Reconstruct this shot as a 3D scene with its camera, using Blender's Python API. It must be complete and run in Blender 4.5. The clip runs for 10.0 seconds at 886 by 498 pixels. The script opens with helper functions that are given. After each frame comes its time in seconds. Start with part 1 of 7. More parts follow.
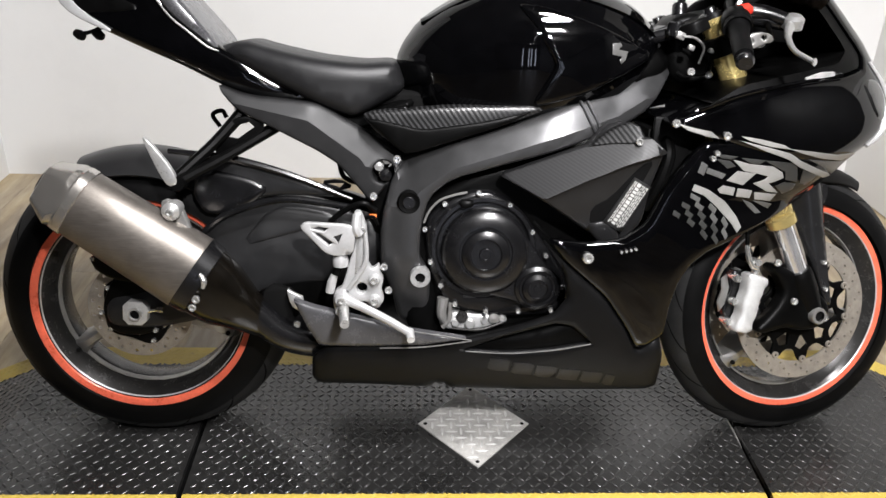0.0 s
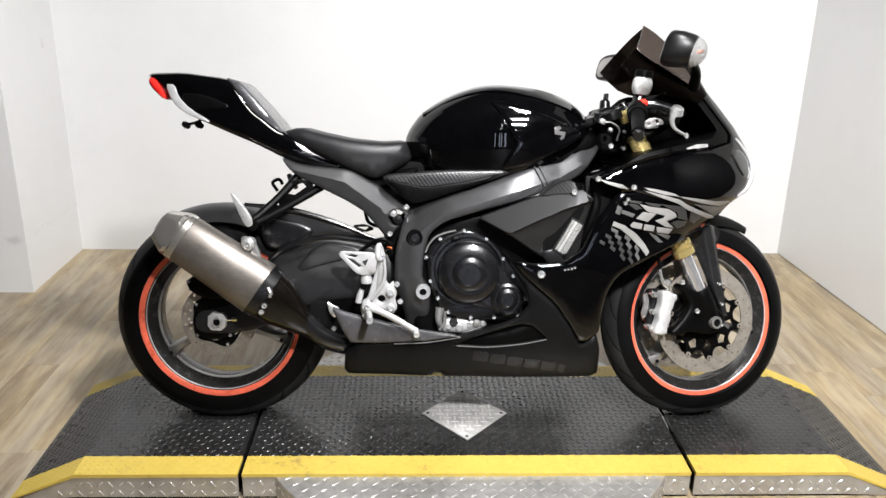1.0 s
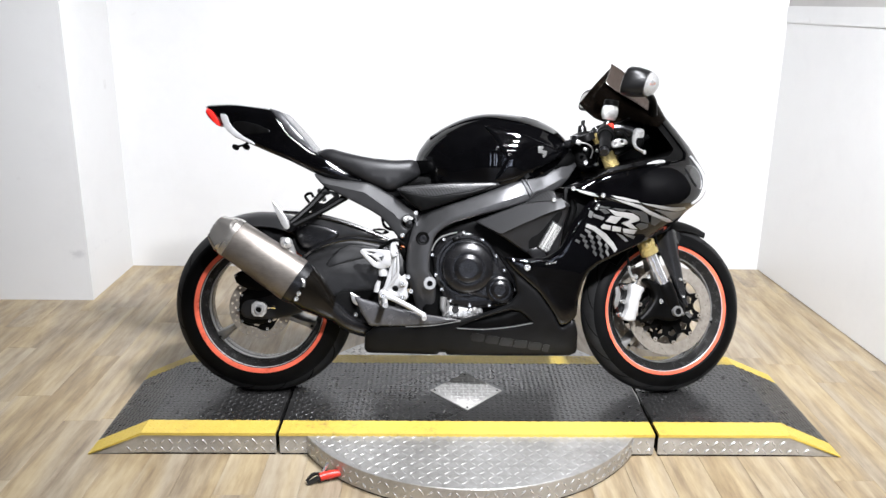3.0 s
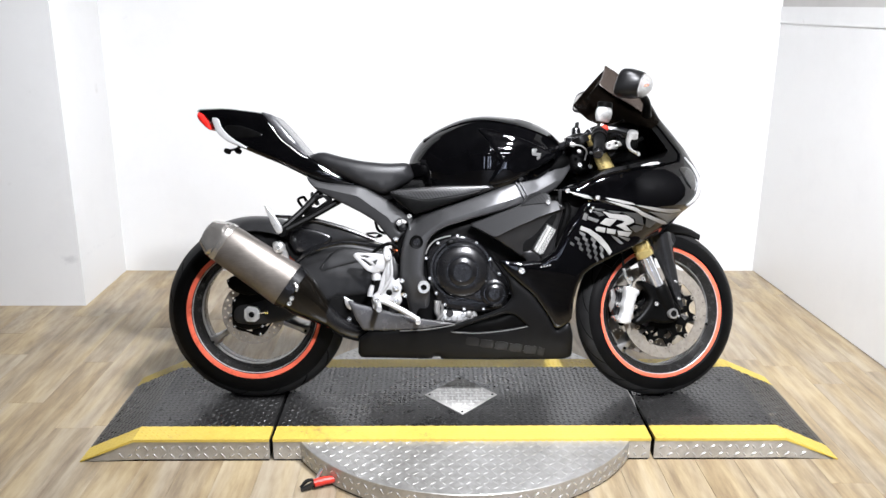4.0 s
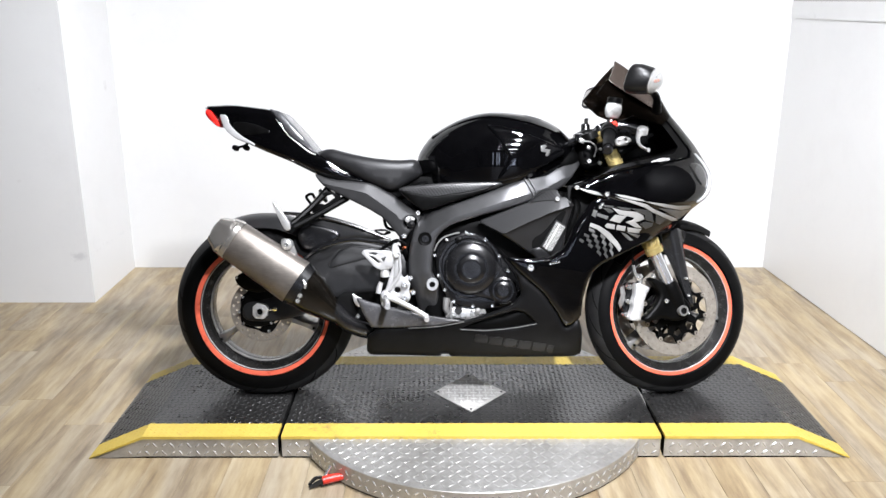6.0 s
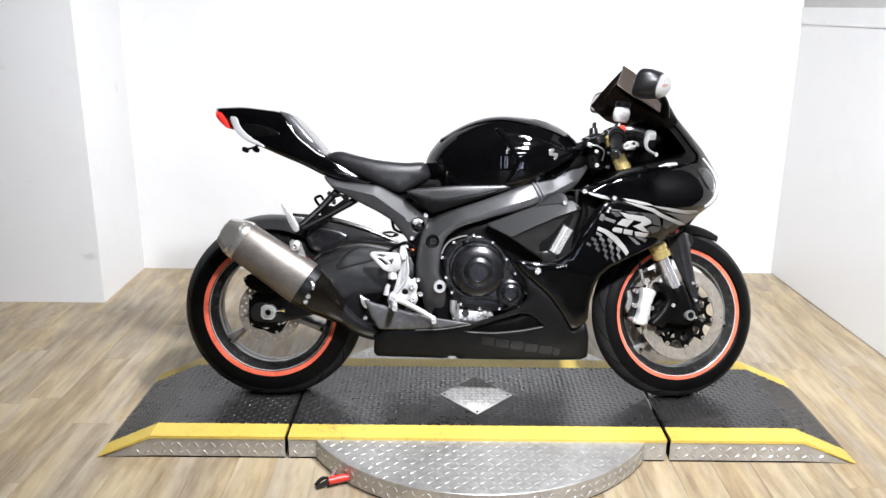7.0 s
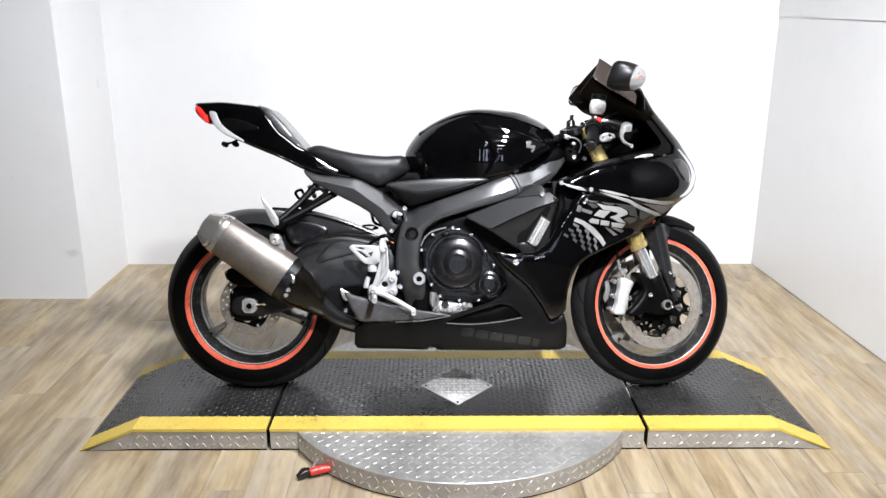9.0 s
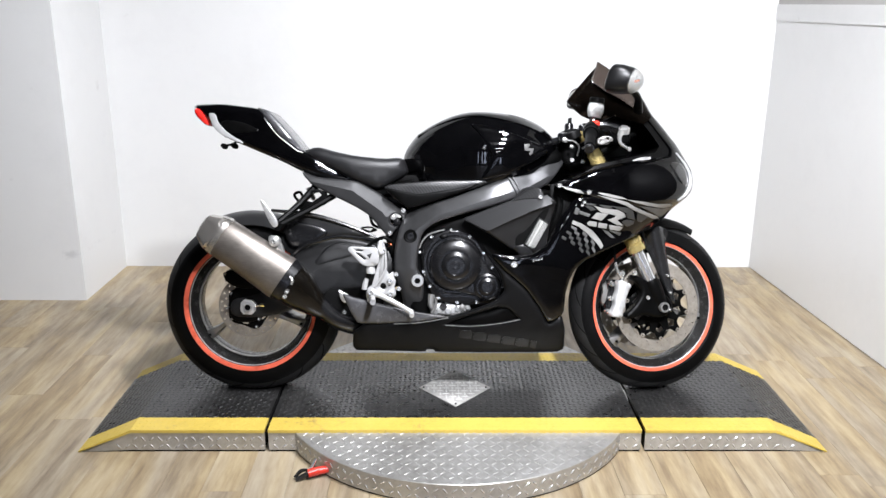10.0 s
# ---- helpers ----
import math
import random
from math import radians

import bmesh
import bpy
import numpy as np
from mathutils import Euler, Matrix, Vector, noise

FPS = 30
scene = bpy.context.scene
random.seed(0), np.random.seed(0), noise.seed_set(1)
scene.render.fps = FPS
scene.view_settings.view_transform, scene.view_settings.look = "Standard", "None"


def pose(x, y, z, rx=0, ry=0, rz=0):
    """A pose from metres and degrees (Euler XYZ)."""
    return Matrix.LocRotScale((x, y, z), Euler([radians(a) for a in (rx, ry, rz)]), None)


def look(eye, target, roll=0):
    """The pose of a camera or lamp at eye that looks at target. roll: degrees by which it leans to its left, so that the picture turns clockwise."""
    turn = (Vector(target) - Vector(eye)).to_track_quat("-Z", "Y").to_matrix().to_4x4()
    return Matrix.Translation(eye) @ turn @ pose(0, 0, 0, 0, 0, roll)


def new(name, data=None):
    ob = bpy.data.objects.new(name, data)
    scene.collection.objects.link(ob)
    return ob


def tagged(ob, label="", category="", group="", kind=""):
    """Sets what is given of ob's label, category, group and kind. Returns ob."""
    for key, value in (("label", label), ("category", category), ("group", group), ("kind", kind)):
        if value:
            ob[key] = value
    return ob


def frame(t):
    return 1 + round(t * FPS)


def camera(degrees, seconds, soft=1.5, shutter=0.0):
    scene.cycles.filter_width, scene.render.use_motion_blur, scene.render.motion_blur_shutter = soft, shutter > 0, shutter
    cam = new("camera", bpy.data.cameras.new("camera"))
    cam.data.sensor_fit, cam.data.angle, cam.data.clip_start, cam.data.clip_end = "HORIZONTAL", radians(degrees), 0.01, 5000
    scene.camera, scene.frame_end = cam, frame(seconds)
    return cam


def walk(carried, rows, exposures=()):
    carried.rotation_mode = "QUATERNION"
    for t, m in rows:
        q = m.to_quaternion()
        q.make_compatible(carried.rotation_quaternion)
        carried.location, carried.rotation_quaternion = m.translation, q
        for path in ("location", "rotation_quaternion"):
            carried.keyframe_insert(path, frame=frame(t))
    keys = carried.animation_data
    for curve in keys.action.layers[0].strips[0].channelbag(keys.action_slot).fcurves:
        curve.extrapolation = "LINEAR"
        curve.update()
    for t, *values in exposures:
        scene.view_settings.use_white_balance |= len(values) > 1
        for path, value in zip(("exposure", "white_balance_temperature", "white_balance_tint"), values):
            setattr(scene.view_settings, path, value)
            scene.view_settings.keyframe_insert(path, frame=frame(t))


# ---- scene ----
cam = camera(56.2, 10.0)
PATH = [
    (0, (-0.147, -1.575, 1.305), (-0.062, 0.204, 0.395), 1.8),
    (0.1, (-0.137, -1.651, 1.314), (-0.065, 0.142, 0.43), 1.8),
    (0.2, (-0.134, -1.728, 1.323), (-0.076, 0.09, 0.49), 1.8),
    (0.3, (-0.125, -1.797, 1.33), (-0.044, 0.05, 0.567), 1.4),
    (0.4, (-0.122, -1.865, 1.338), (-0.058, -0.009, 0.596), 0.4),
    (0.5, (-0.116, -1.928, 1.342), (-0.022, -0.062, 0.628), 1.1),
    (0.6, (-0.123, -1.999, 1.354), (-0.033, -0.135, 0.634), 1.1),
    (0.7, (-0.131, -2.063, 1.361), (-0.048, -0.204, 0.628), 0.2),
    (0.8, (-0.139, -2.127, 1.369), (-0.054, -0.266, 0.641), 0.7),
    (0.9, (-0.144, -2.194, 1.379), (-0.062, -0.317, 0.694), 0.9),
    (1, (-0.15, -2.255, 1.387), (-0.078, -0.372, 0.717), 1.1),
    (1.2, (-0.126, -2.367, 1.392), (-0.091, -0.468, 0.766), 1.3),
    (1.3, (-0.116, -2.42, 1.395), (-0.088, -0.527, 0.75), 1.5),
    (1.5, (-0.092, -2.518, 1.398), (-0.054, -0.621, 0.764), 1.2),
    (1.7, (-0.1, -2.595, 1.4), (-0.056, -0.685, 0.809), 1.7),
    (1.8, (-0.105, -2.632, 1.401), (-0.066, -0.724, 0.802), 1.6),
    (2, (-0.114, -2.702, 1.402), (-0.071, -0.791, 0.811), 0.7),
    (2.2, (-0.113, -2.733, 1.406), (-0.071, -0.818, 0.83), 1.0),
    (3.3, (-0.107, -2.744, 1.406), (-0.091, -0.828, 0.834), 0.5),
    (3.5, (-0.106, -2.74, 1.406), (-0.086, -0.825, 0.83), 0.7),
    (4, (-0.101, -2.726, 1.405), (-0.07, -0.808, 0.838), 0.3),
    (4.5, (-0.109, -2.722, 1.41), (-0.084, -0.803, 0.846), 0.5),
    (5, (-0.107, -2.713, 1.403), (-0.087, -0.794, 0.839), 0.4),
    (5.5, (-0.102, -2.711, 1.404), (-0.086, -0.794, 0.836), 0.6),
    (5.7, (-0.102, -2.713, 1.404), (-0.089, -0.798, 0.829), 0.1),
    (6.8, (-0.101, -2.723, 1.401), (-0.103, -0.808, 0.826), 0.4),
    (7, (-0.101, -2.728, 1.401), (-0.109, -0.81, 0.836), 0.4),
    (7.5, (-0.088, -2.733, 1.404), (-0.084, -0.819, 0.823), 0.2),
    (8, (-0.079, -2.73, 1.401), (-0.072, -0.817, 0.818), 0.2),
    (8.5, (-0.073, -2.74, 1.399), (-0.058, -0.823, 0.829), 0.6),
    (9, (-0.065, -2.753, 1.398), (-0.049, -0.837, 0.822), 0.1),
    (9.5, (-0.064, -2.761, 1.398), (-0.059, -0.844, 0.828), 0.3),
    (10, (-0.065, -2.763, 1.397), (-0.045, -0.846, 0.829), 0.3),
]
walk(cam, [(t, look(eye, target, roll)) for t, eye, target, roll in PATH], exposures=[(0, -0.47, 6650, 12), (0.5, -0.32, 6620, 12), (1.0, -0.27, 6600, 11), (2.2, -0.08, 6450, 11), (3.3, 0.03, 6300, 12), (5.7, 0.05, 6300, 12), (7.0, 0.05, 6300, 12), (8.0, 0.0, 6300, 12), (9.0, -0.09, 6300, 12), (10, -0.15, 6300, 12)])

# ---- world, light ----
LAMPS = [(0.5, -0.85, 0.22, 0.18, 27, (0.1, 0.2, 0.0)), (0.5, -1.2, 0.18, 0.14, 58, (-2.5, 1.0, 0.8)), (0.5, -1.8, 0.18, 0.14, 8, (0.0, 0.3, 0.4)), (0.5, -2.5, 0.18, 0.14, 112, (1.74, 0.9, 0.8))] \
    + [(0.55, y, 0.2, 0.12, 8) for y in (-3.8, -5.4, -7.0, -8.6, -10.2, -11.8)]


world = bpy.data.worlds.new("world")
scene.world = world
world.use_nodes = True
world.node_tree.nodes["Background"].inputs[0].default_value = (0.9, 0.95, 1.0, 1)
world.node_tree.nodes["Background"].inputs[1].default_value = 0.05


def area_lamp(name, eye, target, sx, sy, watts, spread, colour=(0.97, 0.98, 1.0)):
    data = bpy.data.lights.new(name, "AREA")
    data.shape, data.size, data.size_y, data.energy, data.color = "RECTANGLE", sx, sy, watts, colour
    data.spread = radians(spread)
    ob = new(name, data)
    ob.matrix_world = look(eye, target)
    return ob


# ---- materials ----
class Nodes:
    """A small wrapper round a node tree."""

    def __init__(self, name):
        self.mat = bpy.data.materials.new(name)
        self.mat.use_nodes = True
        self.t = self.mat.node_tree
        self.b = self.t.nodes["Principled BSDF"]

    def add(self, kind, **values):
        n = self.t.nodes.new(kind)
        for k, v in values.items():
            n.inputs[k].default_value = v
        return n

    def link(self, a, b):
        self.t.links.new(a, b)

    def coords(self, scale=(1, 1, 1), turn=(0, 0, 0), which="Object"):
        c = self.add("ShaderNodeTexCoord")
        m = self.add("ShaderNodeMapping")
        m.inputs["Scale"].default_value = scale
        m.inputs["Rotation"].default_value = [radians(a) for a in turn]
        self.link(c.outputs[which], m.inputs["Vector"])
        return m.outputs[0]

    def noise(self, vec, scale, detail=4, rough=0.55):
        n = self.add("ShaderNodeTexNoise", Scale=scale, Detail=detail, Roughness=rough)
        self.link(vec, n.inputs["Vector"])
        return n.outputs["Fac"]

    def ramp(self, fac, stops):
        r = self.add("ShaderNodeValToRGB")
        e = r.color_ramp.elements
        while len(e) < len(stops):
            e.new(0.5)
        for el, (p, c) in zip(e, stops):
            el.position, el.color = p, (c if len(c) == 4 else (*c, 1))
        self.link(fac, r.inputs["Fac"])
        return r.outputs["Color"]

    def math(self, op, a, b=0.5):
        m = self.add("ShaderNodeMath")
        m.operation = op
        for i, v in enumerate((a, b)):
            if isinstance(v, (int, float)):
                m.inputs[i].default_value = v
            else:
                self.link(v, m.inputs[i])
        return m.outputs[0]

    def bump(self, height, strength=0.2, distance=0.002):
        n = self.add("ShaderNodeBump", Strength=strength, Distance=distance)
        self.link(height, n.inputs["Height"])
        self.link(n.outputs[0], self.b.inputs["Normal"])

    def span(self, fac, lo, hi, socket):
        m = self.add("ShaderNodeMapRange")
        m.inputs["From Min"].default_value, m.inputs["From Max"].default_value = 0.3, 0.7
        m.inputs["To Min"].default_value, m.inputs["To Max"].default_value = lo, hi
        self.link(fac, m.inputs["Value"])
        self.link(m.outputs[0], self.b.inputs[socket])


def paint(name, colour, rough=0.4, metal=0.0, coat=0.0, vary=0.25, scale=30, bump=0.0, bump_scale=400, spec=0.5):
    """A plain surface with faint unevenness of tone and gloss at two scales."""
    n = Nodes(name)
    v = n.coords()
    big, fine = n.noise(v, scale), n.noise(v, scale * 9, 2)
    f = n.math("ADD", n.math("MULTIPLY", big, 0.65), n.math("MULTIPLY", fine, 0.35))
    lo = tuple(c * (1 - vary) for c in colour[:3])
    hi = tuple(min(1, c * (1 + vary)) for c in colour[:3])
    n.link(n.ramp(f, [(0.35, lo), (0.65, hi)]), n.b.inputs["Base Color"])
    n.b.inputs["Metallic"].default_value = metal
    n.b.inputs["Specular IOR Level"].default_value = spec
    n.span(f, rough * 0.85, min(1, rough * 1.15), "Roughness")
    if coat:
        n.b.inputs["Coat Weight"].default_value = coat
        n.b.inputs["Coat Roughness"].default_value = 0.03
    if bump:
        n.bump(n.noise(v, bump_scale, 3), bump, 0.001)
    return n.mat


def carbon_weave(name, dark, light, rough, turn, pitch=0.011, relief=0.15, spec=0.5):
    """Ribbed carbon-look film: fine parallel ribs over a dark ground."""
    n = Nodes(name)
    v = n.coords(turn=(0, turn, 0))
    w = n.add("ShaderNodeTexWave")
    w.wave_type, w.bands_direction = "BANDS", "X"
    w.inputs["Scale"].default_value = 0.314 / pitch
    w.inputs["Distortion"].default_value = 0.15
    n.link(v, w.inputs["Vector"])
    n.link(n.ramp(w.outputs["Fac"], [(0.3, dark), (0.8, light)]), n.b.inputs["Base Color"])
    n.b.inputs["Roughness"].default_value = rough
    n.b.inputs["Specular IOR Level"].default_value = spec
    n.bump(w.outputs["Fac"], relief, 0.002)
    return n.mat


M = dict(
    gloss=paint("gloss_black_paint", (0.0010, 0.0010, 0.0012), 0.2, coat=1.0, vary=0.3, spec=0.0),
    matte=paint("matte_dark_grey", (0.0115, 0.0115, 0.012), 0.36, vary=0.18, bump=0.04, bump_scale=900, spec=0.45),
    spar=paint("frame_grey", (0.085, 0.085, 0.087), 0.34, metal=0.75, vary=0.06, bump=0.04, bump_scale=900),
    subgrey=paint("subframe_grey", (0.0115, 0.0115, 0.012), 0.48, vary=0.15, bump=0.04, bump_scale=900, spec=0.3),
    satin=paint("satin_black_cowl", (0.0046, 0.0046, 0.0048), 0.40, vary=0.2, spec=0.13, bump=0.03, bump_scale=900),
    cowlgrey=paint("grey_cowl", (0.065, 0.065, 0.069), 0.26, vary=0.15),
    plastic=paint("black_plastic", (0.0018, 0.0018, 0.0018), 0.40, vary=0.3, bump=0.08, bump_scale=700, spec=0.08),
    case=paint("black_engine_paint", (0.0046, 0.0046, 0.0051), 0.25, vary=0.25, bump=0.05, bump_scale=800, spec=0.6),
    seat=paint("seat_vinyl", (0.009, 0.009, 0.0096), 0.42, vary=0.2, bump=0.15, bump_scale=1200, spec=0.3),
    rubber=paint("tyre_rubber", (0.0022, 0.0022, 0.0023), 0.5, vary=0.35, scale=14, bump=0.15, bump_scale=500, spec=0.08),
    tread=paint("worn_tread_rubber", (0.013, 0.013, 0.0132), 0.6, vary=0.4, scale=22, bump=0.25, bump_scale=420, spec=0.25),
    seatcowl=paint("seat_cover_grey", (0.05, 0.05, 0.053), 0.28, vary=0.12, coat=0.4),
    groove=paint("groove_black", (0.003, 0.003, 0.003), 0.9, spec=0.1),
    red=paint("red_tape", (0.74, 0.135, 0.075), 0.3, vary=0.2, scale=18),
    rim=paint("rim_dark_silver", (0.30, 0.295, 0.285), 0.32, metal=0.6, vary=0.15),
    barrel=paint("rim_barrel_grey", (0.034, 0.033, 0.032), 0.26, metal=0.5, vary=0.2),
    disc=paint("brake_steel", (0.37, 0.335, 0.29), 0.38, metal=0.6, vary=0.18, scale=60),
    alu=paint("bright_aluminium", (0.60, 0.60, 0.59), 0.3, metal=0.7, vary=0.12, scale=50),
    silver=paint("silver_paint", (0.44, 0.44, 0.44), 0.36, metal=0.3, vary=0.1),
    steel=paint("bolt_steel", (0.70, 0.70, 0.68), 0.22, metal=0.8, vary=0.15),
    chrome=paint("chrome", (0.85, 0.85, 0.86), 0.16, metal=0.85, vary=0.05),
    gold=paint("gold_anodised", (0.66, 0.52, 0.21), 0.26, metal=0.7, vary=0.04),
    tailred=paint("red_lens", (0.65, 0.02, 0.015), 0.12, coat=0.8, vary=0.2),
    lens=paint("clear_lens", (0.27, 0.265, 0.26), 0.1, coat=1.0, vary=0.25, scale=80),
    amber=paint("orange_plastic", (0.7, 0.16, 0.03), 0.35),
    redplastic=paint("red_plastic", (0.62, 0.035, 0.02), 0.32, vary=0.15),
    decal=paint("silver_decal", (0.23, 0.225, 0.215), 0.36, metal=0.1, coat=0.25, vary=0.12),
    decal_mid=paint("mid_grey_decal", (0.085, 0.084, 0.082), 0.36, metal=0.1, coat=0.25, vary=0.18),
    decal_dark=paint("grey_decal", (0.032, 0.032, 0.031), 0.35, metal=0.1, coat=0.3, vary=0.2),
    lettering=paint("satin_lettering", (0.0068, 0.0067, 0.0066), 0.34, vary=0.15, spec=0.25),
    mirror=paint("mirror_glass", (0.40, 0.39, 0.37), 0.05, metal=1.0, vary=0.05),
    jar=paint("cloudy_jar", (0.36, 0.36, 0.35), 0.25, vary=0.3, scale=60),
    label=paint("label_ground", (0.02, 0.02, 0.02), 0.4),
    ink=paint("label_ink", (0.55, 0.55, 0.53), 0.5),
    smoke=paint("smoked_screen", (0.006, 0.006, 0.006), 0.1, coat=1.0, vary=0.2),
    # brown of the back wall's light that shows through the windscreen
    screenglow=paint("wall_light_in_screen", (0.026, 0.020, 0.0165), 0.2, coat=0.6, vary=0.2),
    carbon=carbon_weave("ribbed_carbon_film", (0.004, 0.004, 0.004), (0.030, 0.030, 0.031), 0.34, 38, 0.0085),
    carbon_dark=carbon_weave("dark_ribbed_film", (0.003, 0.003, 0.003), (0.014, 0.014, 0.0145), 0.4, 38, 0.0085, 0.15, 0.2),
    ductface=carbon_weave("satin_duct_film", (0.0075, 0.0075, 0.008), (0.012, 0.012, 0.0125), 0.42, 60, 0.006, 0.04, 0.32),
)


def exhaust_metal():
    n = Nodes("brushed_titanium")
    v = n.coords(scale=(4, 60, 60), turn=(0, 38, 0))
    v2 = n.coords()
    f = n.noise(v, 8, 3)
    g = n.noise(v2, 12, 3)
    m = n.math("ADD", n.math("MULTIPLY", f, 0.4), n.math("MULTIPLY", g, 0.6))
    n.link(n.ramp(m, [(0.3, (0.15, 0.135, 0.120)), (0.7, (0.285, 0.259, 0.233))]), n.b.inputs["Base Color"])
    n.b.inputs["Metallic"].default_value = 0.9
    n.span(f, 0.40, 0.55, "Roughness")
    return n.mat


M["titanium"] = exhaust_metal()
M["alucap"] = paint("polished_cap", (0.50, 0.475, 0.44), 0.22, metal=0.85, vary=0.1)
M["caliper"] = paint("bright_caliper", (0.50, 0.50, 0.495), 0.38, metal=0.3, vary=0.15, scale=60)
M["gloss_shield"] = paint("satin_black_shield", (0.004, 0.0033, 0.0025), 0.14, vary=0.3, spec=0.35)


def smoked_glass():
    n = Nodes("smoked_glass")
    n.b.inputs["Base Color"].default_value = (0.013, 0.0095, 0.007, 1)
    n.b.inputs["Transmission Weight"].default_value = 0.9
    n.b.inputs["Roughness"].default_value = 0.06
    n.b.inputs["IOR"].default_value = 1.12
    return n.mat


M["screen"] = smoked_glass()


def clear_lens():
    n = Nodes("clear_moulded_lens")
    n.b.inputs["Base Color"].default_value = (0.86, 0.86, 0.85, 1)
    n.b.inputs["Transmission Weight"].default_value = 0.85
    n.b.inputs["Roughness"].default_value = 0.12
    n.b.inputs["IOR"].default_value = 1.3
    n.bump(n.noise(n.coords(), 160, 2), 0.3, 0.002)
    return n.mat


M["clearlens"] = clear_lens()
M["legsatin"] = paint("satin_dark_leg", (0.012, 0.012, 0.0125), 0.25, vary=0.15, spec=0.5)
M["satinshell"] = paint("satin_black_shell", (0.004, 0.004, 0.0042), 0.36, vary=0.2, spec=0.25)


def tread_metal():
    n = Nodes("worn_tread_plate")
    v = n.coords()
    a, b, c = n.noise(v, 4, 5), n.noise(v, 45, 4), n.noise(v, 300, 2)
    m = n.math("ADD", n.math("MULTIPLY", a, 0.5), n.math("MULTIPLY", b, 0.5))
    n.link(n.ramp(m, [(0.3, (0.30, 0.29, 0.27)), (0.5, (0.43, 0.42, 0.40)), (0.72, (0.55, 0.545, 0.53))]), n.b.inputs["Base Color"])
    n.b.inputs["Metallic"].default_value = 0.55
    n.span(m, 0.28, 0.45, "Roughness")
    n.bump(c, 0.15, 0.001)
    return n.mat


def mat_black():
    n = Nodes("black_tread_coating")
    v = n.coords()
    a, b, c = n.noise(v, 3.5, 6, 0.65), n.noise(v, 40, 4), n.noise(v, 260, 3)
    m = n.math("ADD", n.math("MULTIPLY", a, 0.6), n.math("MULTIPLY", b, 0.4))
    n.link(n.ramp(m, [(0.35, (0.009, 0.0088, 0.0085)), (0.55, (0.016, 0.0157, 0.0153)), (0.75, (0.042, 0.041, 0.040))]), n.b.inputs["Base Color"])
    n.b.inputs["Specular IOR Level"].default_value = 0.8
    n.span(m, 0.22, 0.36, "Roughness")
    n.bump(c, 0.3, 0.001)
    return n.mat


def yellow_paint():
    n = Nodes("worn_yellow_paint")
    v = n.coords()
    a, b = n.noise(v, 6, 5), n.noise(v, 55, 5, 0.7)
    m = n.math("ADD", n.math("MULTIPLY", a, 0.45), n.math("MULTIPLY", b, 0.55))
    n.link(n.ramp(m, [(0.30, (0.28, 0.20, 0.07)), (0.42, (0.53, 0.385, 0.068)), (0.7, (0.63, 0.475, 0.095))]), n.b.inputs["Base Color"])
    n.span(m, 0.4, 0.6, "Roughness")
    n.bump(b, 0.2, 0.001)
    return n.mat


def wood_planks():
    n = Nodes("vinyl_wood_plank")
    info = n.add("ShaderNodeObjectInfo")
    c = n.add("ShaderNodeTexCoord")
    add = n.add("ShaderNodeVectorMath")
    shift = n.add("ShaderNodeVectorMath")
    add.operation, shift.operation = "ADD", "SCALE"
    shift.inputs[0].default_value = (13, 31, 7)
    n.link(info.outputs["Random"], shift.inputs["Scale"])
    n.link(c.outputs["Object"], add.inputs[0])
    n.link(shift.outputs[0], add.inputs[1])
    g = n.add("ShaderNodeMapping")
    g.inputs["Scale"].default_value = (1.0, 0.11, 1.0)
    n.link(add.outputs[0], g.inputs["Vector"])
    grain, cloud, fine = n.noise(g.outputs[0], 44, 6, 0.65), n.noise(g.outputs[0], 17, 4, 0.6), n.noise(g.outputs[0], 170, 3)
    tone = n.math("ADD", n.math("ADD", n.math("MULTIPLY", cloud, 0.52), n.math("MULTIPLY", grain, 0.40)), n.math("MULTIPLY", info.outputs["Random"], 0.05))
    tone = n.math("ADD", tone, n.math("MULTIPLY", fine, 0.06))
    place = n.add("ShaderNodeNewGeometry")
    scuff = n.add("ShaderNodeTexNoise", Scale=2.6, Detail=5, Roughness=0.6, Distortion=1.6)
    n.link(place.outputs["Position"], scuff.inputs["Vector"])
    tone = n.math("ADD", tone, n.math("MULTIPLY", n.math("SUBTRACT", scuff.outputs["Fac"], 0.5), 0.22))
    warm = n.ramp(tone, [(0.36, (0.185, 0.132, 0.076)), (0.46, (0.276, 0.206, 0.118)), (0.56, (0.378, 0.297, 0.176)), (0.70, (0.470, 0.384, 0.246))])
    cool = n.ramp(tone, [(0.36, (0.165, 0.127, 0.085)), (0.46, (0.245, 0.195, 0.133)), (0.56, (0.335, 0.278, 0.198)), (0.70, (0.425, 0.366, 0.272))])
    hue = n.ramp(n.noise(g.outputs[0], 9, 3, 0.5), [(0.40, (0, 0, 0)), (0.60, (1, 1, 1))])
    both = n.add("ShaderNodeMix")
    both.data_type = "RGBA"
    n.link(hue, both.inputs["Factor"])
    n.link(warm, both.inputs["A"])
    n.link(cool, both.inputs["B"])
    col = both.outputs["Result"]
    n.link(col, n.b.inputs["Base Color"])
    n.span(scuff.outputs["Fac"], 0.30, 0.52, "Roughness")
    n.bump(grain, 0.08, 0.001)
    return n.mat


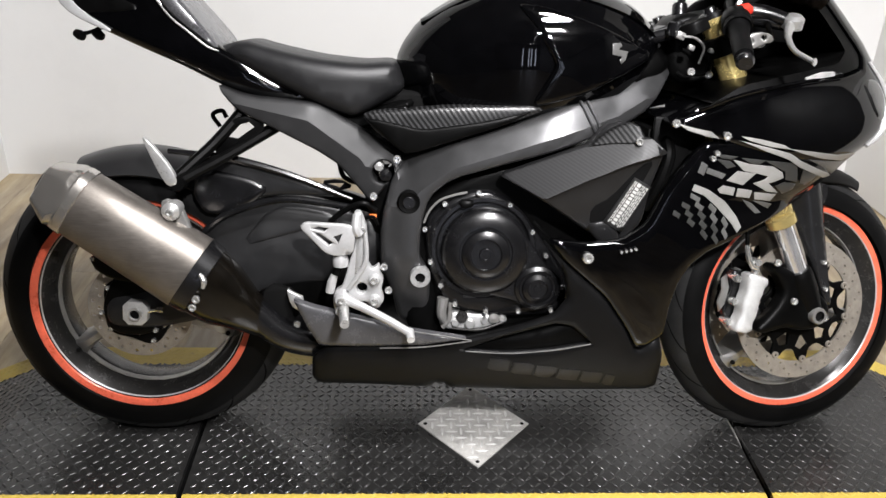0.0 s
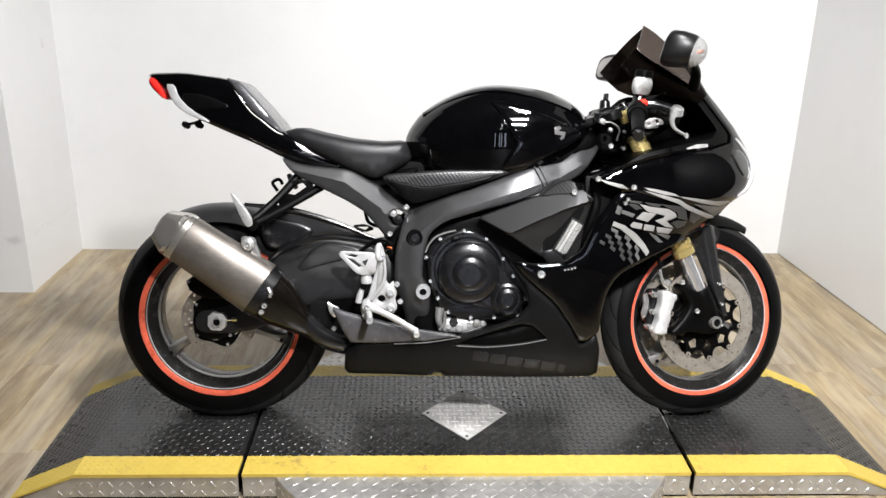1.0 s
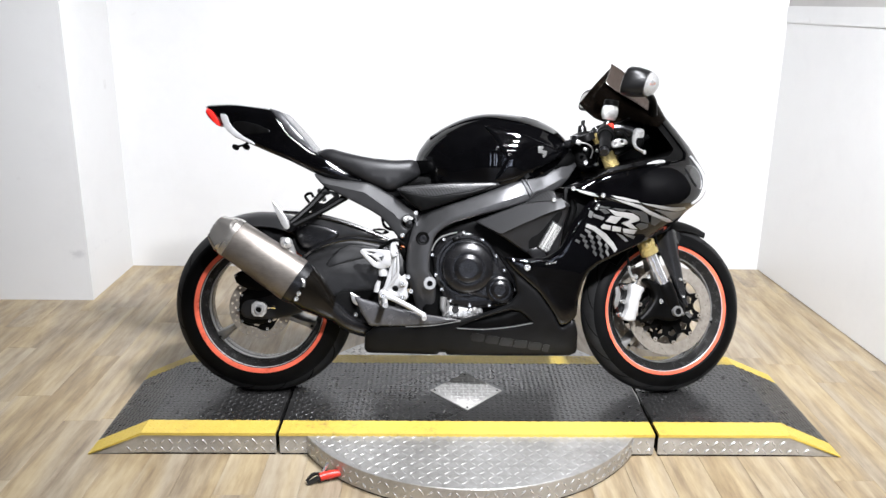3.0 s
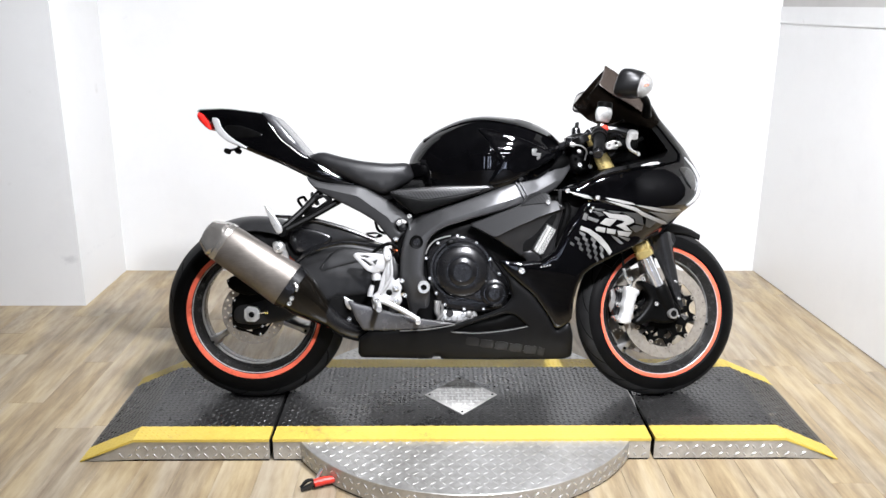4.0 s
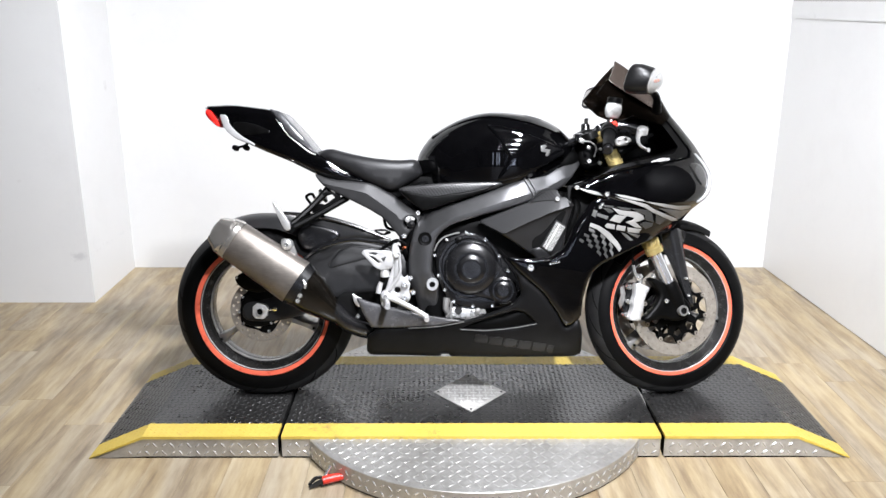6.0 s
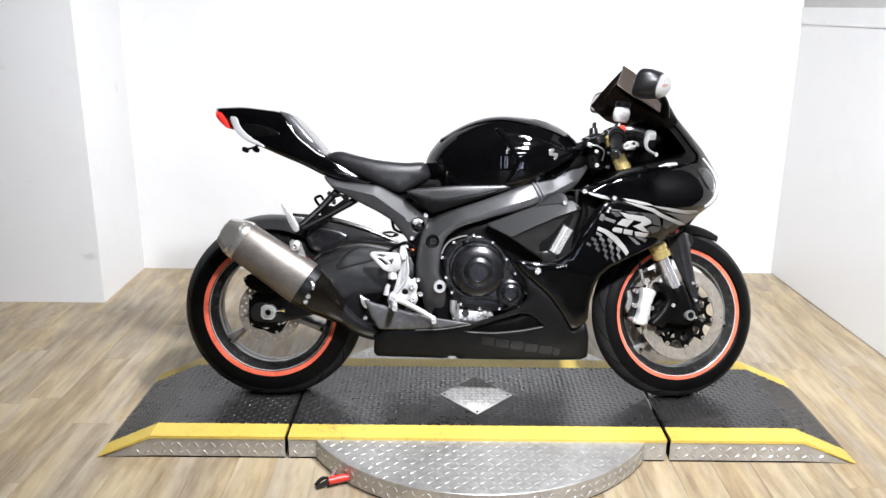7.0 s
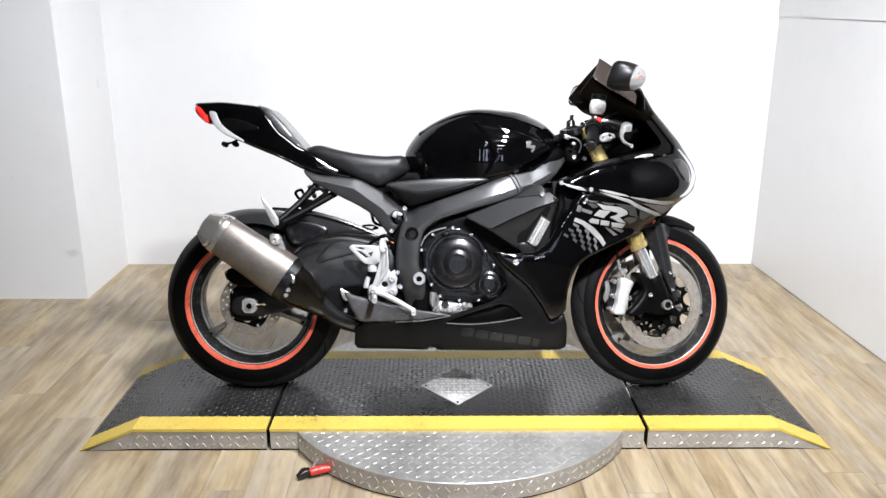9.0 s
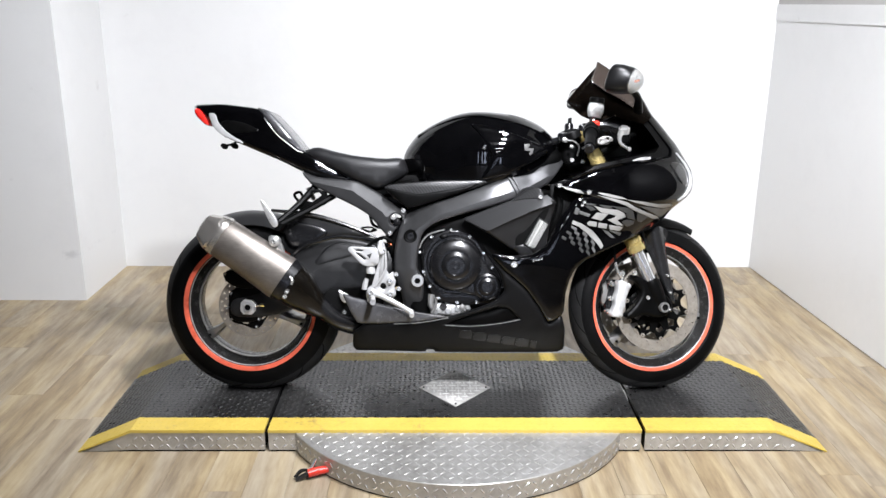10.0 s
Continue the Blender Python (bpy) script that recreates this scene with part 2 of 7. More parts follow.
def wall_paint(name, c):
    n = Nodes(name)
    v = n.coords()
    a, b, d = n.noise(v, 1.3, 4), n.noise(v, 9, 6, 0.7), n.noise(v, 220, 3)
    m = n.math("ADD", n.math("MULTIPLY", a, 0.6), n.math("MULTIPLY", b, 0.4))
    wall = n.ramp(m, [(0.28, tuple(x * 0.94 for x in c)), (0.5, c), (0.8, tuple(min(1, x * 1.02) for x in c))])
    marks = n.ramp(n.noise(v, 7, 3, 0.4), [(0.0, (1, 1, 1)), (0.75, (1, 1, 1)), (0.79, (0.86, 0.85, 0.84))])
    mix = n.add("ShaderNodeMix")
    mix.data_type, mix.blend_type = "RGBA", "MULTIPLY"
    mix.inputs["Factor"].default_value = 1.0
    n.link(wall, mix.inputs["A"])
    n.link(marks, mix.inputs["B"])
    spot = n.add("ShaderNodeVectorMath")
    spot.operation = "DISTANCE"
    flat = n.coords(scale=(1.0, 0.0, 1.9))
    spot.inputs[1].default_value = (-1.809, 0, 0.233 * 1.9)
    n.link(flat, spot.inputs[0])
    smear = n.ramp(n.math("ADD", spot.outputs["Value"], n.math("MULTIPLY", n.noise(v, 45, 4, 0.7), 0.09)), [(0.055, (0.80, 0.80, 0.81)), (0.095, (1, 1, 1))])
    smudged = n.add("ShaderNodeMix")
    smudged.data_type, smudged.blend_type = "RGBA", "MULTIPLY"
    smudged.inputs["Factor"].default_value = 1.0
    n.link(mix.outputs["Result"], smudged.inputs["A"])
    n.link(smear, smudged.inputs["B"])
    n.link(smudged.outputs["Result"], n.b.inputs["Base Color"])
    n.span(m, 0.30, 0.4, "Roughness")
    n.bump(d, 0.06, 0.001)
    return n.mat


# bars of the upright sides: polish and caught overhead light, both in the colour
M["treadbar"] = paint("lit_polished_bar", (0.72, 0.715, 0.70), 0.24, metal=0.7, vary=0.12, scale=40)
M["plate"], M["mat"], M["yellow"], M["wood"] = tread_metal(), mat_black(), yellow_paint(), wood_planks()
M["dullbar"] = paint("worn_tread_bar", (0.55, 0.545, 0.53), 0.5, metal=0.1, vary=0.12, scale=40)
M["wall"] = wall_paint("white_wall_paint", (0.66, 0.66, 0.652))
M["wallgrey"] = paint("upper_wall_grey", (0.40, 0.39, 0.37), 0.5, vary=0.08, scale=3)
M["brightplate"] = paint("bare_bright_plate", (0.40, 0.39, 0.37), 0.7, metal=0.0, vary=0.25, scale=25, bump=0.1)
M["ceiling"] = paint("ceiling_grey", (0.035, 0.035, 0.035), 0.8, vary=0.1, scale=3)
M["hall"] = paint("hall_dark", (0.018, 0.018, 0.0175), 0.7, vary=0.2, scale=3)
M["subfloor"] = paint("dark_plank_joint", (0.07, 0.055, 0.04), 0.7)
lampmat = Nodes("lamp_panel")
lampmat.b.inputs["Emission Color"].default_value = (0.97, 0.98, 1.0, 1)
lampmat.b.inputs["Emission Strength"].default_value = 6.0
M["lamp"] = lampmat.mat
panemat = Nodes("daylit_pane")
panemat.b.inputs["Emission Color"].default_value = (0.72, 0.80, 1.0, 1)
panemat.b.inputs["Emission Strength"].default_value = 8.0
M["pane"] = panemat.mat


# ---- geometry tools ----
from mathutils.geometry import delaunay_2d_cdt


def smooth_at(x, xs, ys, reach=0.04):
    """Interpolation with its corners rounded over a reach."""
    return float(np.mean(np.interp([x + reach * k / 3 for k in range(-3, 4)], xs, ys)))


class Geo:
    """Vertices and faces, gathered before they become one mesh."""

    def __init__(self, v=(), f=()):
        self.v, self.f = [tuple(p) for p in v], [tuple(q) for q in f]

    def __add__(self, o):
        n = len(self.v)
        return Geo(self.v + o.v, self.f + [tuple(i + n for i in q) for q in o.f])

    def by(self, m):
        flip = m.to_3x3().determinant() < 0
        return Geo([m @ Vector(p) for p in self.v], [q[::-1] if flip else q for q in self.f])

    def at(self, x, y, z, rx=0, ry=0, rz=0):
        return self.by(pose(x, y, z, rx, ry, rz))

    def mirrored(self):
        return self.by(Matrix.Diagonal((1, -1, 1, 1)))


def mesh_of(name, geo, material, smooth=35):
    me = bpy.data.meshes.new(name)
    me.from_pydata(geo.v, [], geo.f)
    me.materials.append(material)
    if smooth:
        me.polygons.foreach_set("use_smooth", [True] * len(me.polygons))
        me.set_sharp_from_angle(angle=radians(smooth))
    bm = bmesh.new()
    bm.from_mesh(me)
    bmesh.ops.recalc_face_normals(bm, faces=bm.faces)
    bm.to_mesh(me)
    bm.free()
    return me


def part(name, geo, material, parent=None, label="", smooth=35):
    ob = new(name, mesh_of(name, geo, material, smooth))
    ob.parent = parent
    if smooth == 20:
        weighted = ob.modifiers.new("even_normals", "WEIGHTED_NORMAL")
        weighted.keep_sharp = True
    return tagged(ob, label)


def shared(name, me, place, parent, turn=None):
    ob = new(name, me)
    ob.parent = parent
    ob.matrix_local = Matrix.Translation(place) @ (turn or Matrix())
    return ob


def box(x0, x1, y0, y1, z0, z1, b=0.0):
    """A box, with its upright and level edges bevelled by b."""
    if b <= 0:
        v = [(x, y, z) for x in (x0, x1) for y in (y0, y1) for z in (z0, z1)]
        return Geo(v, [(0, 1, 3, 2), (4, 6, 7, 5), (0, 4, 5, 1), (2, 3, 7, 6), (0, 2, 6, 4), (1, 5, 7, 3)])
    bm = bmesh.new()
    bmesh.ops.create_cube(bm, size=1)
    bmesh.ops.scale(bm, vec=(x1 - x0, y1 - y0, z1 - z0), verts=bm.verts)
    bmesh.ops.translate(bm, vec=((x0 + x1) / 2, (y0 + y1) / 2, (z0 + z1) / 2), verts=bm.verts)
    bmesh.ops.bevel(bm, geom=bm.edges[:], offset=b, segments=2, affect="EDGES", profile=0.5)
    bm.verts.index_update()
    g = Geo([v.co[:] for v in bm.verts], [[v.index for v in f.verts] for f in bm.faces])
    bm.free()
    return g


def lathe(profile, seg=32, closed=False, arc=(0, 360)):
    """(radius, y) points turned round the y axis; closed joins the last to the first."""
    v, f, n = [], [], len(profile)
    full = arc == (0, 360)
    steps = seg if full else seg + 1
    for k in range(steps):
        a = radians(arc[0] + (arc[1] - arc[0]) * k / seg)
        v += [(r * math.cos(a), y, r * math.sin(a)) for r, y in profile]
    for k in range(seg):
        for i in range(n if closed else n - 1):
            j = (i + 1) % n
            k2 = (k + 1) % steps
            f.append((k * n + i, k * n + j, k2 * n + j, k2 * n + i))
    return Geo(v, f)


def spline(pts, k=6):
    """A smooth line through the points."""
    p = [Vector(q) for q in pts]
    p = [p[0] * 2 - p[1]] + p + [p[-1] * 2 - p[-2]]
    out = []
    for i in range(1, len(p) - 2):
        for s in range(k):
            t = s / k
            a, b, c, d = p[i - 1:i + 3]
            out.append(0.5 * ((2 * b) + (c - a) * t + (2 * a - 5 * b + 4 * c - d) * t * t + (3 * b - a - 3 * c + d) * t ** 3))
    return out + [p[-2]]


def tube(pts, radius, seg=12, k=6, flat=1.0):
    """A round or oval bar along a smooth line; radius may be a list with one for each given point."""
    line = spline(pts, k) if len(pts) > 2 else [Vector(q) for q in pts]
    if isinstance(radius, (int, float)):
        rads = [radius] * len(line)
    else:
        rads = np.interp(np.linspace(0, len(pts) - 1, len(line)), range(len(pts)), radius)
    v, f, up = [], [], None
    for i, p in enumerate(line):
        d = (line[min(i + 1, len(line) - 1)] - line[max(i - 1, 0)]).normalized()
        if up is None:
            up = Vector((0, 1, 0)) if abs(d.y) < 0.9 else Vector((1, 0, 0))
        s = d.cross(up).normalized()
        up = s.cross(d).normalized()
        for j in range(seg):
            a = 2 * math.pi * j / seg
            v.append(p + (s * math.cos(a) + up * math.sin(a) * flat) * float(rads[i]))
    n = len(line)
    for i in range(n - 1):
        for j in range(seg):
            j2 = (j + 1) % seg
            f.append((i * seg + j, i * seg + j2, (i + 1) * seg + j2, (i + 1) * seg + j))
    f.append(tuple(range(seg))[::-1])
    f.append(tuple((n - 1) * seg + j for j in range(seg)))
    return Geo(v, f)


def rounded(loop, times=2, cut=0.22):
    """A closed outline with its corners cut round."""
    for _ in range(times):
        out = []
        for a, b in zip(loop, loop[1:] + loop[:1]):
            out += [(a[0] + (b[0] - a[0]) * cut, a[1] + (b[1] - a[1]) * cut), (b[0] + (a[0] - b[0]) * cut, b[1] + (a[1] - b[1]) * cut)]
        loop = out
    return loop


def circle(cx, cz, r, n=12):
    return [(cx + r * math.cos(2 * math.pi * k / n), cz + r * math.sin(2 * math.pi * k / n)) for k in range(n)]


def inside(p, loop):
    x, z = p[:, 0:1], p[:, 1:2]
    a = np.array(loop)
    b = np.roll(a, -1, 0)
    c = ((a[:, 1] > z) != (b[:, 1] > z)) & (x < (b[:, 0] - a[:, 0]) * (z - a[:, 1]) / (b[:, 1] - a[:, 1] + 1e-12) + a[:, 0])
    return c.sum(1) % 2 == 1


def edge_distance(p, loops):
    best = np.full(len(p), 1e9)
    for loop in loops:
        a = np.array(loop)
        ab = np.roll(a, -1, 0) - a
        ap = p[:, None, :] - a[None]
        t = np.clip((ap * ab).sum(2) / ((ab * ab).sum(1) + 1e-12), 0, 1)
        best = np.minimum(best, np.linalg.norm(ap - t[..., None] * ab, axis=2).min(1))
    return best


def skin(loop, outer, inner, r=0.012, drop=0.008, res=0.02, holes=(), creases=()):
    """A solid with the side outline loop in x and z: outer(x, z) and inner(x, z) give its two faces' y.
    The outer face rolls towards the inner by drop within r of the edge. creases: lines that the mesh keeps as edges."""
    def even(lp, most):
        out = []
        for p, q in zip(lp, lp[1:] + lp[:1]):
            k = max(1, int(math.ceil(math.dist(p, q) / most)))
            out += [(p[0] + (q[0] - p[0]) * i / k, p[1] + (q[1] - p[1]) * i / k) for i in range(k)]
        return out

    loop = even([tuple(map(float, p)) for p in loop], res * 0.8)
    loops = [loop] + [[tuple(map(float, p)) for p in h] for h in holes]
    verts, edges = [], []
    for lp in loops:
        n = len(verts)
        verts += [Vector(q) for q in lp]
        edges += [(n + i, n + (i + 1) % len(lp)) for i in range(len(lp))]
    # rings that follow the edge, for an even roll
    for lp in loops:
        q = np.array(lp)
        t = np.roll(q, -1, 0) - np.roll(q, 1, 0)
        nrm = np.stack([-t[:, 1], t[:, 0]], 1) / (np.linalg.norm(t, axis=1, keepdims=True) + 1e-9)
        if not inside(q + nrm * 1e-5, lp)[0]:
            nrm = -nrm
        if lp is not loop:
            nrm = -nrm
        for d in ((0.13, 0.42, 1.0) if r > 0.0015 else ()):
            p = q + nrm * d * r
            ok = inside(p, loop) & (edge_distance(p, loops) > d * r * 0.9)
            last, first = None, None
            for i, good in enumerate(ok):
                if good:
                    verts.append(Vector(p[i]))
                    if last is not None and i - last[0] == 1:
                        edges.append((last[1], len(verts) - 1))
                    last = (i, len(verts) - 1)
                    if i == 0:
                        first = last[1]
            if first is not None and last[0] == len(ok) - 1:
                edges.append((last[1], first))
    a = np.array(loop)
    lo, hi = a.min(0), a.max(0)
    rows = []
    for i, z in enumerate(np.arange(lo[1], hi[1], res * 0.87)):
        rows += [(x, z) for x in np.arange(lo[0] + (i % 2) * res / 2, hi[0], res)]
    p = np.array(rows) if rows else np.zeros((0, 2))
    p = p[inside(p, loop)]
    if len(p):
        ok = edge_distance(p, loops) > r + 0.35 * res
        for h in holes:
            ok &= ~inside(p, h)
        for line in creases:
            c = np.array(line)
            ab, ap = c[1:] - c[:-1], p[:, None, :] - c[None, :-1]
            k = np.clip((ap * ab).sum(2) / ((ab * ab).sum(1) + 1e-12), 0, 1)
            ok &= np.linalg.norm(ap - k[..., None] * ab, axis=2).min(1) > 0.4 * res
        verts += [Vector(q) for q in p[ok]]
    n = len(verts)
    for line in creases:
        verts += [Vector(q) for q in line]
        edges += [(n + i, n + i + 1) for i in range(len(line) - 1)]
        n += len(line)
    co, _, tri, *_ = delaunay_2d_cdt(verts, edges, [], 0, 1e-6)
    co = np.array([c[:] for c in co])
    tri = np.array([t for t in tri])
    mid = co[tri].mean(1)
    ok = inside(mid, loop)
    for h in holes:
        ok &= ~inside(mid, h)
    tri = tri[ok]
    d = edge_distance(co, loops)
    roll = drop * (1 - np.sqrt(np.clip(1 - (1 - np.clip(d / r, 0, 1)) ** 2, 0, 1)))
    yo = np.array([outer(x, z) for x, z in co])
    yi = np.array([inner(x, z) for x, z in co])
    yo = yo + np.sign(yi - yo) * np.minimum(roll, np.abs(yi - yo) * 0.98)
    n = len(co)
    v = [(c[0], y, c[1]) for c, y in zip(co, yo)] + [(c[0], y, c[1]) for c, y in zip(co, yi)]
    f, count = [], {}
    for t in tri:
        t = [int(i) for i in t]
        f += [tuple(t), tuple(i + n for i in t[::-1])]
        for i, j in ((t[0], t[1]), (t[1], t[2]), (t[2], t[0])):
            count[(i, j)] = count.get((i, j), 0) + 1
    for (i, j) in list(count):
        if (j, i) not in count:
            f.append((j, i, i + n, j + n))
    return Geo(v, f)


def body(loop, half, r=0.03, drop=None, res=0.02, holes=()):
    """A solid across the middle plane, half(x, z) wide on each side, its edges rolled in by drop."""
    def out(x, z):
        return -half(x, z)
    g = skin(loop, out, lambda x, z: 0.0, r, drop if drop is not None else r, res, holes)
    n = len(g.v) // 2
    v = g.v[:n] + [(x, -y, z) for x, y, z in g.v[:n]]
    return Geo(v, g.f)


def plate(loop, y0, y1, holes=(), r=0.002, res=0.05):
    """A flat plate from y0 (its face) to y1."""
    return skin(loop, lambda x, z: y0, lambda x, z: y1, r, min(r, abs(y1 - y0) * 0.4), res, holes)


# ---- the room ----
BACK, STEP_Y, STEP_X, RIGHT, LEFT, FRONT, TOP, BAY = 1.61, 1.06, -1.76, 1.76, -4.2, -13.0, 2.9, -0.15


def setting(name, geo, material, label, smooth=0):
    return tagged(part(name, geo, material, None, label, smooth), kind="structure")


floor = setting("floor", box(LEFT - 0.1, RIGHT + 0.1, FRONT - 0.1, BACK + 0.1, -0.12, -0.006), M["subfloor"], "pale brown wood-look vinyl plank floor")
setting("wall_back", box(STEP_X - 0.1, RIGHT + 0.1, BACK, BACK + 0.1, -0.006, TOP), M["wall"], "plain white painted back wall of the photo bay")
setting("wall_step", box(STEP_X - 0.1, STEP_X, STEP_Y, BACK, -0.006, TOP), M["wall"], "short white painted return of the stepped wall")
setting("wall_left", box(-2.9, STEP_X - 0.1, STEP_Y, STEP_Y + 0.1, -0.006, TOP), M["wall"], "white painted wall set forward, with a few scuffs")
def askew(x0, x1, y0, y1, z0, z1):
    """A box whose faces follow the side wall, which leaves the back wall at 92.7 degrees."""
    lean = 0.047
    return Geo([(x + lean * (y0 - y), y, z) for x, y, z in box(x0, x1, y0, y1, z0, z1).v], box(x0, x1, y0, y1, z0, z1).f)


setting("wall_right", askew(RIGHT, RIGHT + 0.18, BAY, BACK, 0.0045, 1.398), M["wall"], "white painted side wall with a flat trim band")
# above the trim the side wall is a darker grey
setting("wall_right_upper", askew(RIGHT, RIGHT + 0.18, BAY, BACK, 1.398, TOP), M["wallgrey"], "grey upper part of the side wall")
setting("wall_hall_right", box(RIGHT, RIGHT + 0.1, FRONT, BAY, -0.006, TOP), M["hall"], "dark painted wall of the unlit hall")
setting("wall_hall_back", box(LEFT - 0.1, -2.9, STEP_Y, STEP_Y + 0.1, -0.006, TOP), M["hall"], "dark painted wall of the unlit hall")
setting("wall_hall_left", box(LEFT - 0.1, LEFT, FRONT, STEP_Y, -0.006, TOP), M["hall"], "dark painted wall of the unlit hall")
setting("wall_hall_front", box(LEFT - 0.1, RIGHT + 0.1, FRONT - 0.1, FRONT, -0.006, TOP), M["hall"], "dark painted wall of the unlit hall")
setting("ceiling", box(LEFT - 0.1, RIGHT + 0.1, FRONT - 0.1, BACK + 0.1, TOP, TOP + 0.1), M["ceiling"], "dark grey ceiling over the bay")
setting("trim", askew(RIGHT - 0.006, RIGHT, BAY, BACK, 1.320, 1.400), M["wall"], "flat white trim band along the side wall")


def hall_window(x0, x1, z0, z1):
    """A tall narrow window in the far wall of the hall."""
    w = tagged(new("window"), "tall narrow daylit window in the far hall wall", kind="structure")
    y = FRONT + 0.004
    part("window_frame", box(x0 - 0.04, x0, y, y + 0.02, z0 - 0.04, z1 + 0.04) + box(x1, x1 + 0.04, y, y + 0.02, z0 - 0.04, z1 + 0.04)
         + box(x0, x1, y, y + 0.02, z0 - 0.04, z0) + box(x0, x1, y, y + 0.02, z1, z1 + 0.04), M["hall"], w, "", 0)
    part("pane", box(x0, x1, y, y + 0.008, z0, z1), M["pane"], w, "bright bluish pane", 0)


for x in (-0.55, 0.35, 0.75, 1.3):
    hall_window(x - 0.07, x + 0.07, 0.3, 2.3)


def ceiling_light(x, y, sx, sy, watts, aim=None):
    """A panel lamp hung below the ceiling on a short stem, level or turned towards a point."""
    lamp = tagged(new("ceiling_light"), "white rectangular panel light, switched on", "ceiling light", "ceiling lights")
    eye = Vector((x, y, TOP - 0.12))
    m = look(eye, aim or (x, y, 0))
    lamp.matrix_world = m
    f = 0.03
    rim = box(-sx / 2 - f, sx / 2 + f, -sy / 2 - f, -sy / 2, -0.01, 0.04) + box(-sx / 2 - f, sx / 2 + f, sy / 2, sy / 2 + f, -0.01, 0.04) \
        + box(-sx / 2 - f, -sx / 2, -sy / 2, sy / 2, -0.01, 0.04) + box(sx / 2, sx / 2 + f, -sy / 2, sy / 2, -0.01, 0.04) + box(-sx / 2, sx / 2, -sy / 2, sy / 2, 0.02, 0.04)
    part("frame", rim, M["ceiling"], lamp, "", 0)
    part("diffuser", box(-sx / 2, sx / 2, -sy / 2, sy / 2, 0.0, 0.01), M["lamp"], lamp, "glowing diffuser", 0)
    stem = part("stem", tube([m.inverted() @ (eye + Vector((0, 0, 0.02))), m.inverted() @ Vector((x, y, TOP))], 0.012, 10), M["ceiling"], lamp)
    area_lamp("ceiling_lamp", m @ Vector((0, 0, -0.015)), m @ Vector((0, 0, -1)), sx, sy, watts, 180 if aim is None else 110)


for row in LAMPS:
    ceiling_light(*row)


# ---- turntable platform ----
DECK = 0.08
Y_FRONT, Y_BACK, STRIP = -0.37, 0.245, 0.084


def deck_z(x):
    """Height of the deck: level, and sloping to the floor at both ends."""
    return DECK - max(0, abs(x) - 1.04) / 0.175 * (DECK - 0.004)


def ramp(x0, x1, y0, y1, thick, lift=0.0):
    xs = sorted({x0, x1, *(s * 1.04 for s in (-1, 1) if x0 < s * 1.04 < x1)})
    v, f, n = [], [], len(xs)
    for x in xs:
        z = deck_z(x) + lift
        v += [(x, y0, z), (x, y1, z), (x, y1, max(z - thick, 0.0)), (x, y0, max(z - thick, 0.0))]
    for i in range(n - 1):
        for j in range(4):
            k = (j + 1) % 4
            f.append((4 * i + j, 4 * i + k, 4 * i + 4 + k, 4 * i + 4 + j))
    return Geo(v, f + [(0, 1, 2, 3), tuple(4 * n - 4 + j for j in (3, 2, 1, 0))])


def tread_bars(places, length, width, height, put):
    """Raised lens-shaped bars of a tread plate: places are (u, v, degrees), put(u, v, h) lays them on a surface."""
    v, f = [], []
    outline = [(-0.5, 0), (-0.25, -0.5), (0.25, -0.5), (0.5, 0), (0.25, 0.5), (-0.25, 0.5)]
    for u, w, a in places:
        c, s, n = math.cos(radians(a)), math.sin(radians(a)), len(v)
        for h, k in ((-0.0004, 1.0), (height, 0.55)):
            for p, q in outline:
                p, q = p * length * k, q * width * k
                v.append(put(u + p * c - q * s, w + p * s + q * c, h))
        f += [(n + i, n + (i + 1) % 6, n + 6 + (i + 1) % 6, n + 6 + i) for i in range(6)] + [tuple(n + 6 + i for i in range(6))]
    return Geo(v, f)


def lattice(u0, u1, v0, v1, pitch, turn=45, keep=lambda u, v: True):
    """Tread pattern: neighbours lie across one another."""
    out = []
    for i, u in enumerate(np.arange(u0 + pitch / 2, u1, pitch)):
        for j, w in enumerate(np.arange(v0 + pitch / 2, v1, pitch)):
            if keep(u, w):
                out.append((float(u), float(w), turn if (i + j) % 2 else turn - 90))
    return out


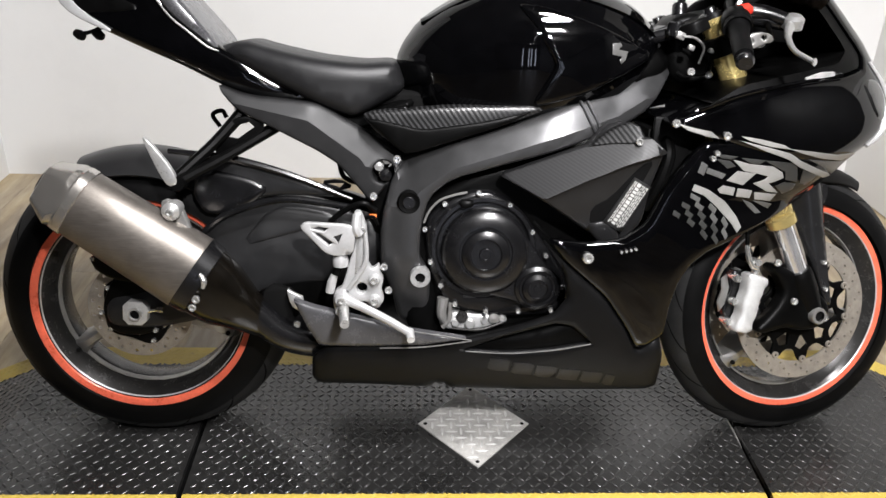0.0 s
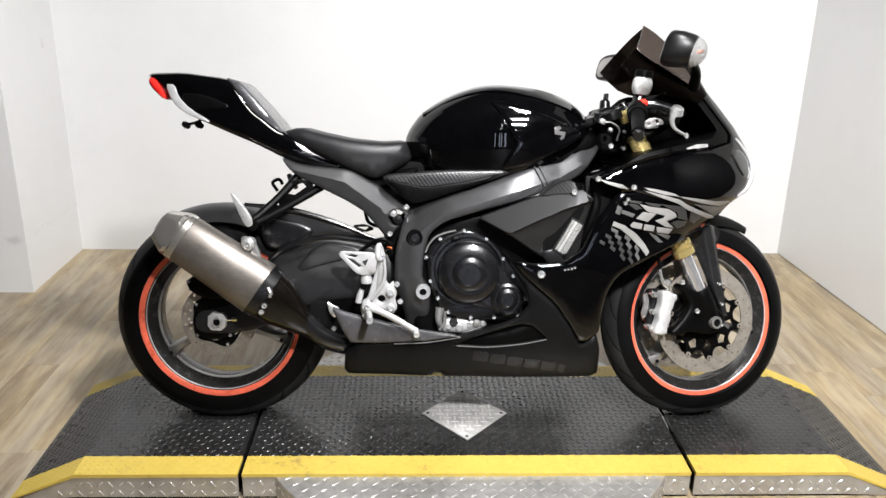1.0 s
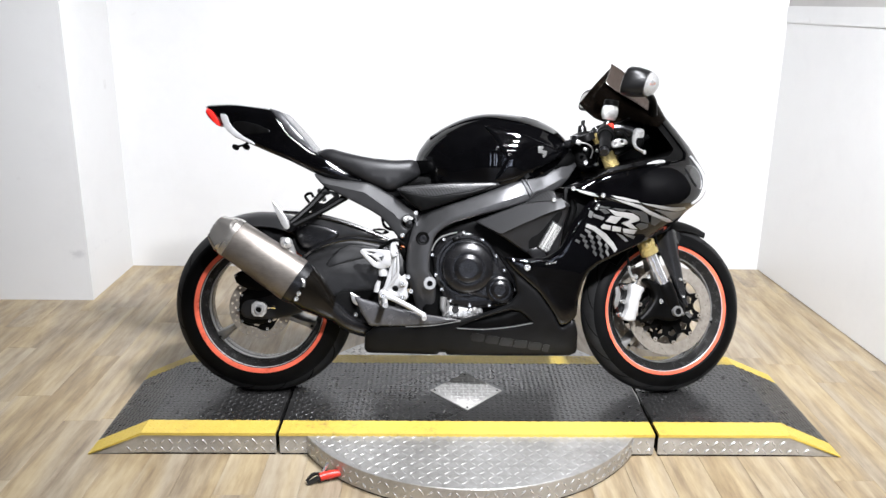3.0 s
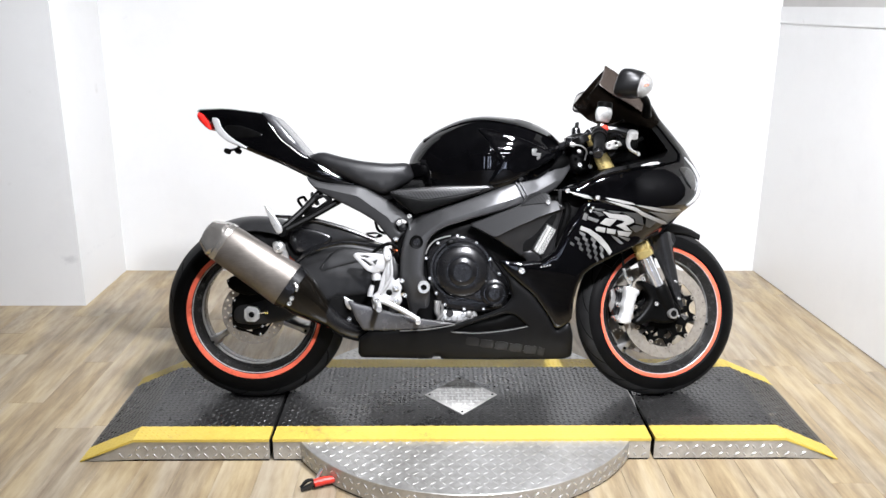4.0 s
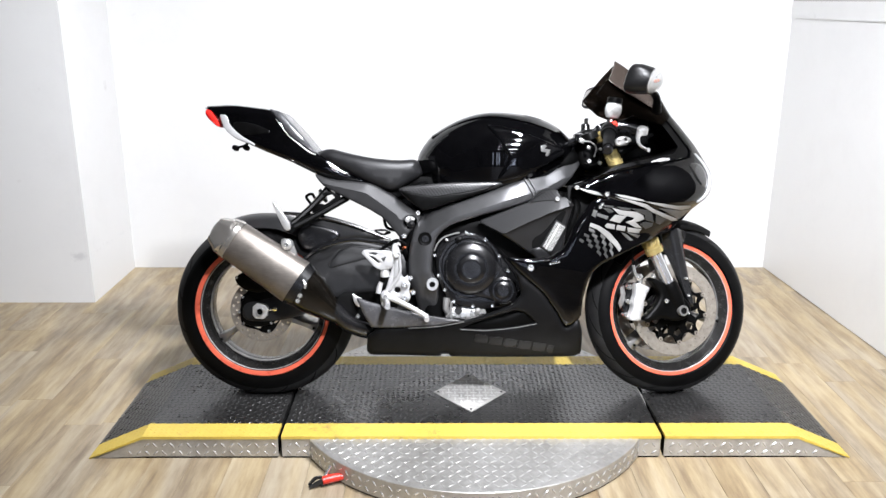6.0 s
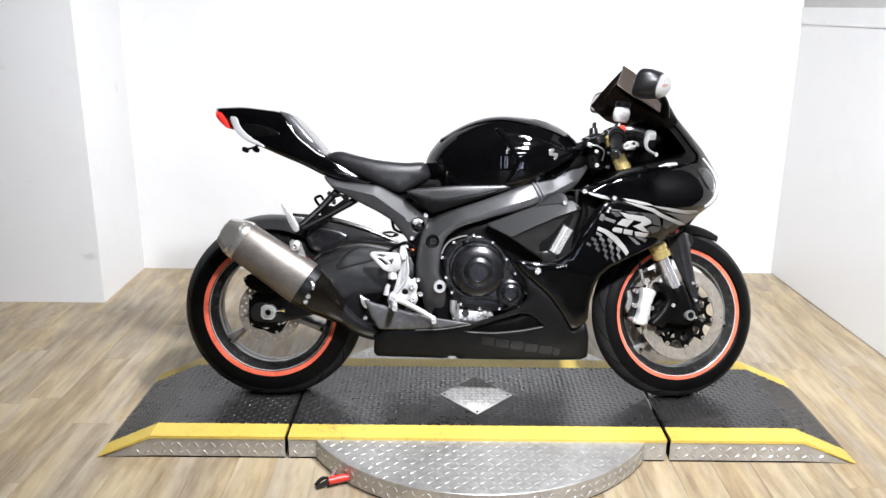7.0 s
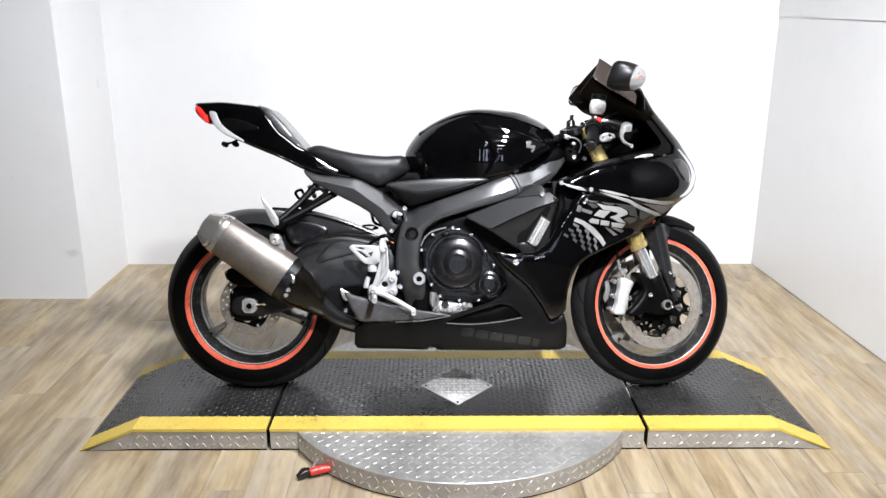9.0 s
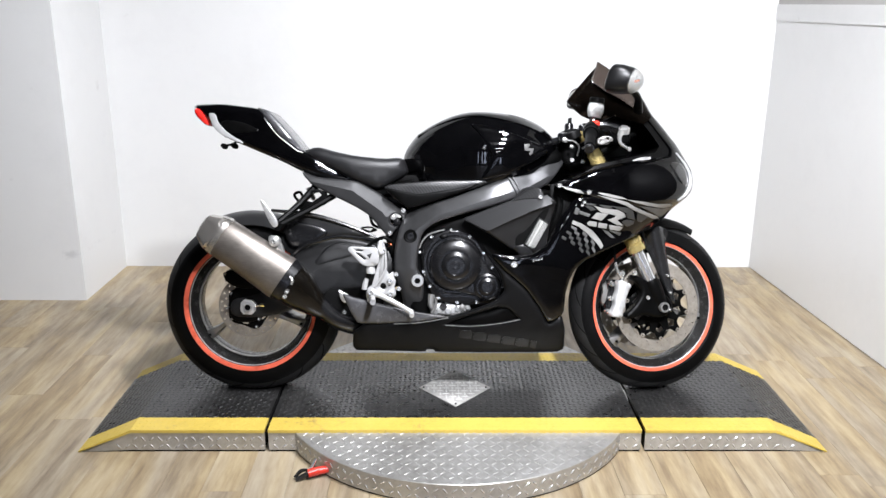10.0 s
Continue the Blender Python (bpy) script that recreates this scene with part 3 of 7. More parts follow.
def platform_section(x0, x1, label):
    sec = tagged(new("platform_section"), label, "platform", "turntable platform sections")
    y0, y1 = Y_FRONT + STRIP, Y_BACK - STRIP + 0.008
    b = 0.012
    part("deck", ramp(x0, x1, y0, y1, 0.012), M["mat"], sec, "black coated tread deck", 0)
    part("yellow_edge", ramp(x0, x1, Y_FRONT, y0, 0.010), M["yellow"], sec, "worn yellow painted edge", 0)
    part("yellow_edge", ramp(x0, x1, y1, Y_BACK, 0.010), M["yellow"], sec, "worn yellow painted edge", 0)
    part("side_plate", ramp(x0, x1, Y_FRONT + 0.004, Y_FRONT + 0.010, 0.062, -0.011), M["plate"], sec, "aluminium tread plate side", 0)
    part("side_plate", ramp(x0, x1, Y_BACK - 0.010, Y_BACK - 0.004, 0.2, -0.011), M["plate"], sec, "aluminium tread plate side", 0)
    # its black shows below the front side plate as the shadow line
    part("core", ramp(x0 + 0.004, x1 - 0.004, Y_FRONT + 0.007, Y_BACK - b, 0.2, -0.013), M["groove"], sec, "", 0)

    def on_deck(u, w, h):
        return (u, w, deck_z(u) + h)

    def on_side(u, w, h):
        return (u, Y_FRONT + 0.004 - h, w)
    clear = lambda u, w: abs(u - 0.008) + abs(w + 0.065) > 0.155
    tagged(part("tread", tread_bars(lattice(x0 + 0.01, x1 - 0.01, y0, y1, 0.0178, 45, clear), 0.0215, 0.0062, 0.0016, on_deck), M["mat"], sec, "", 60), kind="stuff")
    for ya, yb in ((Y_FRONT, y0), (y1, Y_BACK)):
        tagged(part("tread", tread_bars(lattice(x0 + 0.005, x1 - 0.005, ya, yb, 0.0178), 0.0215, 0.0062, 0.0009, on_deck), M["yellow"], sec, "", 60), kind="stuff")
    fits = lambda u, w: deck_z(u + math.copysign(0.02, u)) > w + 0.025
    tagged(part("tread", tread_bars(lattice(x0 + 0.01, x1 - 0.01, 0.006, DECK - 0.010, 0.027, 40, fits), 0.024, 0.006, 0.0022, on_side), M["treadbar"], sec, "", 60), kind="stuff")
    return sec


GAP = 0.606
platform_section(-GAP + 0.006, GAP - 0.001, "middle platform section, black tread deck with yellow edges")
platform_section(-1.215, -GAP - 0.006, "ramped end section of the platform, black tread deck, yellow edges")
platform_section(GAP + 0.012, 1.215, "ramped end section of the platform, black tread deck, yellow edges")

# the round turntable plate under the middle section
TX, TY, TR, TZ = 0.012, -0.065, 0.605, 0.07
disc = tagged(new("turntable_disc"), "round aluminium tread plate turntable under the platform", "turntable")
part("plate", lathe([(0.0, 0.0), (TR - 0.002, 0.0), (TR, -0.002), (TR, 0.007 - TZ), (TR - 0.006, 0.007 - TZ)], 128).at(TX, TY, TZ, 90), M["plate"], disc, "", 30)
# added black ring: the contact shadow at the floor, put into colour
part("base_ring", lathe([(TR - 0.004, 0.008), (TR - 0.004, 0.0)], 96).at(TX, TY, 0, 90), M["groove"], disc, "black ring for the shadow line under the turntable")
shown = lambda u, w: (u - TX) ** 2 + (w - TY) ** 2 < (TR - 0.012) ** 2 and (w < Y_FRONT + 0.004 or w > Y_BACK - 0.004)
tagged(part("tread", tread_bars(lattice(TX - TR, TX + TR, TY - TR, TY + TR, 0.0258, 40, shown), 0.029, 0.0068, 0.0018, lambda u, w, h: (u, w, TZ + h)), M["plate"], disc, "", 60), kind="stuff")


def on_rim(u, w, h):
    a = u / TR
    return (TX + (TR + h) * math.cos(a), TY + (TR + h) * math.sin(a), w)


tagged(part("tread", tread_bars(lattice(-math.pi * TR, math.pi * TR, 0.008, TZ, 0.027, 40), 0.024, 0.006, 0.0022, on_rim), M["treadbar"], disc, "", 60), kind="stuff")

# bare tread plate diamond let into the deck, held by screws
diamond = tagged(new("tread_diamond"), "diamond-shaped bare aluminium tread plate screwed to the deck", "metal plate")
DX, DY, DW, DH = 0.008, -0.065, 0.127, 0.146
dz = DECK + 0.003
part("plate", Geo([(DX + s * DW * u, DY + s * DH * w, z) for z in (dz, DECK - 0.002) for u, w, s in ((-1, 0, 1), (0, -1, 1), (1, 0, 1), (0, 1, 1))],
     [(0, 1, 2, 3), (7, 6, 5, 4)] + [(i, (i + 1) % 4, 4 + (i + 1) % 4, 4 + i) for i in range(4)]), M["brightplate"], diamond, "", 0)
fit_in = lambda u, w: abs(u - DX) / DW + abs(w - DY) / DH < 0.86
tagged(part("tread", tread_bars(lattice(DX - DW, DX + DW, DY - DH, DY + DH, 0.0215, 90, fit_in), 0.030, 0.0065, 0.0018, lambda u, w, h: (u, w, dz + h)), M["dullbar"], diamond, "", 60), kind="stuff")
screw = mesh_of("screw", lathe([(0, -0.002), (0.003, -0.002), (0.0045, 0), (0.0045, 0.003)], 12).at(0, 0, 0, -90), M["groove"])
for sx, sy in ((-1, 0), (1, 0), (0, 1), (0, -1)):
    shared("screw", screw, (DX + sx * (DW - 0.016), DY + sy * (DH - 0.018), dz), diamond)

# spring clamp with a red grip, holding the turntable's rim
clamp = tagged(new("clamp"), "small grey metal clamp with a red rubber grip", "clamp")
part("grip", tube([(-0.450, -0.528, 0.020), (-0.420, -0.516, 0.022), (-0.385, -0.508, 0.024)], [0.012, 0.013, 0.0105], 14), M["redplastic"], clamp, "red rubber grip")
part("jaw", tube([(-0.450, -0.528, 0.020), (-0.468, -0.538, 0.014), (-0.486, -0.545, 0.007)], [0.008, 0.009, 0.006], 10, flat=0.5), M["barrel"], clamp, "grey steel jaw")
part("jaw", tube([(-0.452, -0.520, 0.028), (-0.472, -0.525, 0.026), (-0.490, -0.535, 0.010)], [0.005, 0.007, 0.005], 10, flat=0.5), M["barrel"], clamp, "grey steel jaw")
part("pin", tube([(-0.448, -0.515, 0.018), (-0.428, -0.496, 0.052)], 0.005, 10), M["steel"], clamp)
part("foot", tube([(-0.455, -0.53, 0.006), (-0.425, -0.515, 0.006)], 0.006, 10), M["barrel"], clamp)


# ---- the motorcycle, built upright with its tyres on z = 0, nose to +x, right side to -y ----
LEAN = 11.3
bike = tagged(new("motorcycle"), "glossy black sport motorcycle with red rim tape, leaning on the platform", "motorcycle")
bike.matrix_world = pose(0, -0.045, DECK, -LEAN, 0, 0)
RX, RR = -0.70, 0.303
FX, FR = 0.697, 0.293
STEER = 12.5
HEAD = Vector((0.39, 0, 0.88))
S = Matrix.Translation(HEAD) @ Matrix.Rotation(radians(STEER), 4, Vector((-0.267, 0, 0.573))) @ Matrix.Translation(-HEAD)
ONE = Matrix()


def bolt_mesh(name, r, h, material):
    return mesh_of(name, lathe([(0, -h * 0.55), (r * 0.45, -h * 0.55), (r * 0.5, -h), (r * 0.85, -h), (r, -h * 0.8), (r, 0)], 14), material)


bolt_s = bolt_mesh("bolt", 0.0052, 0.007, M["steel"])
bolt_t = bolt_mesh("bolt", 0.003, 0.005, M["steel"])
bolt_m = bolt_mesh("bolt", 0.0075, 0.007, M["steel"])
bolt_l = bolt_mesh("bolt", 0.0105, 0.009, M["steel"])
rivet = mesh_of("rivet", lathe([(0.0025, -0.002), (0.0035, -0.005), (0.0065, -0.005), (0.0078, -0.003), (0.0078, 0)], 14), M["disc"])


def bolts(me, parent, places, m=ONE):
    for x, y, z in places:
        p = m @ Vector((x, y, z))
        shared("bolt", me, p, parent, m.to_quaternion().to_matrix().to_4x4())


# -- wheels --
def standing(geo, axle):
    """A tyre pressed flat where it stands, below its axle's height."""
    return Geo([(x, y, max(z, 0.0015 - axle)) for x, y, z in geo.v], geo.f)


def tyre_geo(R, half, rim_r, crown):
    """A tyre: rounded crown, sidewalls and beads; half is half its width."""
    prof = []
    for k in range(21):
        a = radians(-88 + 176 * k / 20)
        prof.append((R - crown + crown * math.cos(a), half * math.sin(a)))
    prof = [(rim_r - 0.004, -half * 0.74), (rim_r + 0.006, -half * 0.80), (rim_r + 0.02, -half * 0.93)] + prof + \
           [(rim_r + 0.02, half * 0.93), (rim_r + 0.006, half * 0.80), (rim_r - 0.004, half * 0.74)]
    return lathe(prof, 96)


def groove_geo(R, half, crown, n, lean):
    """Slanted tread grooves on both shoulders, as thin dark inlays."""
    g = Geo()
    for k in range(n):
        for side in (-1, 1):
            v = []
            a0 = 2 * math.pi * (k + (0.5 if side > 0 else 0)) / n
            for j in range(8):
                t = j / 7
                phi = radians(12 + 56 * t) * side
                w = (0.0045 * math.sin(math.pi * min(1, t * 1.1 + 0.1))) / R
                a = a0 + lean * t + 0.05 * math.sin(t * 3)
                rr, yy = R - crown + (crown + 0.0011) * math.cos(phi), (half + 0.0011) * math.sin(phi)
                v += [(rr * math.cos(a - w), yy, rr * math.sin(a - w)), (rr * math.cos(a + w), yy, rr * math.sin(a + w))]
            g = g + Geo(v, [(2 * j, 2 * j + 1, 2 * j + 3, 2 * j + 2) for j in range(7)])
    return g


def barrel_geo(rim_r, w):
    """Drop-centre rim barrel of a cast wheel."""
    return lathe([(rim_r, -w), (rim_r + 0.001, -w + 0.006), (rim_r - 0.014, -w + 0.016), (rim_r - 0.030, -w * 0.35), (rim_r - 0.030, w * 0.35),
                  (rim_r - 0.014, w - 0.016), (rim_r + 0.001, w - 0.006), (rim_r, w), (rim_r - 0.010, w - 0.002), (rim_r - 0.024, w - 0.018),
                  (rim_r - 0.040, w * 0.35), (rim_r - 0.040, -w * 0.35), (rim_r - 0.024, -w + 0.018), (rim_r - 0.010, -w + 0.002)], 96, closed=True)


def hub_geo(r, w):
    return lathe([(0.012, -w), (r, -w), (r + 0.004, -w + 0.004), (r * 0.8, 0), (r + 0.004, w - 0.004), (r, w), (0.012, w)], 40)


def spoke_geo(rim_r, hub_r, wide, a, deep):
    """One hollow-cast spoke at the angle a, flared to the rim."""
    d = Vector((math.cos(radians(a)), 0, math.sin(radians(a))))
    n = Vector((-d.z, 0, d.x))
    v = []
    for r, hw, hy in ((hub_r * 0.8, wide * 0.75, deep), (hub_r + 0.03, wide * 0.55, deep), (rim_r * 0.62, wide * 0.46, deep * 0.95), (rim_r - 0.066, wide * 0.52, deep * 0.85), (rim_r - 0.046, wide * 0.72, deep * 0.68), (rim_r - 0.030, wide * 1.1, deep * 0.5)):
        for s, q in ((-1, -1), (-0.6, -1.2), (0.6, -1.2), (1, -1), (1, 1), (0.6, 1.2), (-0.6, 1.2), (-1, 1)):
            p = d * r + n * hw * s
            v.append((p.x, hy * q, p.z))
    return Geo(v, [(8 * i + j, 8 * i + (j + 1) % 8, 8 * i + 8 + (j + 1) % 8, 8 * i + 8 + j) for i in range(5) for j in range(8)] + [tuple(range(8)), tuple(range(40, 48))])


def drilled(r0, r1, y0, y1, rings, hole, n, wave=0.0):
    """A drilled brake disc between two radii."""
    loop = [((r1 + wave * math.sin(9 * a)) * math.cos(a), (r1 + wave * math.sin(9 * a)) * math.sin(a)) for a in np.linspace(0, 2 * math.pi, 96, endpoint=False)]
    holes = [circle(0, 0, r0, 64)]
    for k in range(n):
        for j, r in enumerate(rings):
            a = 2 * math.pi * (k + j / len(rings)) / n
            holes.append(circle(r * math.cos(a), r * math.sin(a), hole, 7))
    return skin([tuple(map(float, p)) for p in loop], lambda x, z: y0, lambda x, z: y1, 0.0008, 0.0004, 0.02, holes)


def tape_geo(r0, r1, y):
    return lathe([(r0, y), (r0 + 0.0015, y - 0.0016), (r1 - 0.0015, y - 0.0024), (r1, y - 0.001), (r1, y + 0.002), (r0, y + 0.002)], 96, closed=True)


def wheel_set(name, x, R, half, crown, spokes, m, n_groove, lean, rim_half, hub_half, swell):
    at = m @ Matrix.Translation((x, 0, R))
    rim_r = 0.226
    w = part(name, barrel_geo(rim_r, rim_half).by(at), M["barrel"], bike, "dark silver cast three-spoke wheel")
    part("hub", hub_geo(0.045, hub_half).by(at), M["rim"], w)
    for a in spokes:
        part("spoke", spoke_geo(rim_r, 0.045, 0.021, a, rim_half * 0.8).by(at), M["rim"], w)
    axle, R = R, R + swell
    part("tyre", standing(tyre_geo(R, half, rim_r, crown), axle).by(at), M["rubber"], w, "black road tyre")
    band = [(R - crown + (crown + 0.0004) * math.cos(radians(d)), (half + 0.0004) * math.sin(radians(d))) for d in range(-52, 53, 4)]
    part("tread_band", standing(lathe(band, 96), axle - 0.0004).by(at), M["tread"], w, "worn grey tread surface")
    tagged(part("tread_pattern", standing(groove_geo(R, half, crown, n_groove, lean), axle - 0.0008).by(at), M["groove"], w), kind="stuff")
    for s in (1, -1):
        tape = tape_geo(0.2165, 0.2305, -rim_half) if half < 0.07 else tape_geo(0.2158, 0.2325, -rim_half - 0.003)
        part("rim_tape", (tape if s > 0 else tape.mirrored()).by(at), M["red"], w, "orange-red rim tape")
        t0 = 0.2150 if half < 0.07 else 0.2105
        bead = lathe([(t0, -rim_half + 0.001), (t0 + 0.0022, -rim_half - 0.001 - 0.02 * (half - 0.06)), (t0 + 0.0022, -rim_half + 0.004)], 96, closed=True)
        part("tape_edge", (bead if s > 0 else bead.mirrored()).by(at), M["silver"], w, "pale edge line of the tape")
        edge = lathe([(0.2300, -rim_half - 0.0005), (0.2330, -rim_half - 0.001), (0.2335, -rim_half + 0.003), (0.2300, -rim_half + 0.003)], 96, closed=True)
        part("rim_lip", (edge if s > 0 else edge.mirrored()).by(at), M["silver"], w, "thin silver rim lip")
    inner = lathe([(0.1855, -rim_half * 0.35), (0.1875, -rim_half * 0.5), (0.190, -rim_half * 0.5), (0.188, -rim_half * 0.35)], 96, closed=True)
    part("inner_lip", inner.by(at), M["rim"], w, "bright machined inner lip")
    for a in spokes:
        c = (0.183 * math.cos(radians(a)), -rim_half * 0.8 - 0.006, 0.183 * math.sin(radians(a)))
        part("spoke_recess", lathe([(0, -0.0015), (0.0045, -0.001), (0.005, 0.004)], 16).at(*c).by(at), M["groove"], w)
    return w, at


rear, at_rear = wheel_set("rear_wheel", RX, RR, 0.088, 0.085, (216, 338, 98), ONE, 16, 0.34, 0.072, 0.075, 0.008)
part("brake_disc", drilled(0.074, 0.107, -0.094, -0.089, (0.085, 0.097), 0.0040, 20).by(at_rear), M["disc"], rear, "drilled steel brake disc")
lobes = [((0.076 + 0.006 * math.cos(5 * a)) * math.cos(a), (0.076 + 0.006 * math.cos(5 * a)) * math.sin(a)) for a in np.linspace(0, 2 * math.pi, 70, endpoint=False)]
windows = [[(r * math.cos(radians(72 * k + d)), r * math.sin(radians(72 * k + d))) for r, d in ((0.052, 22), (0.064, 24), (0.066, 36), (0.064, 48), (0.052, 50), (0.050, 36))] for k in range(5)]
part("disc_carrier", skin([tuple(map(float, p)) for p in lobes], lambda x, z: -0.096, lambda x, z: -0.086, 0.003, 0.002, 0.02, windows).by(at_rear), M["plastic"], rear, "black five-lobed disc carrier")
for k in range(5):
    shared("rivet", bolt_s, at_rear @ Vector((0.075 * math.cos(radians(72 * k)), -0.096, 0.075 * math.sin(radians(72 * k)))), rear)
front, at_front = wheel_set("front_wheel", FX, FR, 0.060, 0.066, (222, 345, 103), S, 18, 0.42, 0.046, 0.055, 0.002)
for s in (1, -1):
    d = drilled(0.118, 0.156, -0.074, -0.069, (0.126, 0.137, 0.148), 0.0026, 20)
    d = part("brake_disc", (d if s > 0 else d.mirrored()).by(at_front), M["disc"], front, "drilled floating brake disc")
    star = []
    for k in range(10):
        for d, r in ((-18, 0.091), (-12, 0.093), (-8.5, 0.100), (-6, 0.111), (-3.4, 0.119), (3.4, 0.119), (6, 0.111), (8.5, 0.100), (12, 0.093)):
            a = radians(36 * k + 25 + d)
            star.append((r * math.cos(a), r * math.sin(a)))
    cuts = [[(r * math.cos(radians(36 * k + 25 + d)), r * math.sin(radians(36 * k + 25 + d))) for r, d in ((0.060, -3), (0.084, -11), (0.094, 0), (0.084, 11), (0.060, 3))] for k in range(10)]
    car = skin(star, lambda x, z: -0.0745, lambda x, z: -0.0675, 0.002, 0.0012, 0.02, [circle(0, 0, 0.02, 20)] + cuts)
    part("disc_carrier", (car if s > 0 else car.mirrored()).by(at_front), M["plastic"], front, "black spidered disc carrier")
    for k in range(10):
        a = radians(36 * k + 25)
        shared("rivet", rivet, at_front @ Vector((0.114 * math.cos(a), s * -0.0742, 0.114 * math.sin(a))), front, S.to_quaternion().to_matrix().to_4x4() @ (ONE if s > 0 else pose(0, 0, 0, 180)))

# -- swingarm, rear brake, chain side --
sw = rounded([(-0.76, 0.335), (-0.70, 0.345), (-0.60, 0.40), (-0.555, 0.475), (-0.485, 0.525), (-0.43, 0.545), (-0.36, 0.54), (-0.29, 0.525), (-0.19, 0.49), (-0.15, 0.43),
              (-0.16, 0.37), (-0.36, 0.365), (-0.46, 0.345), (-0.56, 0.285), (-0.68, 0.262), (-0.765, 0.27)])
def arm_y(x, z):
    """Outer face of the swingarm: its upper part slopes in above a crease."""
    return -0.118 + 0.02 * (x + 0.7) + 0.22 * max(0, z - float(np.interp(x, (-0.76, -0.60, -0.45, -0.16), (0.31, 0.345, 0.43, 0.44))))


arm = skin(sw, arm_y, lambda x, z: -0.06, 0.014, 0.010, 0.02, (), [[(-0.60, 0.345), (-0.525, 0.3875), (-0.45, 0.43), (-0.35, 0.4335), (-0.25, 0.4369), (-0.18, 0.4393)]])
swingarm = part("swingarm", arm, M["matte"], bike, "dark grey braced aluminium swingarm", 20)
part("arm_left", arm.mirrored(), M["matte"], swingarm, "", 20)
part("pressed_panel", skin(rounded([(-0.49, 0.44), (-0.42, 0.525), (-0.33, 0.52), (-0.27, 0.495), (-0.38, 0.47)], 1), lambda x, z: arm_y(x, z) - 0.005, lambda x, z: arm_y(x, z) + 0.01, 0.008, 0.004), M["matte"], swingarm)
part("cross_brace", box(-0.44, -0.30, -0.09, 0.09, 0.39, 0.50, 0.02), M["matte"], swingarm)
part("axle_block", plate(rounded([(-0.727, 0.279), (-0.679, 0.276), (-0.674, 0.324), (-0.724, 0.329)], 1), -0.138, -0.116, [circle(RX, RR, 0.0125, 14)], 0.003).at(0.003, 0, 0.003), M["caliper"], swingarm, "bright aluminium chain adjuster block")
part("axle_nut", lathe([(0.010, -0.144), (0.0135, -0.144), (0.0145, -0.141), (0.0145, -0.13), (0.010, -0.13)], 24).at(RX + 0.003, 0, RR + 0.002), M["alu"], swingarm)
part("axle", lathe([(0, -0.136), (0.011, -0.136), (0.0115, 0.13), (0, 0.13)], 16).at(RX + 0.003, 0, RR + 0.002), M["groove"], swingarm)
part("adjuster", tube([(-0.684, -0.128, 0.306), (-0.651, -0.128, 0.312)], 0.004, 8) + lathe([(0, -0.006), (0.007, -0.006), (0.007, 0.006), (0, 0.006)], 6).at(-0.649, -0.128, 0.312, 0, 0, 90), M["steel"], swingarm)
part("caliper_bracket", skin(rounded([(-0.775, 0.31), (-0.74, 0.385), (-0.68, 0.395), (-0.63, 0.33), (-0.64, 0.27), (-0.70, 0.245), (-0.76, 0.255)]), lambda x, z: -0.113, lambda x, z: -0.098, 0.01, 0.006), M["plastic"], swingarm)
bolts(bolt_s, swingarm, [(-0.772, -0.113, 0.30), (-0.665, -0.113, 0.262)])
part("rear_caliper", skin(rounded([(-0.785, 0.415), (-0.765, 0.432), (-0.735, 0.428), (-0.70, 0.42), (-0.67, 0.40), (-0.665, 0.375), (-0.70, 0.365), (-0.745, 0.372), (-0.775, 0.392)], 1), lambda x, z: -0.125, lambda x, z: -0.07, 0.010, 0.008), M["plastic"], swingarm, "black rear brake caliper")
bolts(bolt_s, swingarm, [(-0.775, -0.124, 0.418), (-0.772, -0.113, 0.395)])
# hugger over the rear tyre
hug = []
for k in range(19):
    a = radians(112 - 3.6 * k)
    for j in range(9):
        t = -1 + j / 4
        rr = RR + 0.022 - 0.045 * abs(t) ** 2.5
        hug.append((RX + rr * math.cos(a), 0.098 * t, RR + rr * math.sin(a)))
for k in range(19):
    a = radians(112 - 3.6 * k)
    for j in range(9):
        t = -1 + j / 4
        rr = RR + 0.018 - 0.045 * abs(t) ** 2.5
        hug.append((RX + rr * math.cos(a), 0.094 * t, RR + rr * math.sin(a)))
hf = [(9 * k + j, 9 * k + j + 1, 9 * k + j + 10, 9 * k + j + 9) for k in range(18) for j in range(8)]
hf += [tuple(171 + i for i in q[::-1]) for q in hf]
hf += [(9 * k, 9 * k + 9, 171 + 9 * k + 9, 171 + 9 * k) for k in range(18)] + [(9 * k + 8, 171 + 9 * k + 8, 171 + 9 * k + 17, 9 * k + 17) for k in range(18)]
hf += [(j, 171 + j, 172 + j, j + 1) for j in range(8)] + [(162 + j, 163 + j, 171 + 163 + j, 171 + 162 + j) for j in range(8)]
hugger = part("hugger", Geo(hug, hf), M["matte"], bike, "dark grey rear tyre hugger")
part("hugger_wing", skin(rounded([(-0.60, 0.625), (-0.50, 0.617), (-0.40, 0.595), (-0.26, 0.54), (-0.34, 0.545), (-0.43, 0.545), (-0.51, 0.52), (-0.53, 0.58)]), lambda x, z: -0.100, lambda x, z: -0.085, 0.012, 0.008), M["matte"], hugger)
part("hugger_rib", tube([(-0.62, -0.098, 0.632), (-0.50, -0.104, 0.62), (-0.38, -0.104, 0.588), (-0.26, -0.10, 0.54)], [0.005, 0.008, 0.007, 0.004], 8), M["case"], hugger)
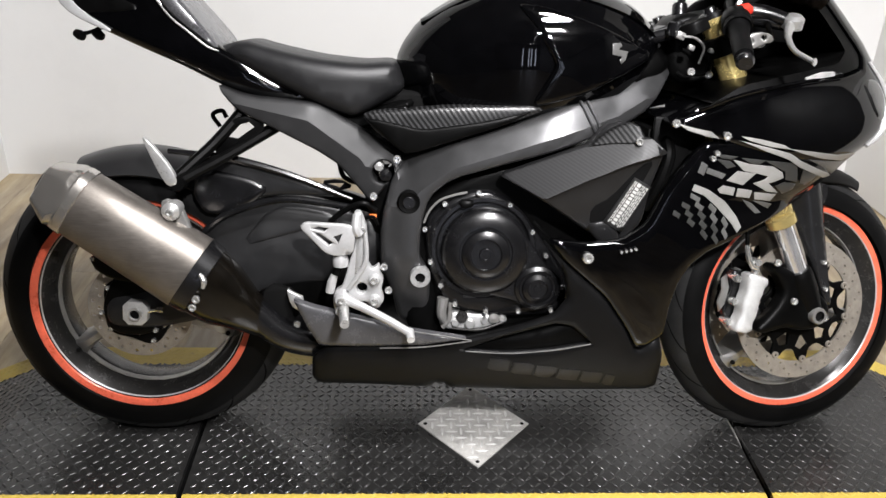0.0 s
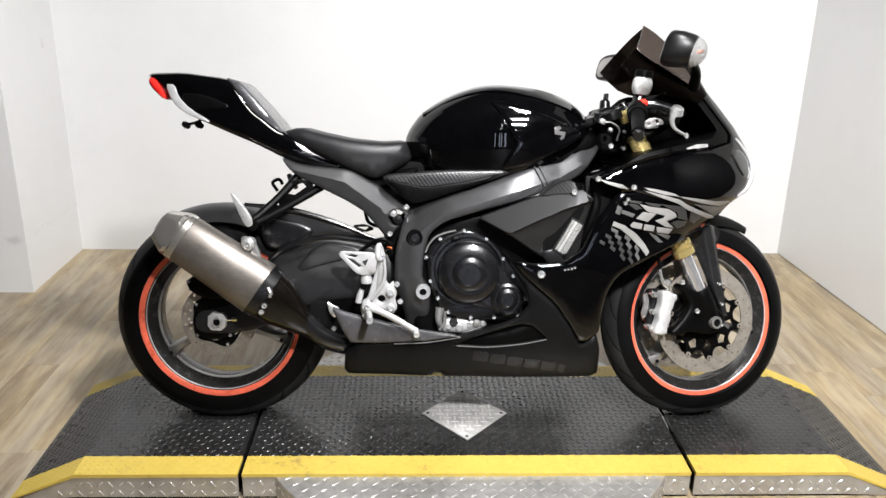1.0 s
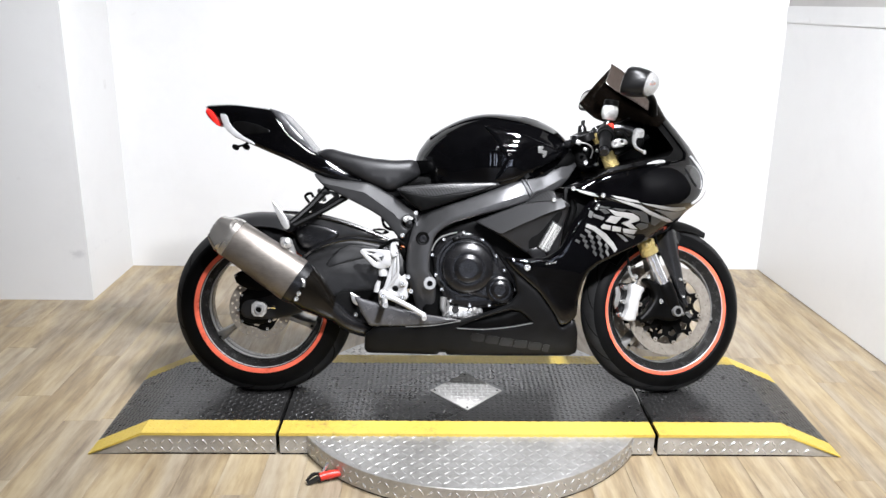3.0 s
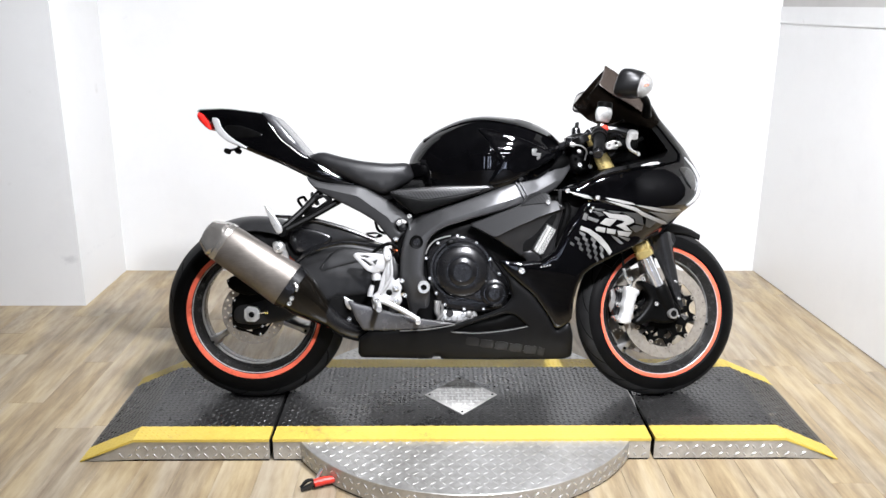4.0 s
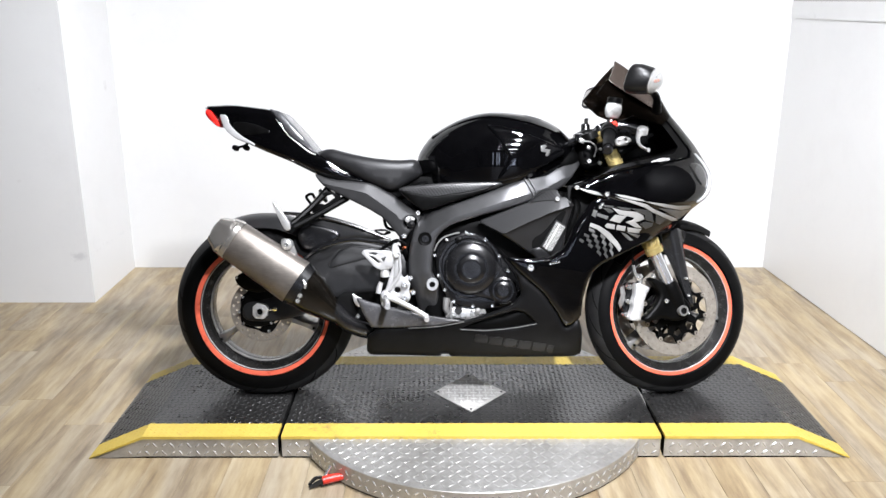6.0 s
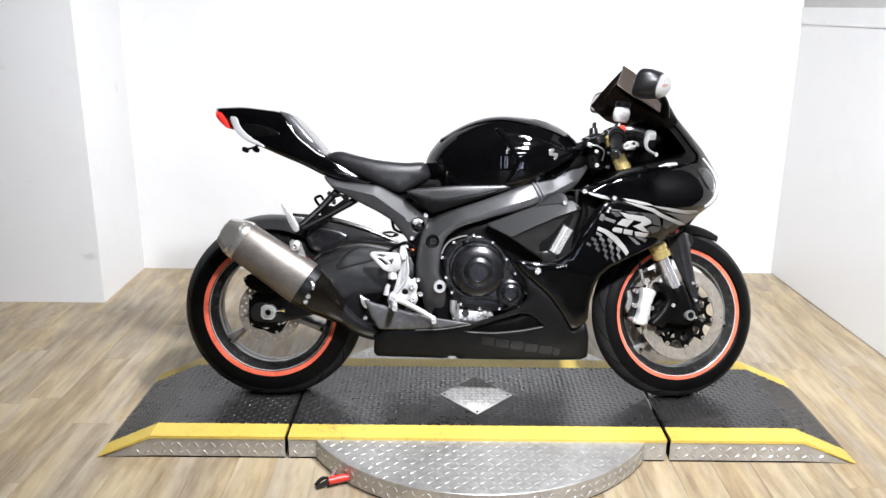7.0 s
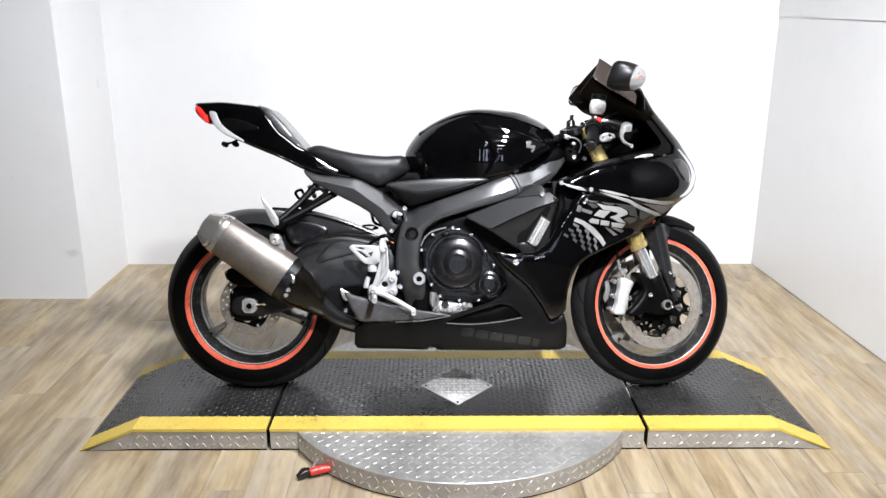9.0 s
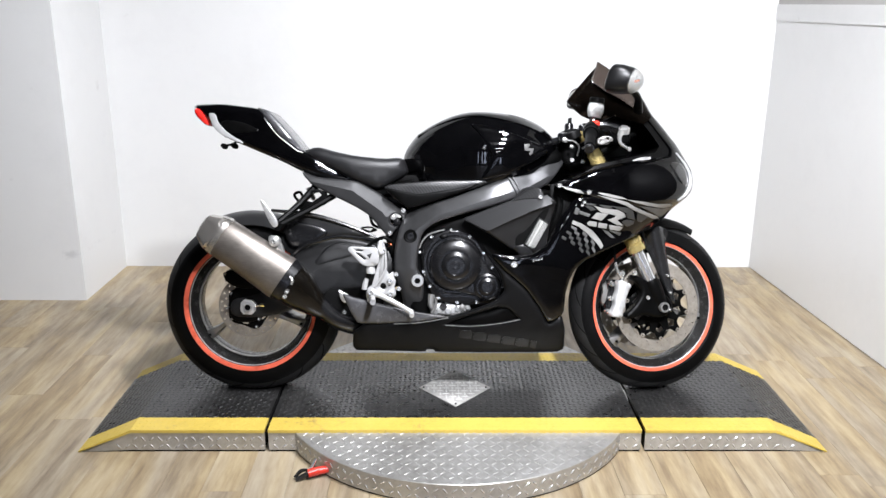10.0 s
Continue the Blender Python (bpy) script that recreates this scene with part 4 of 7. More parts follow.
part("cover", skin(rounded([(-0.56, 0.60), (-0.47, 0.585), (-0.42, 0.56), (-0.47, 0.52), (-0.55, 0.50), (-0.58, 0.55)]), lambda x, z: -0.11, lambda x, z: -0.09, 0.01, 0.008), M["case"], hugger)
part("hose", tube([(-0.56, -0.125, 0.468), (-0.50, -0.135, 0.515), (-0.40, -0.135, 0.545), (-0.31, -0.14, 0.54), (-0.24, -0.15, 0.53)], 0.0075, 10), M["case"], swingarm, "black brake hose")
part("hose", tube([(-0.30, -0.15, 0.505), (-0.27, -0.155, 0.53), (-0.235, -0.16, 0.545), (-0.21, -0.155, 0.53)], 0.006, 10), M["plastic"], swingarm, "black brake hose")

# -- exhaust --
def ring(c, d, rx, ry, n=28, power=2.4):
    """A rounded-oval ring round the axis d at c; ry is its half-height across y."""
    s = Vector((-d.z, 0, d.x))
    y = Vector((0, 1, 0))
    out = []
    for k in range(n):
        a = 2 * math.pi * k / n
        ca, sa = math.cos(a), math.sin(a)
        out.append(c + s * rx * math.copysign(abs(ca) ** (2 / power), ca) + y * ry * math.copysign(abs(sa) ** (2 / power), sa))
    return out


def loft(rings, caps=True):
    n = len(rings[0])
    v = [p for r in rings for p in r]
    f = [(n * i + j, n * i + (j + 1) % n, n * i + n + (j + 1) % n, n * i + n + j) for i in range(len(rings) - 1) for j in range(n)]
    if caps:
        f += [tuple(range(n))[::-1], tuple(len(v) - n + j for j in range(n))]
    return Geo(v, f)


EA, EB = Vector((-0.825, -0.195, 0.590)), Vector((-0.559, -0.185, 0.405))
ED = (EB - EA).normalized()
exhaust = part("exhaust", loft([ring(EA + ED * t, ED, a, b) for t, a, b in ((0.062, 0.064, 0.052), (0.068, 0.067, 0.054), (0.16, 0.070, 0.056), (0.25, 0.074, 0.058), (0.314, 0.077, 0.060), (0.318, 0.072, 0.056))]), M["titanium"], bike, "brushed titanium silencer with an oval can")
part("end_cap", loft([ring(EA + ED * t + Vector((0, 0, z)), ED, a, b, 28, p) for t, a, b, z, p in ((0.004, 0.034, 0.031, 0.002, 6), (0.006, 0.040, 0.036, 0.002, 6), (0.016, 0.045, 0.040, 0.001, 6), (0.046, 0.0625, 0.051, 0, 4.5), (0.056, 0.0665, 0.054, 0, 2.5), (0.060, 0.069, 0.0565, 0, 2.4), (0.076, 0.0695, 0.057, 0, 2.4), (0.078, 0.067, 0.054, 0, 2.4))]), M["alucap"], exhaust, "polished silver end cap", 20)
part("outlet", loft([ring(EA + ED * t + Vector((0, 0, 0.004)), ED, a, a) for t, a in ((0.002, 0.027), (0.0025, 0.022), (0.03, 0.020), (0.031, 0.002))], False), M["groove"], exhaust)
part("clamp_band", loft([ring(EA + ED * t, ED, a, b) for t, a, b in ((0.314, 0.073, 0.057), (0.315, 0.0775, 0.0605), (0.345, 0.074, 0.058), (0.347, 0.07, 0.055))]), M["case"], exhaust, "black band clamp")
part("mid_shield", loft([ring(EA + ED * t + Vector((0, y, z)), ED, a, b) for t, a, b, y, z in ((0.345, 0.071, 0.055, 0, 0), (0.38, 0.066, 0.052, 0.004, -0.006), (0.43, 0.046, 0.042, 0.015, -0.016), (0.48, 0.028, 0.032, 0.03, -0.026), (0.52, 0.014, 0.020, 0.04, -0.030))]), M["gloss_shield"], exhaust, "black heat shield cone")
part("link_pipe", tube([(-0.46, -0.165, 0.33), (-0.40, -0.15, 0.27), (-0.32, -0.12, 0.24), (-0.2, -0.08, 0.22)], [0.03, 0.032, 0.034, 0.034], 16), M["case"], exhaust, "black link pipe")
part("bracket", skin(rounded([(-0.612, 0.555), (-0.580, 0.548), (-0.562, 0.50), (-0.552, 0.452), (-0.575, 0.47), (-0.60, 0.505), (-0.615, 0.535)], 1), lambda x, z: -0.19, lambda x, z: -0.175, 0.004, 0.002), M["rim"], exhaust, "grey hanger bracket")
part("mount_bush", lathe([(0, -0.214), (0.009, -0.214), (0.017, -0.208), (0.018, -0.18), (0.015, -0.165), (0, -0.165)], 24).at(-0.592, 0, 0.535), M["alu"], exhaust)
bolts(bolt_m, exhaust, [(-0.592, -0.213, 0.535), (-0.545, -0.243, 0.375), (-0.553, -0.241, 0.358)])
part("strap", tube([(-0.535, -0.243, 0.425), (-0.528, -0.246, 0.412), (-0.530, -0.247, 0.398)], [0.004, 0.006, 0.004], 8), M["steel"], exhaust)

# -- subframe hanger, tail --
hanger = part("exhaust_hanger", tube([(-0.458, -0.10, 0.725), (-0.52, -0.13, 0.655), (-0.588, -0.165, 0.592)], [0.013, 0.011, 0.011], 10), M["plastic"], bike, "black tubular silencer hanger")
part("strut", tube([(-0.405, -0.10, 0.685), (-0.49, -0.135, 0.635), (-0.580, -0.168, 0.588)], [0.012, 0.0105, 0.012], 10), M["plastic"], hanger)
part("web", plate(rounded([(-0.52, 0.67), (-0.47, 0.71), (-0.415, 0.69), (-0.47, 0.645), (-0.50, 0.615), (-0.525, 0.635)], 1), -0.125, -0.117, [[(-0.485, 0.685), (-0.455, 0.695), (-0.445, 0.685), (-0.478, 0.662), (-0.495, 0.665)]]), M["plastic"], hanger)
part("lug", lathe([(0, -0.186), (0.013, -0.186), (0.015, -0.18), (0.015, -0.15), (0, -0.15)], 18).at(-0.583, 0, 0.583), M["plastic"], hanger)
part("peg_plate", plate(rounded([(-0.642, 0.672), (-0.630, 0.668), (-0.588, 0.612), (-0.580, 0.585), (-0.597, 0.578), (-0.612, 0.60)], 1), -0.19, -0.178), M["alu"], hanger, "folded silver passenger footrest")
part("peg_left", plate(rounded([(-0.54, 0.70), (-0.525, 0.71), (-0.50, 0.665), (-0.515, 0.655)], 1), 0.13, 0.145), M["alu"], hanger, "silver passenger footrest of the far side")
part("hook", tube([(-0.56, 0.10, 0.655), (-0.575, 0.10, 0.68), (-0.555, 0.10, 0.69), (-0.545, 0.10, 0.675)], 0.005, 8), M["plastic"], hanger)


def tail_w(x, z):
    return smooth_at(x, (-0.905, -0.86, -0.78, -0.62, -0.5, -0.3), (0.030, 0.052, 0.085, 0.118, 0.115, 0.10)) * smooth_at(z, (0.74, 0.80, 0.99), (0.92, 1.0, 0.80))


tail = part("tail_cowl", body(rounded([(-0.905, 0.992), (-0.795, 0.994), (-0.662, 0.977), (-0.628, 0.957), (-0.60, 0.90), (-0.505, 0.832), (-0.42, 0.785), (-0.34, 0.747), (-0.318, 0.732),
                                       (-0.42, 0.730), (-0.512, 0.762), (-0.591, 0.802), (-0.667, 0.832), (-0.742, 0.863), (-0.792, 0.884), (-0.83, 0.922), (-0.862, 0.95)], 1, 0.15), tail_w, 0.018, 0.02), M["gloss"], bike, "pointed glossy black tail cowl")
part("seat_cowl", body(rounded([(-0.668, 0.981), (-0.625, 0.968), (-0.575, 0.915), (-0.522, 0.852), (-0.508, 0.828), (-0.532, 0.838), (-0.60, 0.893), (-0.64, 0.945)], 1, 0.15), lambda x, z: tail_w(x, z) + 0.003, 0.014, 0.012), M["seatcowl"], tail, "grey single-seat cover")
part("light_strip", skin(rounded([(-0.842, 0.962), (-0.812, 0.960), (-0.802, 0.926), (-0.762, 0.890), (-0.712, 0.862), (-0.716, 0.856), (-0.79, 0.886), (-0.820, 0.912)], 1), lambda x, z: -tail_w(x, z) - 0.003, lambda x, z: -tail_w(x, z) + 0.01, 0.003, 0.002, 0.012), M["silver"], tail, "silver edge panel")
part("tail_light", body(rounded([(-0.895, 0.982), (-0.872, 0.978), (-0.853, 0.952), (-0.838, 0.918), (-0.857, 0.924), (-0.892, 0.957)], 1), lambda x, z: tail_w(x, z) + 0.006, 0.012, 0.014, 0.012), M["tailred"], tail, "red tail light lens")
part("side_inset", skin(rounded([(-0.80, 0.938), (-0.725, 0.934), (-0.645, 0.90), (-0.70, 0.893), (-0.775, 0.89)], 1), lambda x, z: -tail_w(x, z) - 0.002, lambda x, z: -tail_w(x, z) + 0.01, 0.006, 0.003, 0.014), M["plastic"], tail, "matte inset panel")
part("edge_strip", tube([(x, -tail_w(x, z) - 0.002, z) for x, z in ((-0.640, 0.943), (-0.60, 0.891), (-0.565, 0.862), (-0.53, 0.835), (-0.508, 0.826))], [0.001, 0.002, 0.0025, 0.0025, 0.0015], 8), M["rim"], tail, "bright edge strip")
tag = part("indicator_bracket", tube([(-0.742, -0.03, 0.868), (-0.762, -0.05, 0.856), (-0.785, -0.06, 0.850)], 0.004, 8), M["plastic"], tail, "small black wire bracket")
for x, z in ((-0.786, 0.849), (-0.75, 0.85)):
    part("stub", lathe([(0, -0.012), (0.008, -0.010), (0.010, 0), (0.008, 0.010), (0, 0.012)], 10).at(x, -0.055, z, 20, 0, 60), M["plastic"], tag)

# -- seat --
def seat_w(x, z):
    return 0.085 + 0.040 * math.sin(max(0.0, min(1.0, (x + 0.54) / 0.42)) * math.pi) ** 0.8


seat = part("seat", body(rounded([(-0.522, 0.832), (-0.465, 0.848), (-0.416, 0.834), (-0.329, 0.816), (-0.241, 0.808), (-0.186, 0.812), (-0.170, 0.806), (-0.155, 0.765), (-0.168, 0.748), (-0.241, 0.708),
                                  (-0.264, 0.704), (-0.331, 0.730), (-0.397, 0.762), (-0.473, 0.796), (-0.522, 0.818)], 1, 0.18), seat_w, 0.024, 0.032), M["seat"], bike, "black vinyl rider seat")
part("battery_box", body(rounded([(-0.30, 0.715), (-0.20, 0.755), (-0.05, 0.75), (-0.05, 0.62), (-0.16, 0.60), (-0.25, 0.655)], 1), lambda x, z: 0.074, 0.01), M["groove"], bike, "black box under the seat")
part("seat_base", body(rounded([(-0.50, 0.80), (-0.40, 0.752), (-0.26, 0.700), (-0.18, 0.735), (-0.13, 0.74), (-0.16, 0.70), (-0.27, 0.67), (-0.42, 0.715)], 1), lambda x, z: 0.095, 0.02), M["plastic"], bike)

# -- tank --
def tank_w(x, z):
    base = smooth_at(x, (-0.18, -0.10, 0.05, 0.2, 0.30, 0.37), (0.085, 0.125, 0.165, 0.165, 0.14, 0.10))
    return base * smooth_at(z, (0.70, 0.76, 0.86, 0.97), (0.84, 0.94, 1.0, 0.92))


TANK = rounded([(-0.150, 0.70), (-0.172, 0.778), (-0.174, 0.815), (-0.162, 0.845), (-0.131, 0.888), (-0.082, 0.923), (-0.024, 0.951), (0.032, 0.968), (0.089, 0.973), (0.147, 0.969), (0.214, 0.960),
                (0.280, 0.937), (0.331, 0.905), (0.366, 0.864), (0.350, 0.79), (0.265, 0.70), (0.189, 0.65), (0.096, 0.62), (-0.021, 0.60), (-0.10, 0.61)], 1, 0.2)
tank = part("tank", body(TANK, tank_w, 0.10, 0.125, 0.016), M["gloss"], bike, "glossy black fuel tank", 60)
part("tank_panel", skin(rounded([(0.052, 0.925), (0.10, 0.922), (0.19, 0.895), (0.27, 0.862), (0.325, 0.835), (0.262, 0.800), (0.19, 0.762), (0.10, 0.735), (0.09, 0.745), (0.118, 0.795), (0.128, 0.816), (0.085, 0.885)], 1, 0.15),
     lambda x, z: -tank_w(x, z) * (1 - 0.18 * max(0, (z - 0.80) / 0.13) ** 2) - 0.010, lambda x, z: -0.06, 0.006, 0.006, 0.012), M["gloss"], tank, "glossy black tank side panel", 60)


def ridge(side):
    """The flat-topped shoulder along one edge of the tank's crown, with a sharp lower crease."""
    def across(x):
        z = smooth_at(x, [p[0] for p in CROWN], [p[1] for p in CROWN], 0.03)
        w = tank_w(x, z - 0.02)
        d = smooth_at(x, (-0.12, 0.0, 0.08, 0.16, 0.25, 0.33), (0.010, 0.014, 0.018, 0.027, 0.033, 0.026))
        proud = 0.006 * min(1, max(0, (x + 0.12) / 0.14), max(0, (0.345 - x) / 0.05)) - 0.0015
        rim = lambda e: w - 0.125 * (1 - math.sqrt(1 - (1 - e / 0.10) ** 2))
        a, t = rim(d) + proud, rim(0.0045) + proud * 0.6
        return [(a - 0.022, z - d - 0.010), (a - 0.0015, z - d - 0.0025), (a, z - d), (a - 0.002, z - d + 0.0012), ((a + t) / 2, z - d / 2 + 0.0005), (t, z - 0.0035), (t - 0.03, z - 0.0055), (t - 0.045, z - 0.012)]
    xs = [-0.125 + 0.47 * i / 40 for i in range(41)]
    rows = [[(x, -side * y, z) for y, z in across(x)] for x in xs]
    n = len(rows[0])
    f = [(i * n + j, (i + 1) * n + j, (i + 1) * n + j + 1, i * n + j + 1) for i in range(40) for j in range(n - 1)]
    return Geo([p for r in rows for p in r], f if side > 0 else [q[::-1] for q in f])


CROWN = [(-0.131, 0.888), (-0.082, 0.923), (-0.024, 0.951), (0.032, 0.968), (0.089, 0.973), (0.147, 0.969), (0.214, 0.960), (0.280, 0.937), (0.331, 0.905), (0.366, 0.864)]
for side in (1, -1):
    part("tank_shoulder", ridge(side), M["gloss"], tank, "glossy black shoulder along the tank's crown", 25)
part("badge", skin([(0.231, 0.856), (0.247, 0.858), (0.251, 0.852), (0.244, 0.845), (0.263, 0.842), (0.259, 0.826), (0.251, 0.819), (0.247, 0.825), (0.252, 0.832), (0.232, 0.836)], lambda x, z: -tank_w(x, z) * (1 - 0.18 * max(0, (z - 0.80) / 0.13) ** 2) - 0.0125, lambda x, z: -0.11, 0.002, 0.001, 0.01), M["decal_mid"], tank, "slanted grey tank emblem")
cpanel = part("tank_side_panel", skin(rounded([(-0.236, 0.714), (-0.214, 0.722), (-0.065, 0.735), (0.101, 0.737), (0.116, 0.729), (0.043, 0.702), (-0.150, 0.640), (-0.172, 0.654), (-0.215, 0.688)], 1, 0.12), lambda x, z: -0.150 - 0.012 * math.sin((x + 0.24) * 8), lambda x, z: -0.12, 0.008, 0.008), M["carbon"], bike, "ribbed carbon-look side panel under the tank")
part("lower_face", skin(rounded([(-0.232, 0.710), (-0.205, 0.707), (-0.12, 0.690), (0.0, 0.708), (0.092, 0.730), (0.043, 0.703), (-0.148, 0.641), (-0.172, 0.655)], 1, 0.12), lambda x, z: -0.155 - 0.012 * math.sin((x + 0.24) * 8), lambda x, z: -0.12, 0.006, 0.005), M["plastic"], cpanel, "smooth black lower face")

# -- frame --
SPAR_X, SPAR_Z = (-0.15, -0.122, -0.063, 0.108, 0.257, 0.319), (0.54, 0.575, 0.618, 0.674, 0.719, 0.752)


def spar_y(x, z):
    """Outer face of the frame: its upper half slopes in from a crease along the spar."""
    y = -0.176 - 0.012 * math.sin(max(0, min(1, (x + 0.1) / 0.35)) * math.pi) + 0.085 * max(0, min(1.15, (x - 0.12) / 0.24)) ** 1.6
    crease = float(np.interp(x, SPAR_X, SPAR_Z))
    left = max(0, -0.155 - x) * 0.35 if z < 0.6 else 0
    under = 0.30 * max(0, 0.43 - z) if x < -0.08 else 0
    return y + 0.62 * max(0, z - crease) + left + under


SPAR = rounded([(-0.160, 0.634), (-0.107, 0.648), (0.041, 0.695), (0.146, 0.734), (0.250, 0.775), (0.305, 0.810), (0.348, 0.842), (0.380, 0.866), (0.398, 0.848), (0.392, 0.812), (0.352, 0.760), (0.309, 0.716), (0.203, 0.677), (0.108, 0.647), (0.022, 0.624),
                (-0.063, 0.598), (-0.106, 0.562), (-0.121, 0.506), (-0.124, 0.440), (-0.117, 0.428), (-0.103, 0.405), (-0.102, 0.350), (-0.105, 0.296), (-0.164, 0.290), (-0.181, 0.367), (-0.201, 0.414), (-0.201, 0.505), (-0.182, 0.583)], 1, 0.2)
crease = [(x, float(np.interp(x, SPAR_X, SPAR_Z))) for x in (-0.135, -0.122, -0.10, -0.08, -0.063, -0.02, 0.03, 0.07, 0.108, 0.15, 0.2, 0.257, 0.29, 0.319)]
spar = skin(SPAR, spar_y, lambda x, z: spar_y(x, z) + 0.05, 0.012, 0.009, 0.018, (), [crease])
chassis = part("frame", spar, M["spar"], bike, "dark grey aluminium twin-spar frame", 20)
part("spar_left", spar.mirrored(), M["spar"], chassis)
for dx in (0.0, 0.014):
    part("weld_bead", tube([(x + dx, spar_y(x + dx, z) - 0.001, z) for x, z in ((0.181, 0.747), (0.192, 0.726), (0.203, 0.703), (0.214, 0.682))], 0.0035, 8), M["spar"], chassis)
part("head_stock", tube([(0.380, 0, 0.895), (0.43, 0, 0.79)], 0.034, 20), M["spar"], chassis)
for y in (0.09, -0.09):
    part("gusset", tube([(0.29, y, 0.79), (0.34, y * 0.7, 0.81), (0.375, y * 0.3, 0.83)], [0.02, 0.022, 0.025], 12, flat=0.6), M["plastic"], chassis)
part("pivot_nut", lathe([(0.010, -0.190), (0.019, -0.190), (0.0205, -0.187), (0.0205, -0.165), (0.010, -0.165)], 28).at(-0.122, 0, 0.403), M["alu"], chassis, "bright pivot nut")
part("pivot_hole", lathe([(0, -0.182), (0.0108, -0.182), (0.0118, -0.16)], 6).at(-0.122, 0, 0.403), M["groove"], chassis)
part("mount_boss", lathe([(0.010, -0.176), (0.020, -0.178), (0.023, -0.174), (0.023, -0.16)], 24).at(-0.145, 0, 0.551), M["plastic"], chassis, "black engine mount boss")
bolts(bolt_mesh("bolt", 0.0125, 0.009, M["case"]), chassis, [(-0.145, -0.172, 0.551)])
bolts(bolt_m, chassis, [(-0.169, -0.178, 0.636), (-0.214, -0.165, 0.561)])

SUB = rounded([(-0.512, 0.764), (-0.462, 0.745), (-0.340, 0.734), (-0.318, 0.729), (-0.238, 0.683), (-0.181, 0.645), (-0.155, 0.630), (-0.172, 0.600), (-0.207, 0.555), (-0.222, 0.543), (-0.242, 0.567), (-0.284, 0.617),
               (-0.327, 0.644), (-0.392, 0.676), (-0.476, 0.718), (-0.506, 0.750)], 1, 0.15)
sub_hole = circle(-0.196, 0.602, 0.022, 16)
def sub_y(x, z):
    return -0.132 - 0.03 * (x + 0.51) + 0.5 * max(0, z - float(np.interp(x, (-0.5, -0.34, -0.2), (0.735, 0.70, 0.60))))


sub = skin(SUB, sub_y, lambda x, z: -0.085, 0.008, 0.006, 0.02, [sub_hole], [[(-0.495, 0.7339), (-0.44, 0.7219), (-0.38, 0.7088), (-0.34, 0.70), (-0.29, 0.6643), (-0.24, 0.6286)]])
subcover = part("subframe_cover", sub, M["subgrey"], bike, "matte dark grey subframe side cover", 20)
part("cover_left", sub.mirrored(), M["matte"], subcover)
part("shock_reservoir", lathe([(0, -0.135), (0.012, -0.133), (0.014, -0.11), (0, -0.1)], 16).at(-0.192, 0, 0.596), M["case"], subcover, "black shock absorber fitting")
part("plug", lathe([(0, -0.128), (0.009, -0.126), (0.010, -0.1)], 14).at(-0.205, 0, 0.612), M["alu"], subcover)
part("link_plate", plate(rounded([(-0.235, 0.56), (-0.15, 0.64), (-0.12, 0.60), (-0.13, 0.48), (-0.21, 0.46), (-0.228, 0.52)], 1), -0.105, -0.095), M["plastic"], subcover, "black suspension link plate")
part("loop", tube([(-0.285, -0.10, 0.615), (-0.275, -0.10, 0.585), (-0.245, -0.10, 0.575), (-0.24, -0.10, 0.60)], 0.005, 8), M["plastic"], subcover)
part("buckle", plate(rounded([(-0.325, 0.575), (-0.285, 0.580), (-0.255, 0.565), (-0.29, 0.555)], 1), -0.10, -0.09, [[(-0.31, 0.571), (-0.275, 0.572), (-0.285, 0.562)]]), M["plastic"], subcover)

# -- engine --
CASE = rounded([(-0.116, 0.512), (-0.072, 0.558), (-0.007, 0.578), (0.06, 0.556), (0.12, 0.48), (0.178, 0.387), (0.176, 0.340), (0.152, 0.322), (0.076, 0.315), (0.01, 0.316), (-0.052, 0.330), (-0.086, 0.370), (-0.106, 0.420)], 1)
engine = part("engine", body(rounded([(-0.12, 0.55), (0.0, 0.62), (0.20, 0.66), (0.30, 0.62), (0.30, 0.42), (0.22, 0.30), (0.10, 0.21), (-0.10, 0.20), (-0.16, 0.30), (-0.16, 0.48)]), lambda x, z: 0.145, 0.02), M["plastic"], bike, "black four-cylinder engine block")
part("side_cover", skin(CASE, lambda x, z: -0.170, lambda x, z: -0.13, 0.012, 0.012), M["case"], engine, "black engine side cover")
CX, CZ = 0.005, 0.455
KX, KZ = 0.110, 0.384


def two_rounds(a, ra, b, rb, n=28):
    """The outline that embraces two circles."""
    d = math.atan2(b[1] - a[1], b[0] - a[0])
    open_ = math.acos((ra - rb) / math.dist(a, b))
    one = [(a[0] + ra * math.cos(t), a[1] + ra * math.sin(t)) for t in np.linspace(d + open_, d - open_ + 2 * math.pi, n)]
    two = [(b[0] + rb * math.cos(t), b[1] + rb * math.sin(t)) for t in np.linspace(d - open_, d + open_, n // 2)]
    return [tuple(map(float, p)) for p in one + two]


part("clutch_ring", lathe([(0.106, -0.162), (0.105, -0.172), (0.101, -0.176), (0.094, -0.176), (0.090, -0.172)], 64).at(CX - 0.004, 0, CZ + 0.006), M["case"], engine, "low outer ring of the clutch cover")
part("clutch_cover", lathe([(0.088, -0.165), (0.087, -0.182), (0.084, -0.189), (0.077, -0.194), (0.056, -0.198), (0.053, -0.198), (0.051, -0.195), (0.048, -0.195), (0.046, -0.200), (0.034, -0.206), (0.031, -0.206), (0.029, -0.202), (0.014, -0.202), (0.0125, -0.206), (0.009, -0.206), (0.008, -0.203), (0, -0.203)], 72).at(CX, 0, CZ), M["case"], engine, "round black clutch cover with stepped rings")
